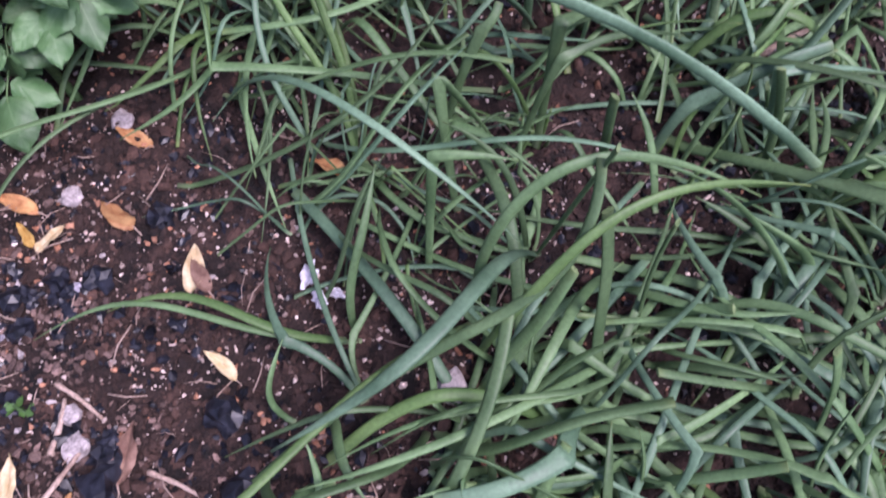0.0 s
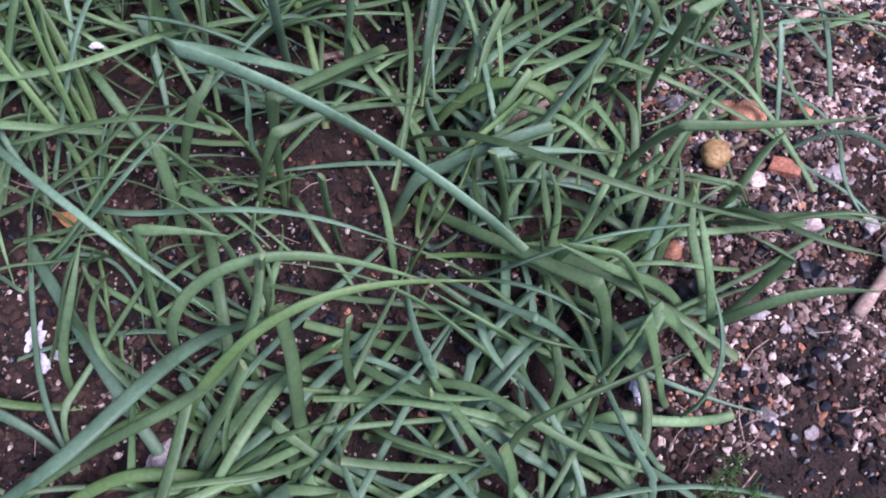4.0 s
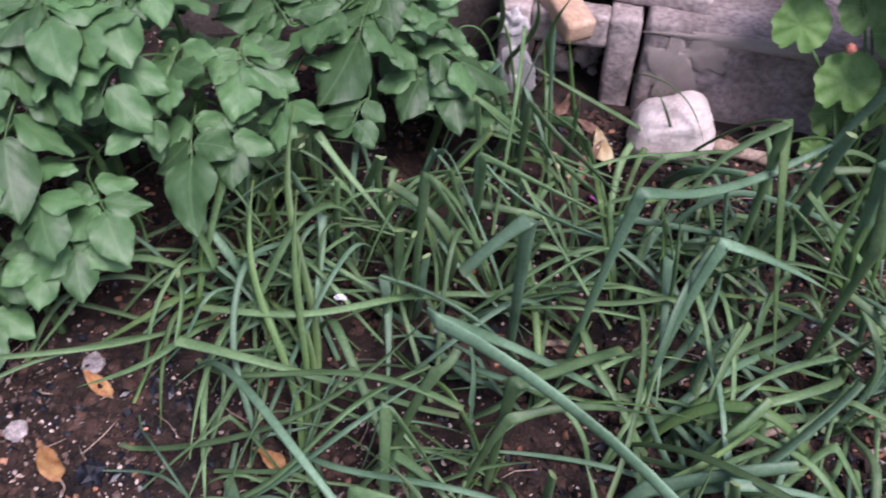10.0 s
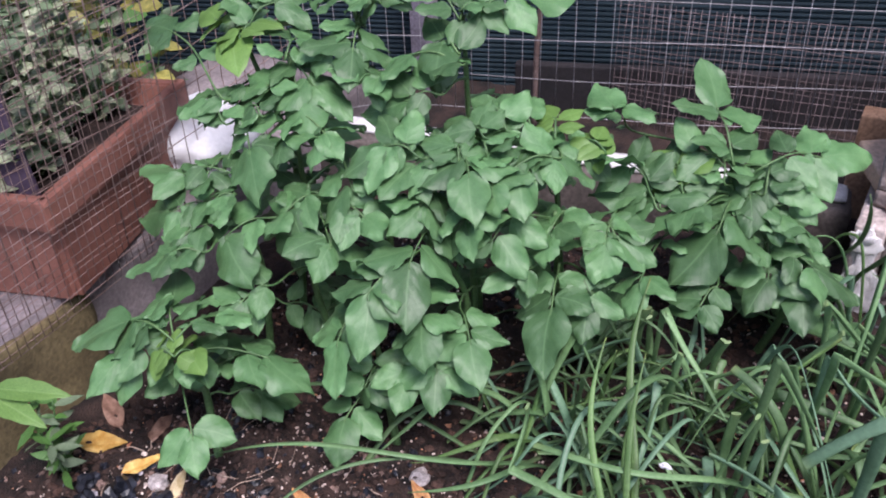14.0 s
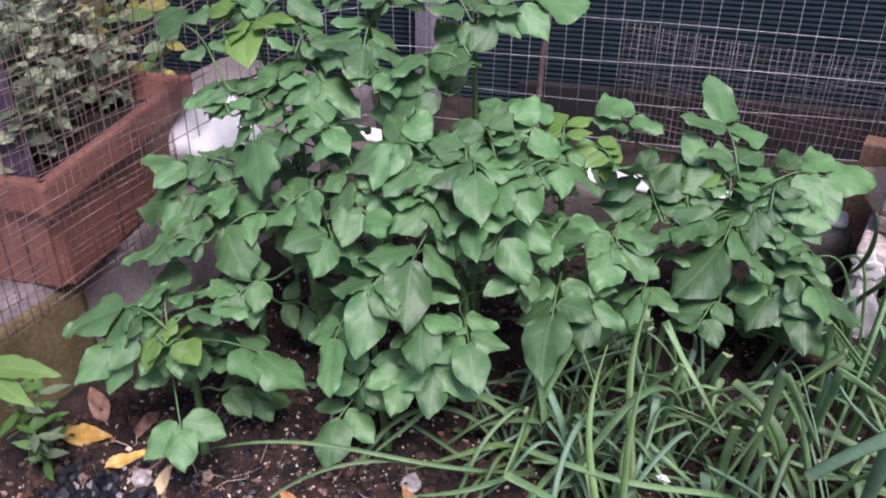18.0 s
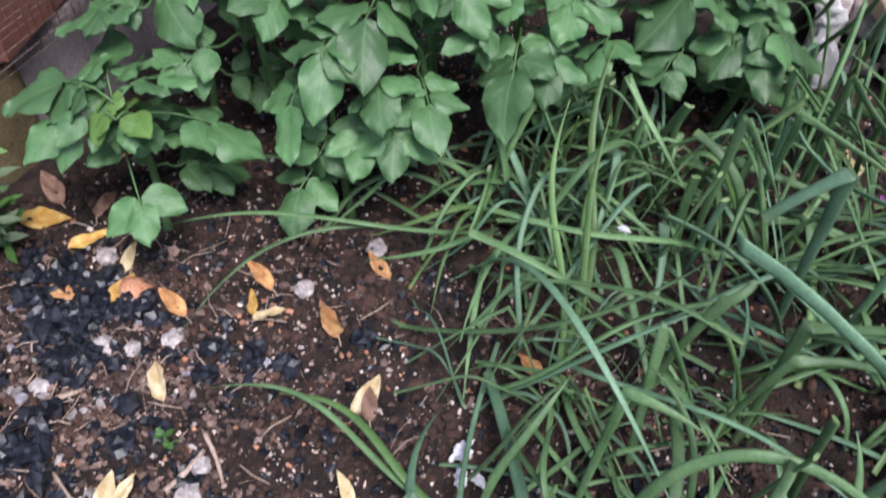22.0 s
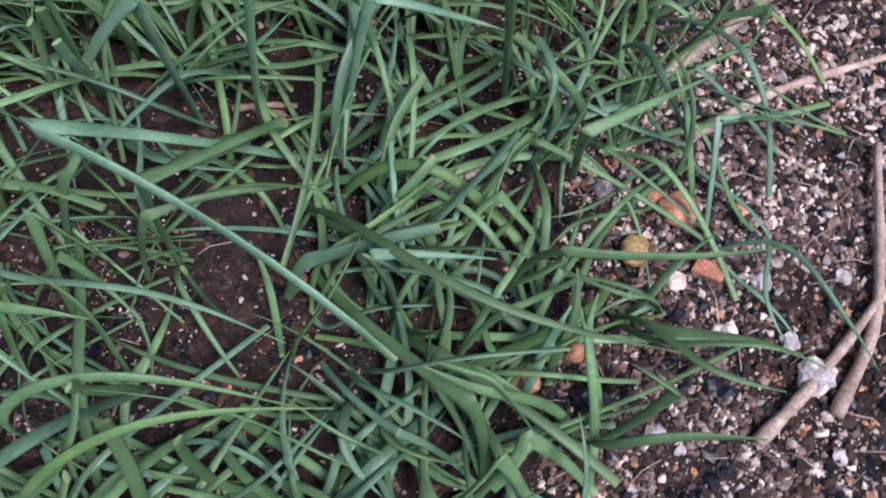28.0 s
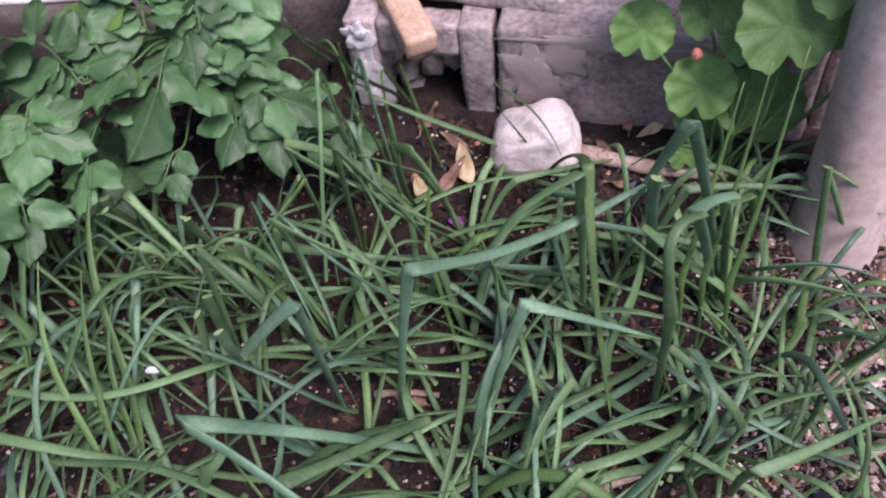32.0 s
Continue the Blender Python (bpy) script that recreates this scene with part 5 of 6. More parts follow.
onion(0.032, 0.821, [((0.069, 0.811, 0.070), (0.147, 0.807, 0.120), 11, "bat"), ((0.126, 0.825, 0.080), (0.200, 0.873, 0.120), 13, "bat"), ((0.158, 0.818, 0.150), (0.230, 0.897, 0.120), 11, "gat")])
onion(-0.154, 0.934, [((-0.124, 0.901, 0.112), (-0.090, 0.877, 0.200), 10, "gac"), ((-0.161, 0.918, 0.112), (-0.173, 0.893, 0.200), 11, "gat")])
onion(-0.257, 0.960, [((-0.204, 0.900, 0.150), (-0.194, 0.886, 0.200), 16, "gac"), ((-0.216, 0.915, 0.112), (-0.184, 0.870, 0.200), 11, "gac")])
onion(0.470, 0.853, [((0.444, 0.864, 0.080), (0.439, 0.881, 0.120), 6, "gat"), ((0.487, 0.839, 0.100), (0.529, 0.855, 0.120), 13, "gkc")])
onion(0.670, 0.747, [((0.639, 0.805, 0.080), (0.605, 0.853, 0.140), 9, "gat")])
onion(0.653, 0.942, [((0.704, 0.843, 0.090), (0.803, 0.817, 0.090), 8, "bat")])
onion(0.746, 0.738, [((0.687, 0.771, 0.050), (0.626, 0.821, 0.100), 8, "gat"), ((0.737, 0.674, 0.040), (0.768, 0.602, 0.020), 6, "bat")])
onion(0.529, 0.525, [((0.531, 0.568, 0.070), (0.530, 0.621, 0.120), 11, "gat")])
onion(-0.172, 1.169, [((0.042, 1.002, 0.150), (0.211, 0.927, 0.180), 8, "gat")])
onion(0.179, 1.035, [((0.133, 1.028, 0.150), (0.067, 0.961, 0.250), 10, "gkt"), ((0.130, 0.965, 0.150), (0.035, 1.016, 0.180), 9, "gac")])
onion(0.112, 1.066, [((0.048, 1.048, 0.120), (-0.006, 0.986, 0.220), 11, "gac"), ((0.112, 1.019, 0.137), (0.121, 0.988, 0.250), 9, "gat")])
onion(-0.077, 0.954, [((-0.025, 0.947, 0.122), (0.028, 0.940, 0.220), 11, "gac")])
onion(-0.244, 0.888, [((-0.195, 0.877, 0.087), (-0.146, 0.867, 0.150), 12, "gac")])
onion(-0.116, 0.934, [((-0.105, 0.911, 0.112), (-0.085, 0.876, 0.200), 10, "gac"), ((-0.014, 0.914, 0.150), (0.026, 0.954, 0.200), 10, "pac")])
onion(-0.012, 1.263, [((0.023, 1.123, 0.202), (0.058, 0.984, 0.380), 8, "gat")])
onion(0.024, 1.241, [((0.064, 1.101, 0.212), (0.103, 0.961, 0.400), 8, "gat")])
onion(-0.092, 1.294, [((0.013, 1.063, 0.300), (0.004, 1.043, 0.350), 8, "gat")])
onion(0.122, 1.140, [((0.096, 1.136, 0.150), (0.086, 1.134, 0.220), 8, "pat")])
onion(0.165, 1.304, [((0.241, 1.139, 0.150), (0.292, 1.128, 0.080), 5, "gat")])
onion(0.250, 1.112, [((0.301, 1.053, 0.120), (0.337, 1.053, 0.120), 14, "bac")])
onion(0.562, 0.988, [((0.467, 0.986, 0.100), (0.396, 0.975, 0.180), 12, "gac"), ((0.584, 0.907, 0.050), (0.604, 0.810, 0.100), 8, "gat")])
onion(0.527, 1.054, [((0.572, 0.998, 0.120), (0.669, 1.006, 0.100), 10, "bat")])
onion(0.539, 1.203, [((0.584, 1.090, 0.120), (0.686, 1.099, 0.100), 7, "gat")])
onion(-0.007, 0.855, [((0.137, 0.842, 0.080), (0.277, 0.839, 0.100), 9, "gac"), ((-0.010, 0.828, 0.170), (-0.066, 0.846, 0.190), 12, "gac"), ((-0.011, 0.888, 0.092), (-0.002, 0.909, 0.160), 10, "gac")])
onion(0.242, 0.822, [((0.167, 0.716, 0.100), (0.118, 0.653, 0.140), 13, "gac"), ((0.268, 0.866, 0.140), (0.256, 0.893, 0.200), 9, "gat")])
onion(-0.140, 0.784, [((-0.187, 0.731, 0.060), (-0.242, 0.694, 0.080), 10, "gac")])
onion(0.521, 0.670, [((0.449, 0.695, 0.100), (0.424, 0.676, 0.080), 10, "gkc")])
onion(0.372, 0.627, [((0.358, 0.627, 0.062), (0.347, 0.620, 0.100), 12, "gac"), ((0.338, 0.592, 0.160), (0.453, 0.615, 0.130), 10, "bkt")])
onion(-0.127, 0.268, [((-0.147, 0.310, 0.050), (-0.135, 0.341, 0.060), 8, "gat")])
onion(0.192, 0.442, [((0.116, 0.313, 0.100), (0.077, 0.239, 0.060), 12, "gat"), ((0.270, 0.378, 0.080), (0.361, 0.369, 0.100), 11, "gat")])
onion(0.043, 0.269, [((0.136, 0.303, 0.100), (0.208, 0.333, 0.130), 10, "gat")])
onion(0.325, 0.488, [((0.338, 0.432, 0.100), (0.379, 0.388, 0.050), 11, "bat")])
onion(0.228, 0.345, [((0.285, 0.324, 0.060), (0.350, 0.314, 0.080), 10, "gat")])
onion(0.379, 0.265, [((0.366, 0.287, 0.092), (0.353, 0.310, 0.160), 13, "gac")])
onion(0.210, 0.221, [((0.257, 0.220, 0.080), (0.315, 0.223, 0.120), 11, "gac"), ((0.206, 0.229, 0.062), (0.199, 0.254, 0.100), 12, "gat")])
onion(0.374, 0.212, [((0.360, 0.246, 0.080), (0.388, 0.288, 0.120), 11, "gat")])
onion(-0.089, 0.281, [((-0.062, 0.229, 0.060), (-0.039, 0.191, 0.050), 12, "gat")])
onion(0.492, 0.503, [((0.511, 0.546, 0.062), (0.530, 0.589, 0.100), 12, "bat")])
onion(0.050, 0.835, [((-0.068, 0.725, 0.120), (-0.233, 0.672, 0.120), 10, "gac"), ((0.162, 0.781, 0.120), (0.246, 0.803, 0.100), 10, "gac"), ((0.151, 0.822, 0.100), (0.214, 0.845, 0.100), 11, "gac")])
onion(0.314, 0.664, [((0.351, 0.691, 0.100), (0.378, 0.719, 0.120), 12, "gac")])
onion(0.285, 0.960, [((0.368, 0.876, 0.160), (0.531, 0.879, 0.100), 10, "gkt")])
onion(0.473, 0.820, [((0.489, 0.817, 0.120), (0.465, 0.854, 0.140), 12, "gac")])
onion(0.542, 0.947, [((0.504, 0.929, 0.077), (0.471, 0.916, 0.130), 9, "gac"), ((0.604, 0.869, 0.100), (0.647, 0.800, 0.060), 10, "bat")])
onion(0.418, 0.937, [((0.327, 0.873, 0.080), (0.278, 0.885, 0.120), 10, "gat"), ((0.492, 0.874, 0.100), (0.586, 0.887, 0.080), 10, "gat")])
onion(-0.295, 0.903, [((-0.245, 0.899, 0.102), (-0.196, 0.895, 0.180), 11, "gac")])
onion(-0.208, 0.949, [((-0.204, 0.933, 0.097), (-0.200, 0.918, 0.170), 10, "gac")])
onion(-0.156, 0.695, [((-0.166, 0.642, 0.100), (-0.227, 0.610, 0.080), 10, "gat")])
onion(0.014, 0.653, [((-0.025, 0.609, 0.080), (-0.119, 0.623, 0.100), 11, "gat")])
onion(0.336, 0.942, [((0.319, 0.946, 0.112), (0.302, 0.951, 0.200), 13, "bac")])
onion(0.601, 1.064, [((0.589, 1.067, 0.112), (0.576, 1.071, 0.200), 9, "gac")])
onion(-0.155, 0.220, [((-0.102, 0.156, 0.080), (-0.078, 0.110, 0.100), 12, "gat")])
onion(0.134, 0.287, [((0.106, 0.326, 0.100), (0.131, 0.388, 0.120), 11, "gat")])
onion(-0.075, 0.218, [((-0.111, 0.164, 0.080), (-0.190, 0.099, 0.060), 12, "gac")])
onion(0.111, 0.206, [((0.018, 0.151, 0.060), (-0.112, 0.101, 0.050), 13, "gac")])
onion(0.100, 0.170, [((0.126, 0.219, 0.080), (0.137, 0.239, 0.100), 12, "gac")])
onion(0.177, 0.175, [((0.175, 0.218, 0.070), (0.177, 0.262, 0.090), 12, "gat")])
onion(0.244, 0.384, [((0.349, 0.362, 0.100), (0.518, 0.312, 0.040), 10, "gat")])
onion(-0.090, 0.181, [((-0.174, 0.122, 0.060), (-0.275, 0.080, 0.050), 12, "gat")])


def folded_onion(x, y, knee, rest, mm, how):
    """An onion plant with one long leaf that rises to a fold and then runs on through the points of rest."""
    o = np.array((x, y, soil_height(x, y)))
    ob = thing("onion_plant", tuple(o), "green onion plant with one long folded leaf", "onion plant", "onion plants")
    k = np.array(knee, float)
    lift = np.array((0, 0, 0.02))
    up = [o + (k - o) * q + lift * 4 * q * (1 - q) for q in np.linspace(0, 0.96, 8)]
    onion_tube(ob, o, up + spline([knee, *rest], 6), mm * 0.00114, GREENS[how[0]], how[1] == "c", 8)
    sheath = [o + np.array((0, 0, -0.004)), o + (k - o) * 0.10 + np.array((0.004, 0.002, 0.01)), o + (k - o) * 0.28 + np.array((0.010, 0.006, 0.012))]
    onion_tube(ob, o, spline(sheath, 4), mm * 0.0009, ONION_PALE, False)
    return ob


folded_onion(0.165, 0.775, (0.207, 0.792, 0.303), [(0.265, 0.850, 0.262), (0.324, 0.912, 0.240), (0.372, 0.945, 0.255), (0.407, 0.959, 0.280)], 12, "bt")
folded_onion(0.012, 0.995, (0.001, 0.974, 0.227), [(0.062, 0.982, 0.170), (0.136, 0.973, 0.146), (0.215, 0.935, 0.160)], 9, "gt")
folded_onion(0.052, 0.985, (0.067, 0.965, 0.244), [(0.105, 0.955, 0.212), (0.150, 0.930, 0.195), (0.190, 0.895, 0.190)], 10, "gt")
folded_onion(0.018, 0.905, (0.027, 0.888, 0.217), [(0.060, 0.876, 0.194), (0.110, 0.853, 0.185), (0.182, 0.815, 0.205)], 10, "bc")
folded_onion(-0.190, 0.912, (-0.177, 0.901, 0.195), [(-0.140, 0.885, 0.160), (-0.105, 0.869, 0.135), (-0.045, 0.842, 0.085)], 9, "gt")
folded_onion(0.439, 0.850, (0.433, 0.815, 0.265), [(0.422, 0.832, 0.330), (0.428, 0.852, 0.346), (0.446, 0.878, 0.331)], 10, "gc")
folded_onion(0.500, 0.880, (0.462, 0.847, 0.161), [(0.476, 0.815, 0.178), (0.486, 0.785, 0.172), (0.475, 0.753, 0.110)], 10, "bt")
folded_onion(0.345, 0.950, (0.335, 0.921, 0.312), [(0.303, 0.905, 0.292), (0.273, 0.888, 0.263), (0.225, 0.862, 0.170)], 11, "gt")
folded_onion(0.112, 0.602, (0.128, 0.616, 0.202), [(0.160, 0.655, 0.178), (0.192, 0.697, 0.152), (0.222, 0.734, 0.129)], 12, "gc")
folded_onion(0.085, 0.575, (0.131, 0.592, 0.179), [(0.170, 0.615, 0.178), (0.212, 0.639, 0.161), (0.263, 0.673, 0.116)], 9, "gt")
folded_onion(0.235, 0.585, (0.270, 0.598, 0.100), [(0.320, 0.610, 0.128), (0.360, 0.620, 0.145), (0.396, 0.630, 0.153)], 14, "bc")
folded_onion(0.400, 0.520, (0.413, 0.503, 0.146), [(0.440, 0.498, 0.152), (0.468, 0.492, 0.140), (0.520, 0.465, 0.040)], 12, "gt")
folded_onion(0.310, 0.630, (0.338, 0.676, 0.060), [(0.355, 0.705, 0.068), (0.374, 0.739, 0.077)], 10, "pc")
folded_onion(-0.142, 0.842, (-0.135, 0.836, 0.120), [(-0.129, 0.832, 0.165), (-0.125, 0.830, 0.197)], 9, "gc")
for tip in ((0.468, 1.040, 0.333), (0.490, 1.052, 0.350), (0.517, 1.052, 0.372)):
    folded_onion(tip[0] - 0.012, 0.935, (tip[0] - 0.022, 0.955, 0.120), [(tip[0] - 0.010, 0.995, 0.230), tip], 6, "pt")


def low_leaf_bed(seed, count, x0, x1, y0, y1, tall, reach, fat, keep):
    """Onion plants scattered over a stretch of the bed, their leaves lying criss-cross."""
    rnd = random.Random(seed)
    for _ in range(count):
        for _ in range(60):
            x, y = rnd.uniform(x0, x1), rnd.uniform(y0, y1)
            if keep(x, y):
                break
        wild_onion(x, y, rnd, rnd.choice((3, 4, 5)), reach, tall, fat)


def in_bed(x, y):
    left = 0.05 if y > 0.30 else -0.06
    return left < x < 0.52 + 0.06 * y and not (x < 0.12 and y > 1.05)


low_leaf_bed(11, 25, -0.26, 0.58, 0.04, 1.06, 0.75, 1.0, 1.2, in_bed)
low_leaf_bed(12, 18, -0.06, 0.56, 0.20, 1.05, 0.40, 1.0, 1.05, in_bed)
low_leaf_bed(13, 10, -0.14, 0.08, 0.80, 1.06, 1.2, 0.9, 1.1, lambda x, y: True)
low_leaf_bed(14, 4, 0.03, 0.12, 1.06, 1.13, 1.7, 0.5, 0.8, lambda x, y: True)
low_leaf_bed(16, 4, -0.26, -0.06, 0.62, 0.86, 0.9, 0.8, 1.1, lambda x, y: True)
low_leaf_bed(18, 8, 0.12, 0.52, 0.84, 1.10, 0.9, 1.0, 1.15, lambda x, y: y < 1.12)
low_leaf_bed(19, 6, 0.24, 0.60, 0.98, 1.13, 0.7, 0.9, 1.0, lambda x, y: True)
low_leaf_bed(21, 12, -0.02, 0.44, 0.05, 0.38, 0.6, 1.0, 1.25, lambda x, y: y < 0.30 or x > 0.0)
low_leaf_bed(22, 7, 0.32, 0.54, 0.28, 0.60, 0.5, 1.0, 1.1, lambda x, y: True)
low_leaf_bed(17, 8, 0.42, 0.66, 0.62, 1.08, 0.6, 0.8, 0.75, lambda x, y: True)
low_leaf_bed(15, 8, -0.20, -0.02, 0.46, 0.62, 0.7, 0.6, 0.5, lambda x, y: True)
low_leaf_bed(31, 6, -0.32, -0.12, 0.74, 0.92, 0.7, 0.9, 1.0, lambda x, y: True)
low_leaf_bed(23, 7, -0.30, -0.10, 0.70, 0.90, 0.9, 0.8, 0.9, lambda x, y: True)


# ---- geranium by the wall ----
def round_leaf(seed):
    """A scalloped round leaf one unit in radius, facing +z, its stalk joining at the middle of a notch."""
    rnd = random.Random(seed)
    rings, sides, verts, uvs = 6, 56, [(0, 0, -0.02)], [(0.5, 0)]
    for i in range(1, rings + 1):
        for k in range(sides):
            a = 2 * math.pi * k / sides
            notch = 1 - 0.45 * math.exp(-((a - 1.5 * math.pi) / 0.22) ** 2)
            edge = 1 + 0.07 * abs(math.sin(a * 4.5)) + 0.025 * math.sin(a * 18)
            r = i / rings * notch * edge
            z = 0.05 * r * r + 0.05 * math.cos(a * 9) * r * r + 0.06 * math.sin(a * 2 + seed)  * r * r
            verts.append((r * math.cos(a), r * math.sin(a), z))
            uvs.append((0.5 + 0.5 * abs((a * 4.5 / math.pi) % 1 - 0.5), i / rings))
    faces = [(0, 1 + k, 1 + (k + 1) % sides) for k in range(sides)]
    faces += [(1 + i * sides + k, 1 + (i + 1) * sides + k, 1 + (i + 1) * sides + (k + 1) % sides, 1 + i * sides + (k + 1) % sides) for i in range(rings - 1) for k in range(sides)]
    ob = mesh("leaf", verts, faces, GERANIUM, uvs=uvs)
    me = ob.data
    bpy.data.objects.remove(ob)
    return me


ROUND = [round_leaf(k) for k in range(3)]
ger_at = Vector((0.47, 1.19, 0.045))
geranium = thing("geranium", ger_at, "geranium with round scalloped green leaves against the block wall", "geranium")
g_rnd = random.Random(5)
for k, (x, y, z, r) in enumerate(((0.363, 1.185, 0.262, 0.040), (0.436, 1.165, 0.204, 0.045), (0.437, 1.19, 0.296, 0.043), (0.481, 1.175, 0.276, 0.040), (0.508, 1.15, 0.312, 0.056), (0.545, 1.18, 0.307, 0.044),
                                  (0.446, 1.19, 0.135, 0.040), (0.509, 1.19, 0.165, 0.055), (0.433, 1.17, 0.085, 0.024), (0.40, 1.19, 0.36, 0.05), (0.47, 1.18, 0.38, 0.055), (0.56, 1.16, 0.37, 0.05), (0.62, 1.13, 0.40, 0.035))):
    p = Vector((x, y, z)) - ger_at
    line = spline([Vector((g_rnd.uniform(-0.03, 0.03), -0.02, -0.01)), p * 0.55 + Vector((0.02, -0.01, 0)), p + Vector((0, 0.006, -0.004))], 7)
    v, f, _ = sweep(line, [0.0022] * len(line), sides=6)
    stalk = mesh("leaf_stalk", v, f, STEM, geranium)
    face = Vector((g_rnd.uniform(-0.3, 0.3), -1.0, g_rnd.uniform(0.35, 0.9)))
    put_leaf(g_rnd.choice(ROUND), "leaf", stalk, Vector((x, y, z)), Vector((g_rnd.uniform(-0.3, 0.3), 0.5, 1)), face, r * 0.86, ger_at)
bud = part("flower_bud", lump(0.0065, 1.2, 3, 2, 0.2), material("coral_bud", (0.45, 0.13, 0.09), (0.62, 0.24, 0.17), 60, 300), geranium, smooth=True)
bud.location = Vector((0.425, 1.165, 0.252)) - ger_at


# ---- soil litter ----
def scatter(name, label, mat, count, seed, size, place, squash=0.7, sub=1):
    """Many small grains in one mesh."""
    rnd = random.Random(seed)
    shapes = []
    for k in range(6):
        bm = lump(1.0, squash * (0.6 + 0.1 * k), seed + k, sub, 0.9)
        shapes.append((np.array([v.co[:] for v in bm.verts]), [[v.index for v in f.verts] for f in bm.faces]))
        bm.free()
    verts, faces, n = [], [], 0
    for _ in range(count):
        for _ in range(8):
            x, y = place(rnd)
            if noise.noise(Vector((x * 11, y * 11, seed * 3.7))) + 0.35 * noise.noise(Vector((x * 35, y * 35, seed))) > rnd.uniform(-0.45, 0.35):
                break
        s = size[0] * (size[1] / size[0]) ** rnd.random() ** 1.6
        v, f = rnd.choice(shapes)
        a = rnd.uniform(0, 6.28)
        c, d = math.cos(a), math.sin(a)
        z = soil_height(x, y) + s * squash * 0.35
        lx, ly, lz = v[:, 0] * rnd.uniform(0.7, 1.35), v[:, 1] * rnd.uniform(0.55, 1.0), v[:, 2] * rnd.uniform(0.6, 1.2)
        e = rnd.uniform(-0.7, 0.7)
        lx, lz = lx * math.cos(e) - lz * math.sin(e), lx * math.sin(e) + lz * math.cos(e)
        verts.append(np.stack((x + s * (lx * c - ly * d), y + s * (lx * d + ly * c), z + s * lz), axis=1))
        faces += [[i + n for i in q] for q in f]
        n += len(v)
    ob = mesh(name, np.concatenate(verts), faces, mat, smooth=False)
    return tagged(ob, label, name.replace("_", " "), kind="stuff")


def all_over(r):
    return r.uniform(-0.85, 1.05), r.uniform(-0.05, 1.22)


def to_right(r):
    return r.uniform(0.52, 1.05), r.uniform(0.35, 1.2)


def to_left(r):
    return r.gauss(-0.52, 0.13), r.gauss(0.26, 0.11)


def seen_soil(r):
    return (r.uniform(-0.75, 0.15), r.uniform(0.05, 0.65)) if r.random() < 0.6 else (r.uniform(0.2, 0.95), r.uniform(0.3, 1.1))


for m in (CRUMB, DRY_CRUMB, GRIT, PEBBLE, COAL, ROSE_STONE):
    n, l = m.node_tree.nodes, m.node_tree.links
    shift = [x for x in find(m, "ShaderNodeMapRange") if x.inputs[0].is_linked and x.inputs[0].links[0].from_node.bl_idname == "ShaderNodeObjectInfo"][0]
    l.new(n.new("ShaderNodeNewGeometry").outputs["Random Per Island"], shift.inputs[0])
    shift.inputs[3].default_value, shift.inputs[4].default_value = 0.55, 1.45

scatter("soil_crumbs", "small crumbs of dark brown soil", CRUMB, 22000, 1, (0.002, 0.0095), all_over)
scatter("soil_crumbs", "small crumbs of dark brown soil", CRUMB, 8000, 2, (0.0015, 0.005), seen_soil)
scatter("soil_crumbs", "dry brown crumbs of soil", DRY_CRUMB, 11000, 12, (0.0014, 0.0065), to_right)
scatter("soil_crumbs", "dry brown crumbs of soil", DRY_CRUMB, 3000, 14, (0.0015, 0.006), seen_soil)
scatter("charcoal_bits", "black charcoal crumbs on the soil", COAL, 2600, 15, (0.002, 0.010), all_over, 0.8, 1)
scatter("pale_grit", "pale beige and pinkish grit strewn over the soil", GRIT, 6000, 3, (0.0011, 0.0045), all_over)
scatter("pale_grit", "pale beige and pinkish grit strewn over the soil", GRIT, 4200, 4, (0.0013, 0.0062), to_right)
scatter("pale_grit", "pale beige and pinkish grit strewn over the soil", GRIT, 2600, 17, (0.0015, 0.0075), lambda r: (r.uniform(0.58, 1.05), r.uniform(0.70, 1.22)))
scatter("pale_grit", "pale beige and pinkish grit strewn over the soil", GRIT, 4500, 18, (0.0008, 0.0032), seen_soil)
scatter("reddish_grit", "reddish and orange grit on the soil", ROSE_STONE, 2400, 5, (0.0014, 0.0062), all_over)
scatter("reddish_grit", "reddish and orange grit on the soil", ROSE_STONE, 1300, 31, (0.0012, 0.006), to_right)
scatter("charcoal_bits", "black charcoal crumbs on the soil", COAL, 230, 6, (0.003, 0.013), to_left, 0.8, 2)
scatter("charcoal_bits", "black charcoal crumbs on the soil", COAL, 1500, 7, (0.002, 0.009), seen_soil, 0.8, 1)
scatter("grey_pebbles", "small pale grey stones", PEBBLE, 220, 8, (0.002, 0.009), to_left, 0.6, 1)
scatter("soil_crumbs", "dry brown crumbs of soil", DRY_CRUMB, 2500, 16, (0.0015, 0.007), to_left)
scatter("charcoal_bits", "black charcoal crumbs on the soil", COAL, 1000, 10, (0.002, 0.010), to_right, 0.7, 1)
scatter("grey_pebbles", "small pale grey pebbles", PEBBLE, 200, 9, (0.003, 0.010), to_right, 0.6, 1)


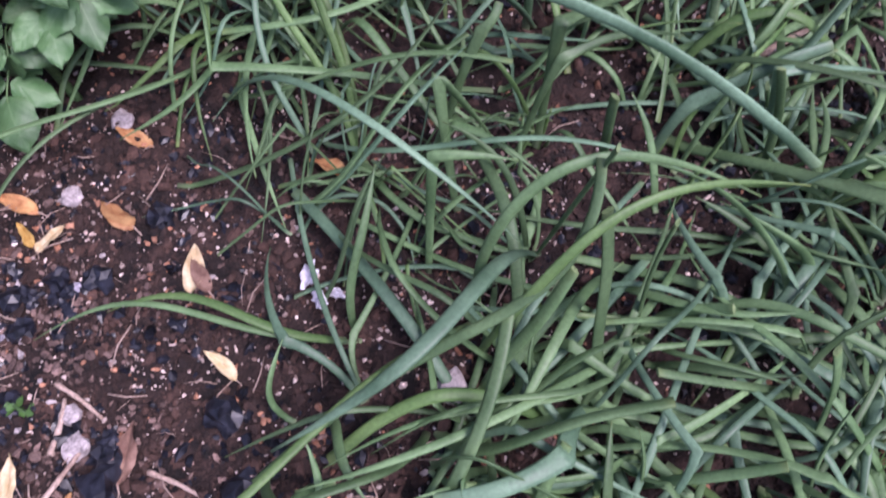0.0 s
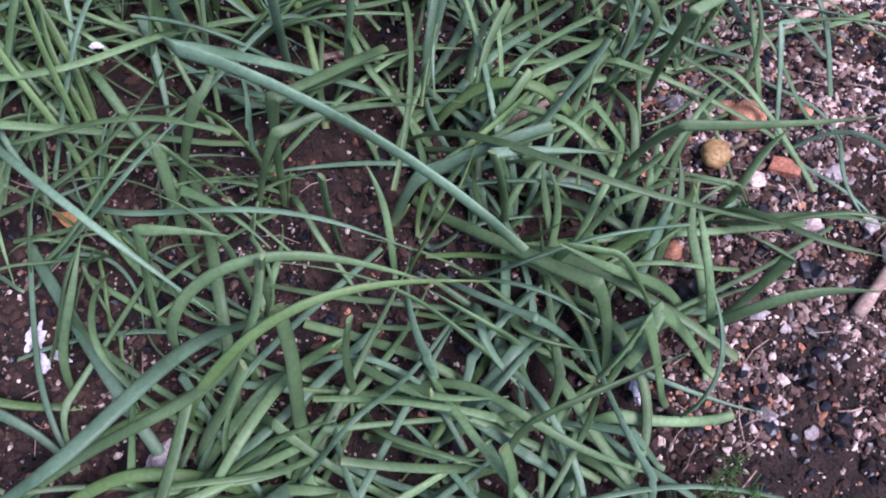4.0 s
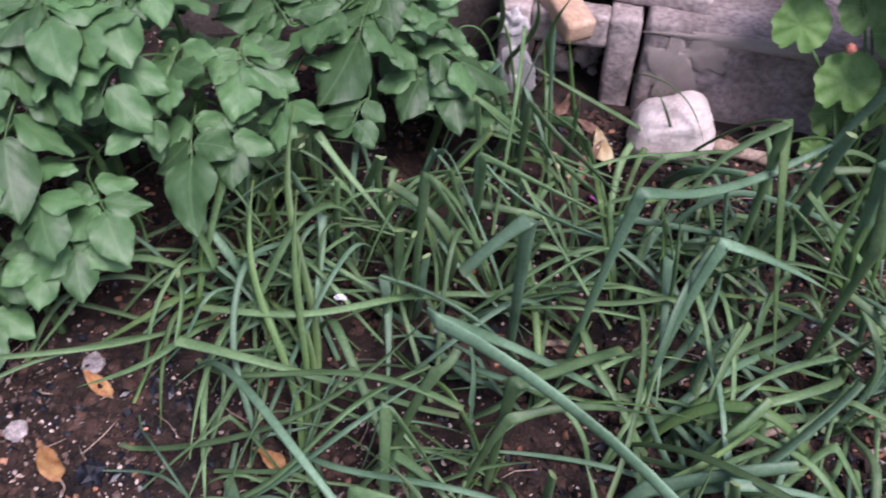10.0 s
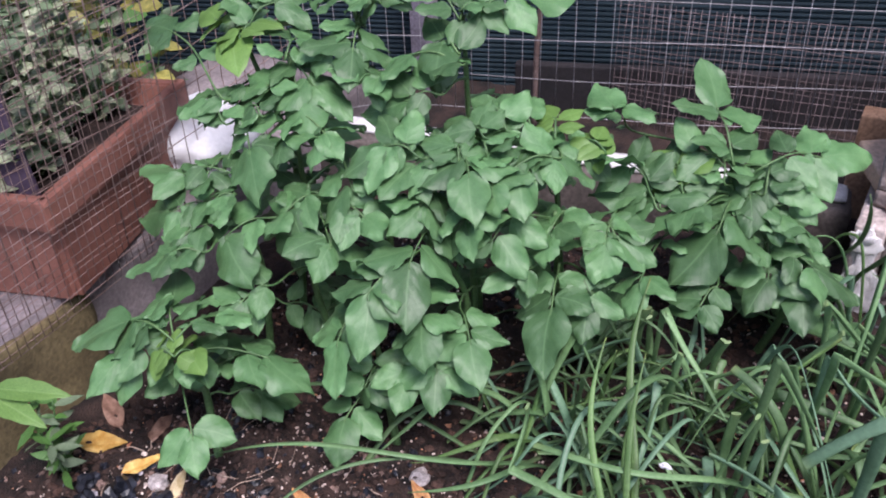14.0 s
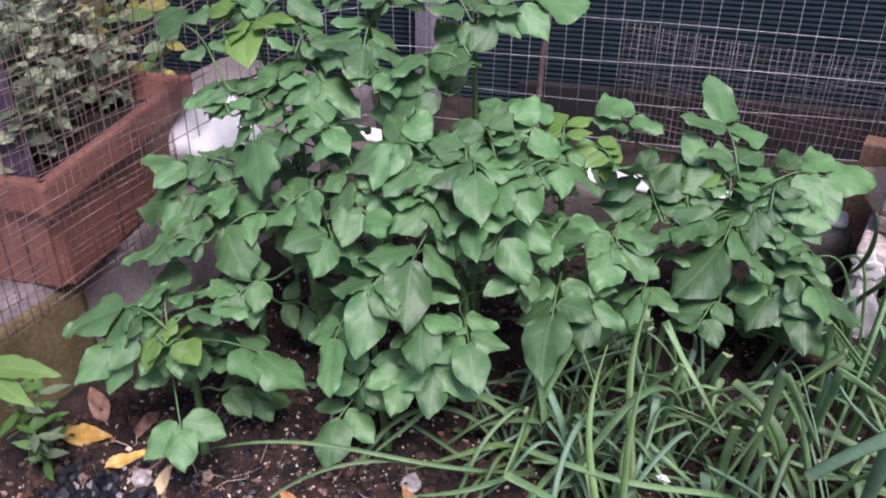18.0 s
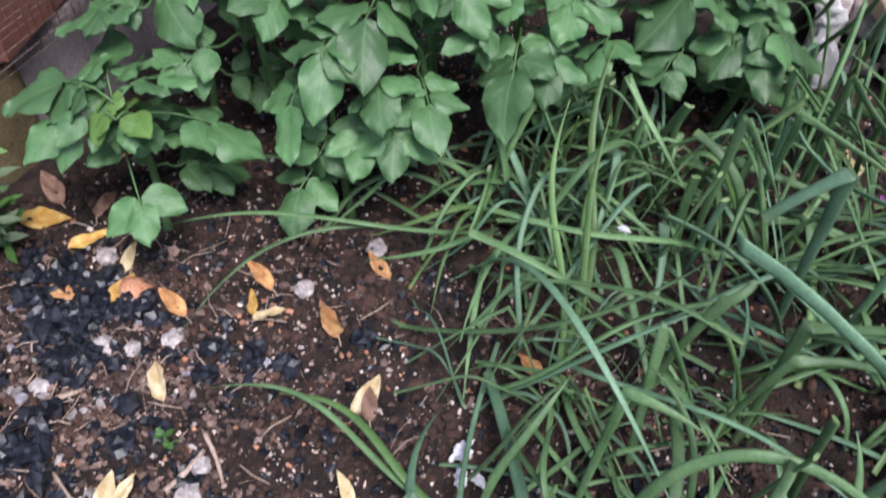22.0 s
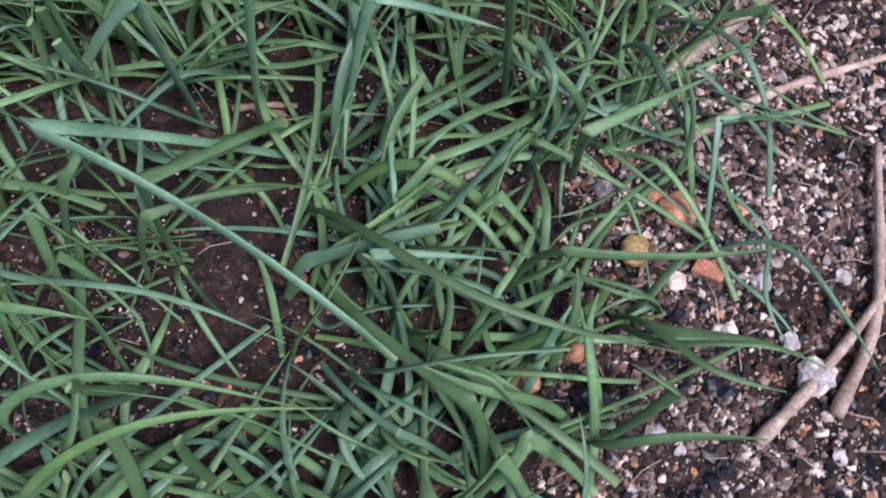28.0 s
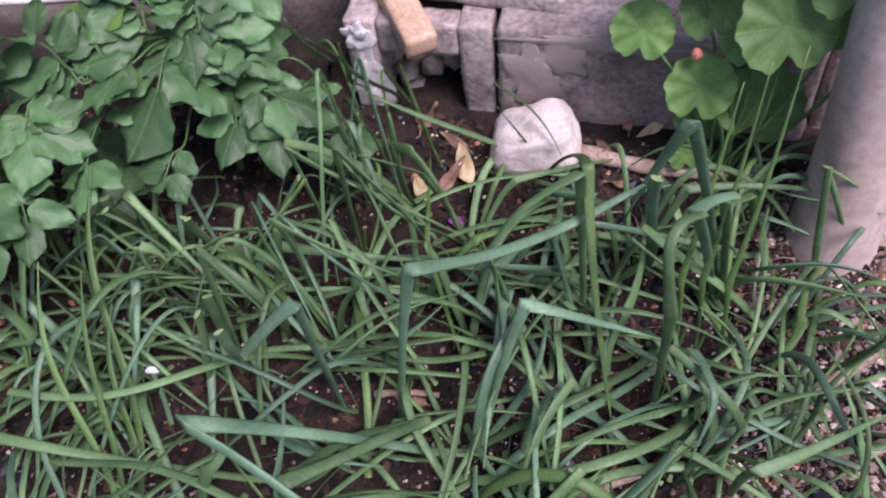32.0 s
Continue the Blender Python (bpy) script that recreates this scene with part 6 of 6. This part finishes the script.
def fibres(count, seed, place):
    """Short dry fibres and straw bits strewn over the soil, in one mesh."""
    rnd = random.Random(seed)
    verts, faces = [], []
    for _ in range(count):
        x, y = place(rnd)
        a, n, w = rnd.uniform(0, 6.28), rnd.uniform(0.006, 0.028), rnd.uniform(0.0003, 0.0011)
        z = soil_height(x, y) + 0.006
        c, d = n * math.cos(a), n * math.sin(a)
        v, f, _ = sweep([(x - c, y - d, z + rnd.uniform(-0.003, 0.004)), (x + 0.15 * d, y - 0.15 * c, z + 0.003), (x + c, y + d, z + rnd.uniform(-0.003, 0.004))], [w, w, w * 0.6], sides=4)
        faces += [tuple(i + len(verts) for i in q) for q in f]
        verts += v
    return tagged(mesh("straw_bits", verts, faces, TWIG), "short dry fibres and straw bits strewn over the soil", "straw bits", kind="stuff")


fibres(260, 21, seen_soil)
fibres(50, 22, to_left)
fibres(120, 23, to_right)


def stone(name, x, y, size, mat, label, seed, squash=0.7):
    ob = part(name, lump(size, squash, seed, 2, 0.8 if "charcoal" in name else 0.45), mat, smooth=name == "reddish_stone")
    ob.matrix_world = pose(x, y, soil_height(x, y) + size * squash * 0.45, 0, 0, seed * 57)
    return tagged(ob, label, "charcoal" if "charcoal" in name else "stone", "charcoal lumps" if "charcoal" in name else "loose stones")


for k, (x, y, s) in enumerate(((-0.644, 0.313, 0.022), (-0.595, 0.293, 0.018), (-0.521, 0.187, 0.017), (-0.478, 0.136, 0.018), (-0.480, 0.288, 0.016), (-0.449, 0.247, 0.017), (-0.310, 0.201, 0.022), (-0.449, 0.110, 0.020),
                               (-0.309, 0.502, 0.016), (-0.422, 0.280, 0.012), (-0.609, 0.334, 0.015), (0.50, 0.60, 0.017), (0.57, 0.52, 0.019), (0.62, 0.78, 0.014), (0.70, 0.55, 0.013), (-0.17, 0.20, 0.018), (-0.20, 0.28, 0.017))):
    stone("charcoal_lump", x, y, s, COAL, "angular black lump of charcoal on the soil", k, 0.8)
c_rnd = random.Random(77)
HEAPS = ((-0.70, 0.37, 0.032, 30), (-0.64, 0.37, 0.028, 34), (-0.61, 0.305, 0.032, 34), (-0.435, 0.405, 0.022, 10), (-0.385, 0.42, 0.016, 6), (-0.555, 0.205, 0.030, 14), (-0.505, 0.160, 0.030, 12), (-0.315, 0.234, 0.012, 4), (-0.565, 0.40, 0.025, 9))
for cx, cy, wide, count in HEAPS:
    for k in range(count):
        stone("charcoal_lump", c_rnd.gauss(cx, wide), c_rnd.gauss(cy, wide * 0.8), c_rnd.uniform(0.006, 0.015), COAL, "angular black lump of charcoal on the soil", k + int(cx * -900), 1.0)
    for k in range(count // 4):
        stone("pebble", c_rnd.gauss(cx, wide), c_rnd.gauss(cy, wide), c_rnd.uniform(0.004, 0.009), ASH, "small lilac-grey ashy cinder on the soil", k + int(cx * -700), 0.8)
for k, (x, y, s) in enumerate(((-0.569, 0.328, 0.016), (-0.537, 0.347, 0.011), (-0.508, 0.384, 0.013), (-0.587, 0.251, 0.013), (-0.383, 0.632, 0.014), (-0.422, 0.528, 0.013), (-0.358, 0.273, 0.012), (-0.344, 0.239, 0.014),
                               (-0.669, 0.432, 0.014), (0.704, 0.609, 0.011), (0.801, 0.577, 0.019), (0.774, 0.612, 0.011), (0.834, 0.697, 0.010), (0.744, 0.678, 0.012), (0.564, 0.763, 0.011), (0.03, 0.312, 0.018), (0.396, 0.745, 0.013))):
    stone("pebble", x, y, s, PEBBLE, "pale grey angular stone on the soil", k + 30)
for k, (x, y, s) in enumerate(((0.649, 0.749, 0.022), (0.625, 0.765, 0.013), (0.55, 0.57, 0.012), (-0.60, 0.41, 0.02), (0.72, 0.76, 0.010), (0.50, 0.53, 0.016))):
    stone("reddish_stone", x, y, s, ROSE_STONE, "orange-brown clod half sunk in the soil", k + 60)
brick = part("brick_fragment", box(0.034, 0.020, 0.014, 0.003, 0.003, 4, 7), BRICK)
brick.matrix_world = pose(0.686, 0.680, soil_height(0.686, 0.680), 4, -6, -20)
tagged(brick, "small broken piece of orange-red brick on the soil", "brick fragment")
for x, y, s, k in ((0.706, 0.610, 0.014, 71), (0.803, 0.581, 0.019, 72), (0.652, 0.664, 0.012, 73)):
    stone("pebble", x, y, s, GRIT, "pale sharp-edged stone chip on the soil", k, 0.55)


def dry_bulb(x, y, size, turn):
    """A shrunken onion bulb: ribbed body, dry neck and a tuft of roots."""
    o = Vector((x, y, soil_height(x, y)))
    ob = thing("onion_bulb", o, "dried tan onion bulb with papery skin on the soil", "onion bulb")
    rings, sides, verts = 14, 28, []
    for i in range(rings + 1):
        f = i / rings
        r = size * (math.sin(math.pi * min(1, f * 1.05)) ** 0.7 * (1 - 0.55 * f) * 1.25 + 0.10)
        for k in range(sides):
            a = 2 * math.pi * k / sides
            q = r * (1 + 0.05 * math.sin(a * 9 + 2 * f) + 0.03 * math.sin(a * 4))
            verts.append((q * math.cos(a), q * math.sin(a), size * 2.3 * f))
    faces = [(i * sides + k, i * sides + (k + 1) % sides, (i + 1) * sides + (k + 1) % sides, (i + 1) * sides + k) for i in range(rings) for k in range(sides)]
    body = mesh("bulb_skin", verts, faces + [tuple(range(sides))[::-1], tuple(range(rings * sides, (rings + 1) * sides))], BULB, ob)
    body.matrix_basis = pose(0, 0, size * 0.35, 28, 18, turn)
    v, f, _ = sweep(spline([(0, 0, size * 2.2), (0.002, 0.001, size * 2.9), (0.006, 0.004, size * 3.5)], 4), [size * 0.16] * 8 + [size * 0.05], sides=6)
    mesh("neck", v, f, DRY, body)
    return ob


dry_bulb(0.594, 0.690, 0.017, 40)


def fallen_leaf(x, y, turn, length, mat, label, seed, lift=0.004):
    """A fallen leaf, curled along its midrib and twisted, on a short stalk."""
    r = random.Random(seed)
    v, f, u = blade(r.uniform(0.15, 0.21), r.uniform(0.25, 0.95), r.uniform(-0.25, 0.2), 0.05, seed, 14, 8, 1.2, 1.15, True)
    twist, cup = r.uniform(-0.9, 0.9), r.uniform(-0.9, 0.6)
    v = [(p[0] * math.cos(twist * p[1]) - p[2] * math.sin(twist * p[1]), p[1], p[0] * math.sin(twist * p[1]) + p[2] * math.cos(twist * p[1]) + cup * p[0] * p[0]) for p in v]
    low = min(p[2] for p in v)
    ob = mesh("fallen_leaf", [(p[0], p[1], p[2] - low) for p in v], f, mat, uvs=u)
    ob.matrix_world = pose(x, y, soil_height(x, y) + lift, r.uniform(-5, 8), r.uniform(-10, 10), turn) @ Matrix.Diagonal((length, length, length, 1)) @ Matrix.Translation((0, -0.5, 0))
    w, g, _ = sweep([(0, -0.20, 0.03), (0.02, -0.1, 0.0), (0, 0.02, 0.01 - low)], [0.012, 0.013, 0.016], sides=5)
    mesh("leaf_stalk", w, g, TWIG, ob)
    return tagged(ob, label, "fallen leaf", "fallen leaves")


YEL, CRE, ORA, BRO = ((YELLOW_LEAF, "yellow fallen leaf on the soil"), (CREAM_LEAF, "cream-coloured fallen leaf curling on the soil"), (ORANGE_LEAF, "orange fallen leaf on the soil"), (BROWN_LEAF, "dry brown fallen leaf on the soil"))
for k, (x, y, turn, size, what) in enumerate((
        (-0.797, 0.438, -60, 0.065, YEL), (-0.711, 0.442, -20, 0.050, YEL), (-0.617, 0.401, 10, 0.042, YEL), (-0.462, 0.477, 40, 0.034, YEL), (-0.644, 0.447, 30, 0.042, CRE), (-0.477, 0.329, 55, 0.052, CRE),
        (-0.262, 0.440, 5, 0.048, CRE), (-0.250, 0.435, 30, 0.045, BRO), (-0.211, 0.330, 50, 0.038, CRE), (-0.398, 0.195, -5, 0.052, CRE), (-0.412, 0.190, 35, 0.055, CRE), (-0.430, 0.473, -30, 0.036, CRE), (-0.662, 0.364, -60, 0.05, ORA),
        (-0.544, 0.421, 75, 0.055, ORA), (-0.484, 0.515, 70, 0.055, ORA), (-0.358, 0.503, 50, 0.052, ORA), (-0.362, 0.607, 65, 0.045, ORA), (-0.126, 0.567, 60, 0.045, ORA), (-0.471, 0.093, 20, 0.035, ORA),
        (-0.834, 0.482, 70, 0.06, BRO), (-0.294, 0.239, 0, 0.058, BRO), (-0.345, 0.172, -15, 0.042, ORA), (-0.559, 0.181, -50, 0.05, BRO), (-0.382, 0.113, -20, 0.06, BRO), (-0.249, 0.156, 20, 0.036, CRE), (-0.336, 0.084, -30, 0.045, YEL),
        (-0.333, 0.029, 60, 0.06, BRO), (-0.279, 0.024, 0, 0.05, BRO), (0.16, 0.81, 80, 0.045, BRO), (-0.74, 0.50, 20, 0.05, BRO), 
        (0.155, 1.139, 20, 0.055, CRE),
        (0.085, 1.209, -10, 0.050, BRO),
        (0.130, 1.178, 60, 0.040, BRO),
        (0.354, 1.142, 80, 0.030, BRO),
        (0.387, 1.231, 130, 0.035, CRE),
        (0.328, 1.194, 40, 0.030, BRO),
        (0.419, 1.171, 100, 0.030, ORA),
        (0.355, 1.242, 10, 0.030, BRO),
        (0.10, 1.10, 30, 0.05, CRE), (0.14, 1.12, -20, 0.05, BRO))):
    fallen_leaf(x, y, turn, size * 1.2, what[0], what[1], k)


def stick(points, thick, label, mat=TWIG, name="twig"):
    pts = spline([(x, y, soil_height(x, y) + z) for x, y, z in points], 6)
    w = [thick * (1 - 0.45 * i / len(pts)) * (1 + 0.12 * math.sin(i * 1.7)) for i in range(len(pts))]
    v, f, _ = sweep(pts, w, sides=7)
    return tagged(mesh(name, v, f, mat), label, "twig", "twigs")


stick(((0.60, 0.90, 0.012), (0.72, 1.02, 0.012), (0.86, 1.16, 0.012)), 0.009, "thick pale dry stick lying on the soil")
stick(((0.66, 0.845, 0.010), (0.76, 0.92, 0.010), (0.90, 0.985, 0.012)), 0.007, "thin pale dry stick lying on the soil")
stick(((0.74, 0.50, 0.01), (0.80, 0.575, 0.012), (0.88, 0.69, 0.012)), 0.008, "thick pale dry stick lying on the soil")
stick(((0.82, 0.54, 0.01), (0.865, 0.66, 0.01), (0.87, 0.86, 0.014)), 0.008, "dry grey-brown stick lying on the soil")
stick(((0.74, 0.85, 0.006), (0.81, 0.81, 0.006)), 0.003, "thin brown twig on the soil")
stick(((0.30, 1.18, 0.012), (0.42, 1.17, 0.014), (0.54, 1.18, 0.012)), 0.012, "old pale stick lying by the wall")
stick(((0.66, 1.235, 0.02), (0.74, 1.275, 0.025), (0.82, 1.315, 0.025), (0.98, 1.34, 0.02)), 0.017, "thick pale root-like stick behind the trunk")
stick(((0.125, 0.80, 0.012), (0.16, 0.812, 0.014), (0.20, 0.815, 0.012)), 0.005, "strip of dry straw among the onions")
stick(((0.36, 0.725, 0.012), (0.435, 0.77, 0.012)), 0.006, "strip of dry bark on the soil")
for a, b, w in (((-0.482, 0.183), (-0.391, 0.155), 0.0022), ((-0.369, 0.231), (-0.367, 0.288), 0.004), ((-0.381, 0.304), (-0.324, 0.270), 0.003), ((-0.368, 0.180), (-0.334, 0.245), 0.0035), ((-0.564, 0.238), (-0.539, 0.275), 0.004),
                ((-0.266, 0.219), (-0.210, 0.198), 0.003), ((-0.36, 0.165), (-0.27, 0.15), 0.0025), ((-0.43, 0.12), (-0.36, 0.14), 0.002)):
    stick(((*a, 0.006), ((a[0] + b[0]) / 2 + 0.004, (a[1] + b[1]) / 2, 0.009), (*b, 0.006)), w, "small dry twig on the soil")


# crumpled scraps of paper
def scrap(x, y, size, seed, z=0.01):
    bm = lump(size, 0.5, seed, 3, 0.9)
    for v in bm.verts:
        v.co += noise.noise_vector(v.co * 90 + Vector((seed, 0, 0))) * size * 0.35
        v.co.y *= 0.55
    ob = part("paper_scrap", bm, PAPER)
    ob.matrix_world = pose(x, y, soil_height(x, y) + z, 0, 0, seed * 40)
    return tagged(ob, "crumpled scrap of white paper on the soil", "paper scrap", "paper scraps")


scrap(-0.130, 0.432, 0.012, 2, 0.012)
scrap(-0.116, 0.405, 0.012, 3, 0.012)
scrap(-0.098, 0.412, 0.009, 4, 0.012)
scrap(-0.093, 0.731, 0.006, 5, 0.11)
scrap(0.50, 0.405, 0.012, 7, 0.02)


petal = part("fallen_petal", lump(0.009, 0.35, 4, 3, 0.7), material("purple_petal", (0.30, 0.05, 0.26), (0.45, 0.12, 0.42), 90, 400), smooth=True)
petal.matrix_world = pose(0.160, 1.056, soil_height(0.160, 1.056) + 0.008, 10, 20, 30)
tagged(petal, "small crumpled purple petal fallen among the onions", "petal")


# ---- plants at the edges ----
def leafy(name, at, stems, per_stem, height, spread, size, mats, label, category, seed, shape=(0.32, 0.1, 0.25, 0.03), full=0.7):
    """A small shrub: thin stems from one base, set with leaves all along."""
    rnd = random.Random(seed)
    ob = thing(name, at, label, category)
    me = [leaf_mesh("leaf", m, *shape, k, rows=6, cols=4, full=full) for k, m in enumerate(mats)]
    for _ in range(stems):
        a, r = rnd.uniform(0, 6.28), spread * math.sqrt(rnd.random())
        h = height * rnd.uniform(0.55, 1.0)
        foot = Vector((0.35 * r * math.cos(a), 0.35 * r * math.sin(a), -0.01))
        top = Vector((r * math.cos(a), r * math.sin(a), h))
        line = [Vector(p) for p in spline([foot, (foot + top) / 2 + Vector((rnd.uniform(-0.1, 0.1) * spread, rnd.uniform(-0.1, 0.1) * spread, 0.1 * h)), top], 6)]
        v, f, _ = sweep(line, list(np.linspace(0.0022, 0.001, len(line))), sides=5)
        stem = mesh("stem", v, f, STEM, ob)
        for k in range(per_stem):
            p = line[min(len(line) - 1, int((0.25 + 0.75 * k / per_stem) * len(line)))]
            b = k * 2.4 + a
            put_leaf(rnd.choice(me), "leaf", stem, p + Vector((0, 0, 0)), Vector((math.cos(b), math.sin(b), rnd.uniform(-0.2, 0.6))), Vector((rnd.uniform(-0.7, 0.9), rnd.uniform(-1.0, 0.4), 1)), size * rnd.uniform(0.5, 1.25), Vector((0, 0, 0)))
    return ob


OLIVE = material("olive_leaf", (0.14, 0.14, 0.03), (0.34, 0.30, 0.08), 4, 60, 0.6, 0.2, 0.001, 0.4, thin=0.15)
GREY_GREEN = material("grey_green_leaf", (0.07, 0.12, 0.06), (0.20, 0.26, 0.16), 40, 300, 0.6, 0.2, 0.001, 0.3, thin=0.15)
for k, (x, y, z, h) in enumerate(((-1.08, 0.74, 0.29, 0.24), (-1.06, 0.66, 0.29, 0.20), (-1.02, 0.57, 0.29, 0.18), (-1.12, 0.68, 0.29, 0.26), (-1.09, 0.60, 0.29, 0.24), (-0.99, 0.51, 0.29, 0.15), (-1.05, 0.52, 0.29, 0.22))):
    leafy("potted_plant", (x, y, z), 14, 13, h, 0.085, 0.030, (VARIEGATED, VARIEGATED, GREY_GREEN), "low bushy plant with pale-edged leaves in the planter", "potted plant", 40 + k, (0.36, 0.1, 0.2, 0.03))
for k, (x, y, z, h) in enumerate(((-1.48, 0.98, 0.0, 0.58), (-1.58, 0.82, 0.0, 0.7), (-1.78, 1.08, 0.0, 0.75), (-1.40, 0.55, 0.0, 0.6))):
    leafy("garden_shrub", (x, y, z), 16, 14, h, 0.24, 0.055, (GREY_GREEN, OLIVE, WEED), "leafy olive-green shrub beyond the planter", "shrub", 50 + k)
stake = part("stake", box(0.038, 0.010, 0.36, 0.004, 0.002, 3, 8), material("purple_stake_paint", (0.045, 0.028, 0.055), (0.12, 0.08, 0.135), 12, 160, 0.7, 0.4, 0.002, 0.2, power=0.2))
stake.matrix_world = pose(-0.935, 0.520, 0.315, -4, -4, 40)
tagged(stake, "dull purple flat stake stuck in the planter", "stake")
pole = part("slanting_pole", box(0.035, 0.7, 0.035, 0.005, 0.001, 5, 3), POST)
pole.matrix_world = pose(-1.28, 0.72, 0.44, 16, 0, 55)
tagged(pole, "lilac-grey pole slanting among the shrubs", "pole")
stake = part("garden_stake", box(0.045, 0.035, 0.6, 0.004, 0.001, 5, 3), POST)
stake.matrix_world = pose(-1.10, 0.42, 0.0, 0, -4, 20)
tagged(stake, "purplish upright stake behind the wire", "stake")

# sprig with narrow leaves at the kerb, and a small weed
leafy("small_weed", (-0.80, 0.375, 0.0), 5, 15, 0.145, 0.035, 0.034, (GREY_GREEN, WEED), "small upright weed with narrow grey-green leaves", "weed", 61, (0.17, 0.15, 0.12, 0.02), 0.9)
leafy("small_weed", (0.154, 0.149, 0.0), 8, 6, 0.05, 0.05, 0.016, (WEED,), "patch of tiny bright green seedlings", "weed", 62, (0.3, 0.1, 0.15, 0.02))
for k, (x, y) in enumerate(((-0.01, 0.082), (0.03, 0.094), (0.065, 0.112), (0.09, 0.095), (0.12, 0.125))):
    leafy("small_weed", (x, y, 0.0), 9, 5, 0.035, 0.032, 0.013, (WEED, CLOVER), "patch of tiny bright green seedlings", "weed", 70 + k, (0.35, 0.1, 0.15, 0.02))
leafy("small_weed", (-0.405, 0.275, 0.0), 4, 4, 0.02, 0.018, 0.011, (WEED,), "tiny clover-like seedling on bare soil", "weed", 63, (0.4, 0.1, 0.1, 0.02))
lime = thing("citrus_twig", (-0.81, 0.19, 0.175), "young twig with glossy yellow-green leaves", "twig")
v, f, _ = sweep(spline([(0, 0, 0), (0.06, 0.05, 0.08), (0.16, 0.10, 0.13)], 6), [0.0025] * 13, sides=6)
lime_stem = mesh("stem", v, f, STEM, lime)
LIME = leaf_mesh("leaf", POTATO_YOUNG, 0.15, 0.25, 0.12, 0.02, 4, full=0.9)
for at, way in (((0.16, 0.10, 0.13), (0.8, 0.4, 0.05)), ((0.15, 0.095, 0.125), (0.9, 0.1, -0.1)), ((0.07, 0.055, 0.085), (0.2, 0.8, 0.3))):
    put_leaf(LIME, "leaf", lime_stem, at, way, (0, -0.4, 1), 0.085, (0, 0, 0))


def dill(x, y, seed):
    """Feathery seedling: threads branching from low stems, as one part per stem."""
    rnd = random.Random(seed)
    o = Vector((x, y, soil_height(x, y)))
    ob = thing("feathery_seedling", o, "feathery pale green seedling like dill", "seedling", "feathery seedlings")
    for _ in range(7):
        a, r = rnd.uniform(0, 6.28), rnd.uniform(0.04, 0.08)
        tip = Vector((r * math.cos(a), r * math.sin(a), rnd.uniform(0.03, 0.07)))
        verts, faces = [], []
        line = spline([(0, 0, 0), tip * 0.5 + Vector((0, 0, 0.015)), tip], 6)
        pieces = [(line, 0.0009)]
        for p in line[3:]:
            for _ in range(4):
                b = Vector((rnd.uniform(-1, 1), rnd.uniform(-1, 1), rnd.uniform(-0.2, 0.8))).normalized() * rnd.uniform(0.008, 0.02)
                pieces.append(([p, np.array(p) + np.array(b) * 0.5, np.array(p) + np.array(b)], 0.0005))
        for pts, w in pieces:
            v, f, _ = sweep(pts, [w] * len(pts), sides=4)
            faces += [tuple(i + len(verts) for i in q) for q in f]
            verts += v
        mesh("frond", verts, faces, WEED, ob)
    return ob


dill(0.538, 0.276, 1)
dill(0.47, 0.225, 2)
dill(0.60, 0.24, 3)

# dry root bundle at the bed's front edge
roots = thing("dry_root_bundle", (-0.42, 0.03, 0.0), "tuft of dry grey roots on the soil", "root tuft")
r_rnd = random.Random(8)
for k in range(22):
    a = r_rnd.uniform(0, 6.28)
    r = r_rnd.uniform(0.03, 0.07)
    v, f, _ = sweep(spline([(0, 0, 0.006), (r * 0.5 * math.cos(a), r * 0.5 * math.sin(a), 0.03 * r_rnd.random() + 0.01), (r * math.cos(a + 0.5), r * math.sin(a + 0.5), 0.008)], 5), [0.0009] * 11, sides=4)
    mesh("root", v, f, PEBBLE, roots)
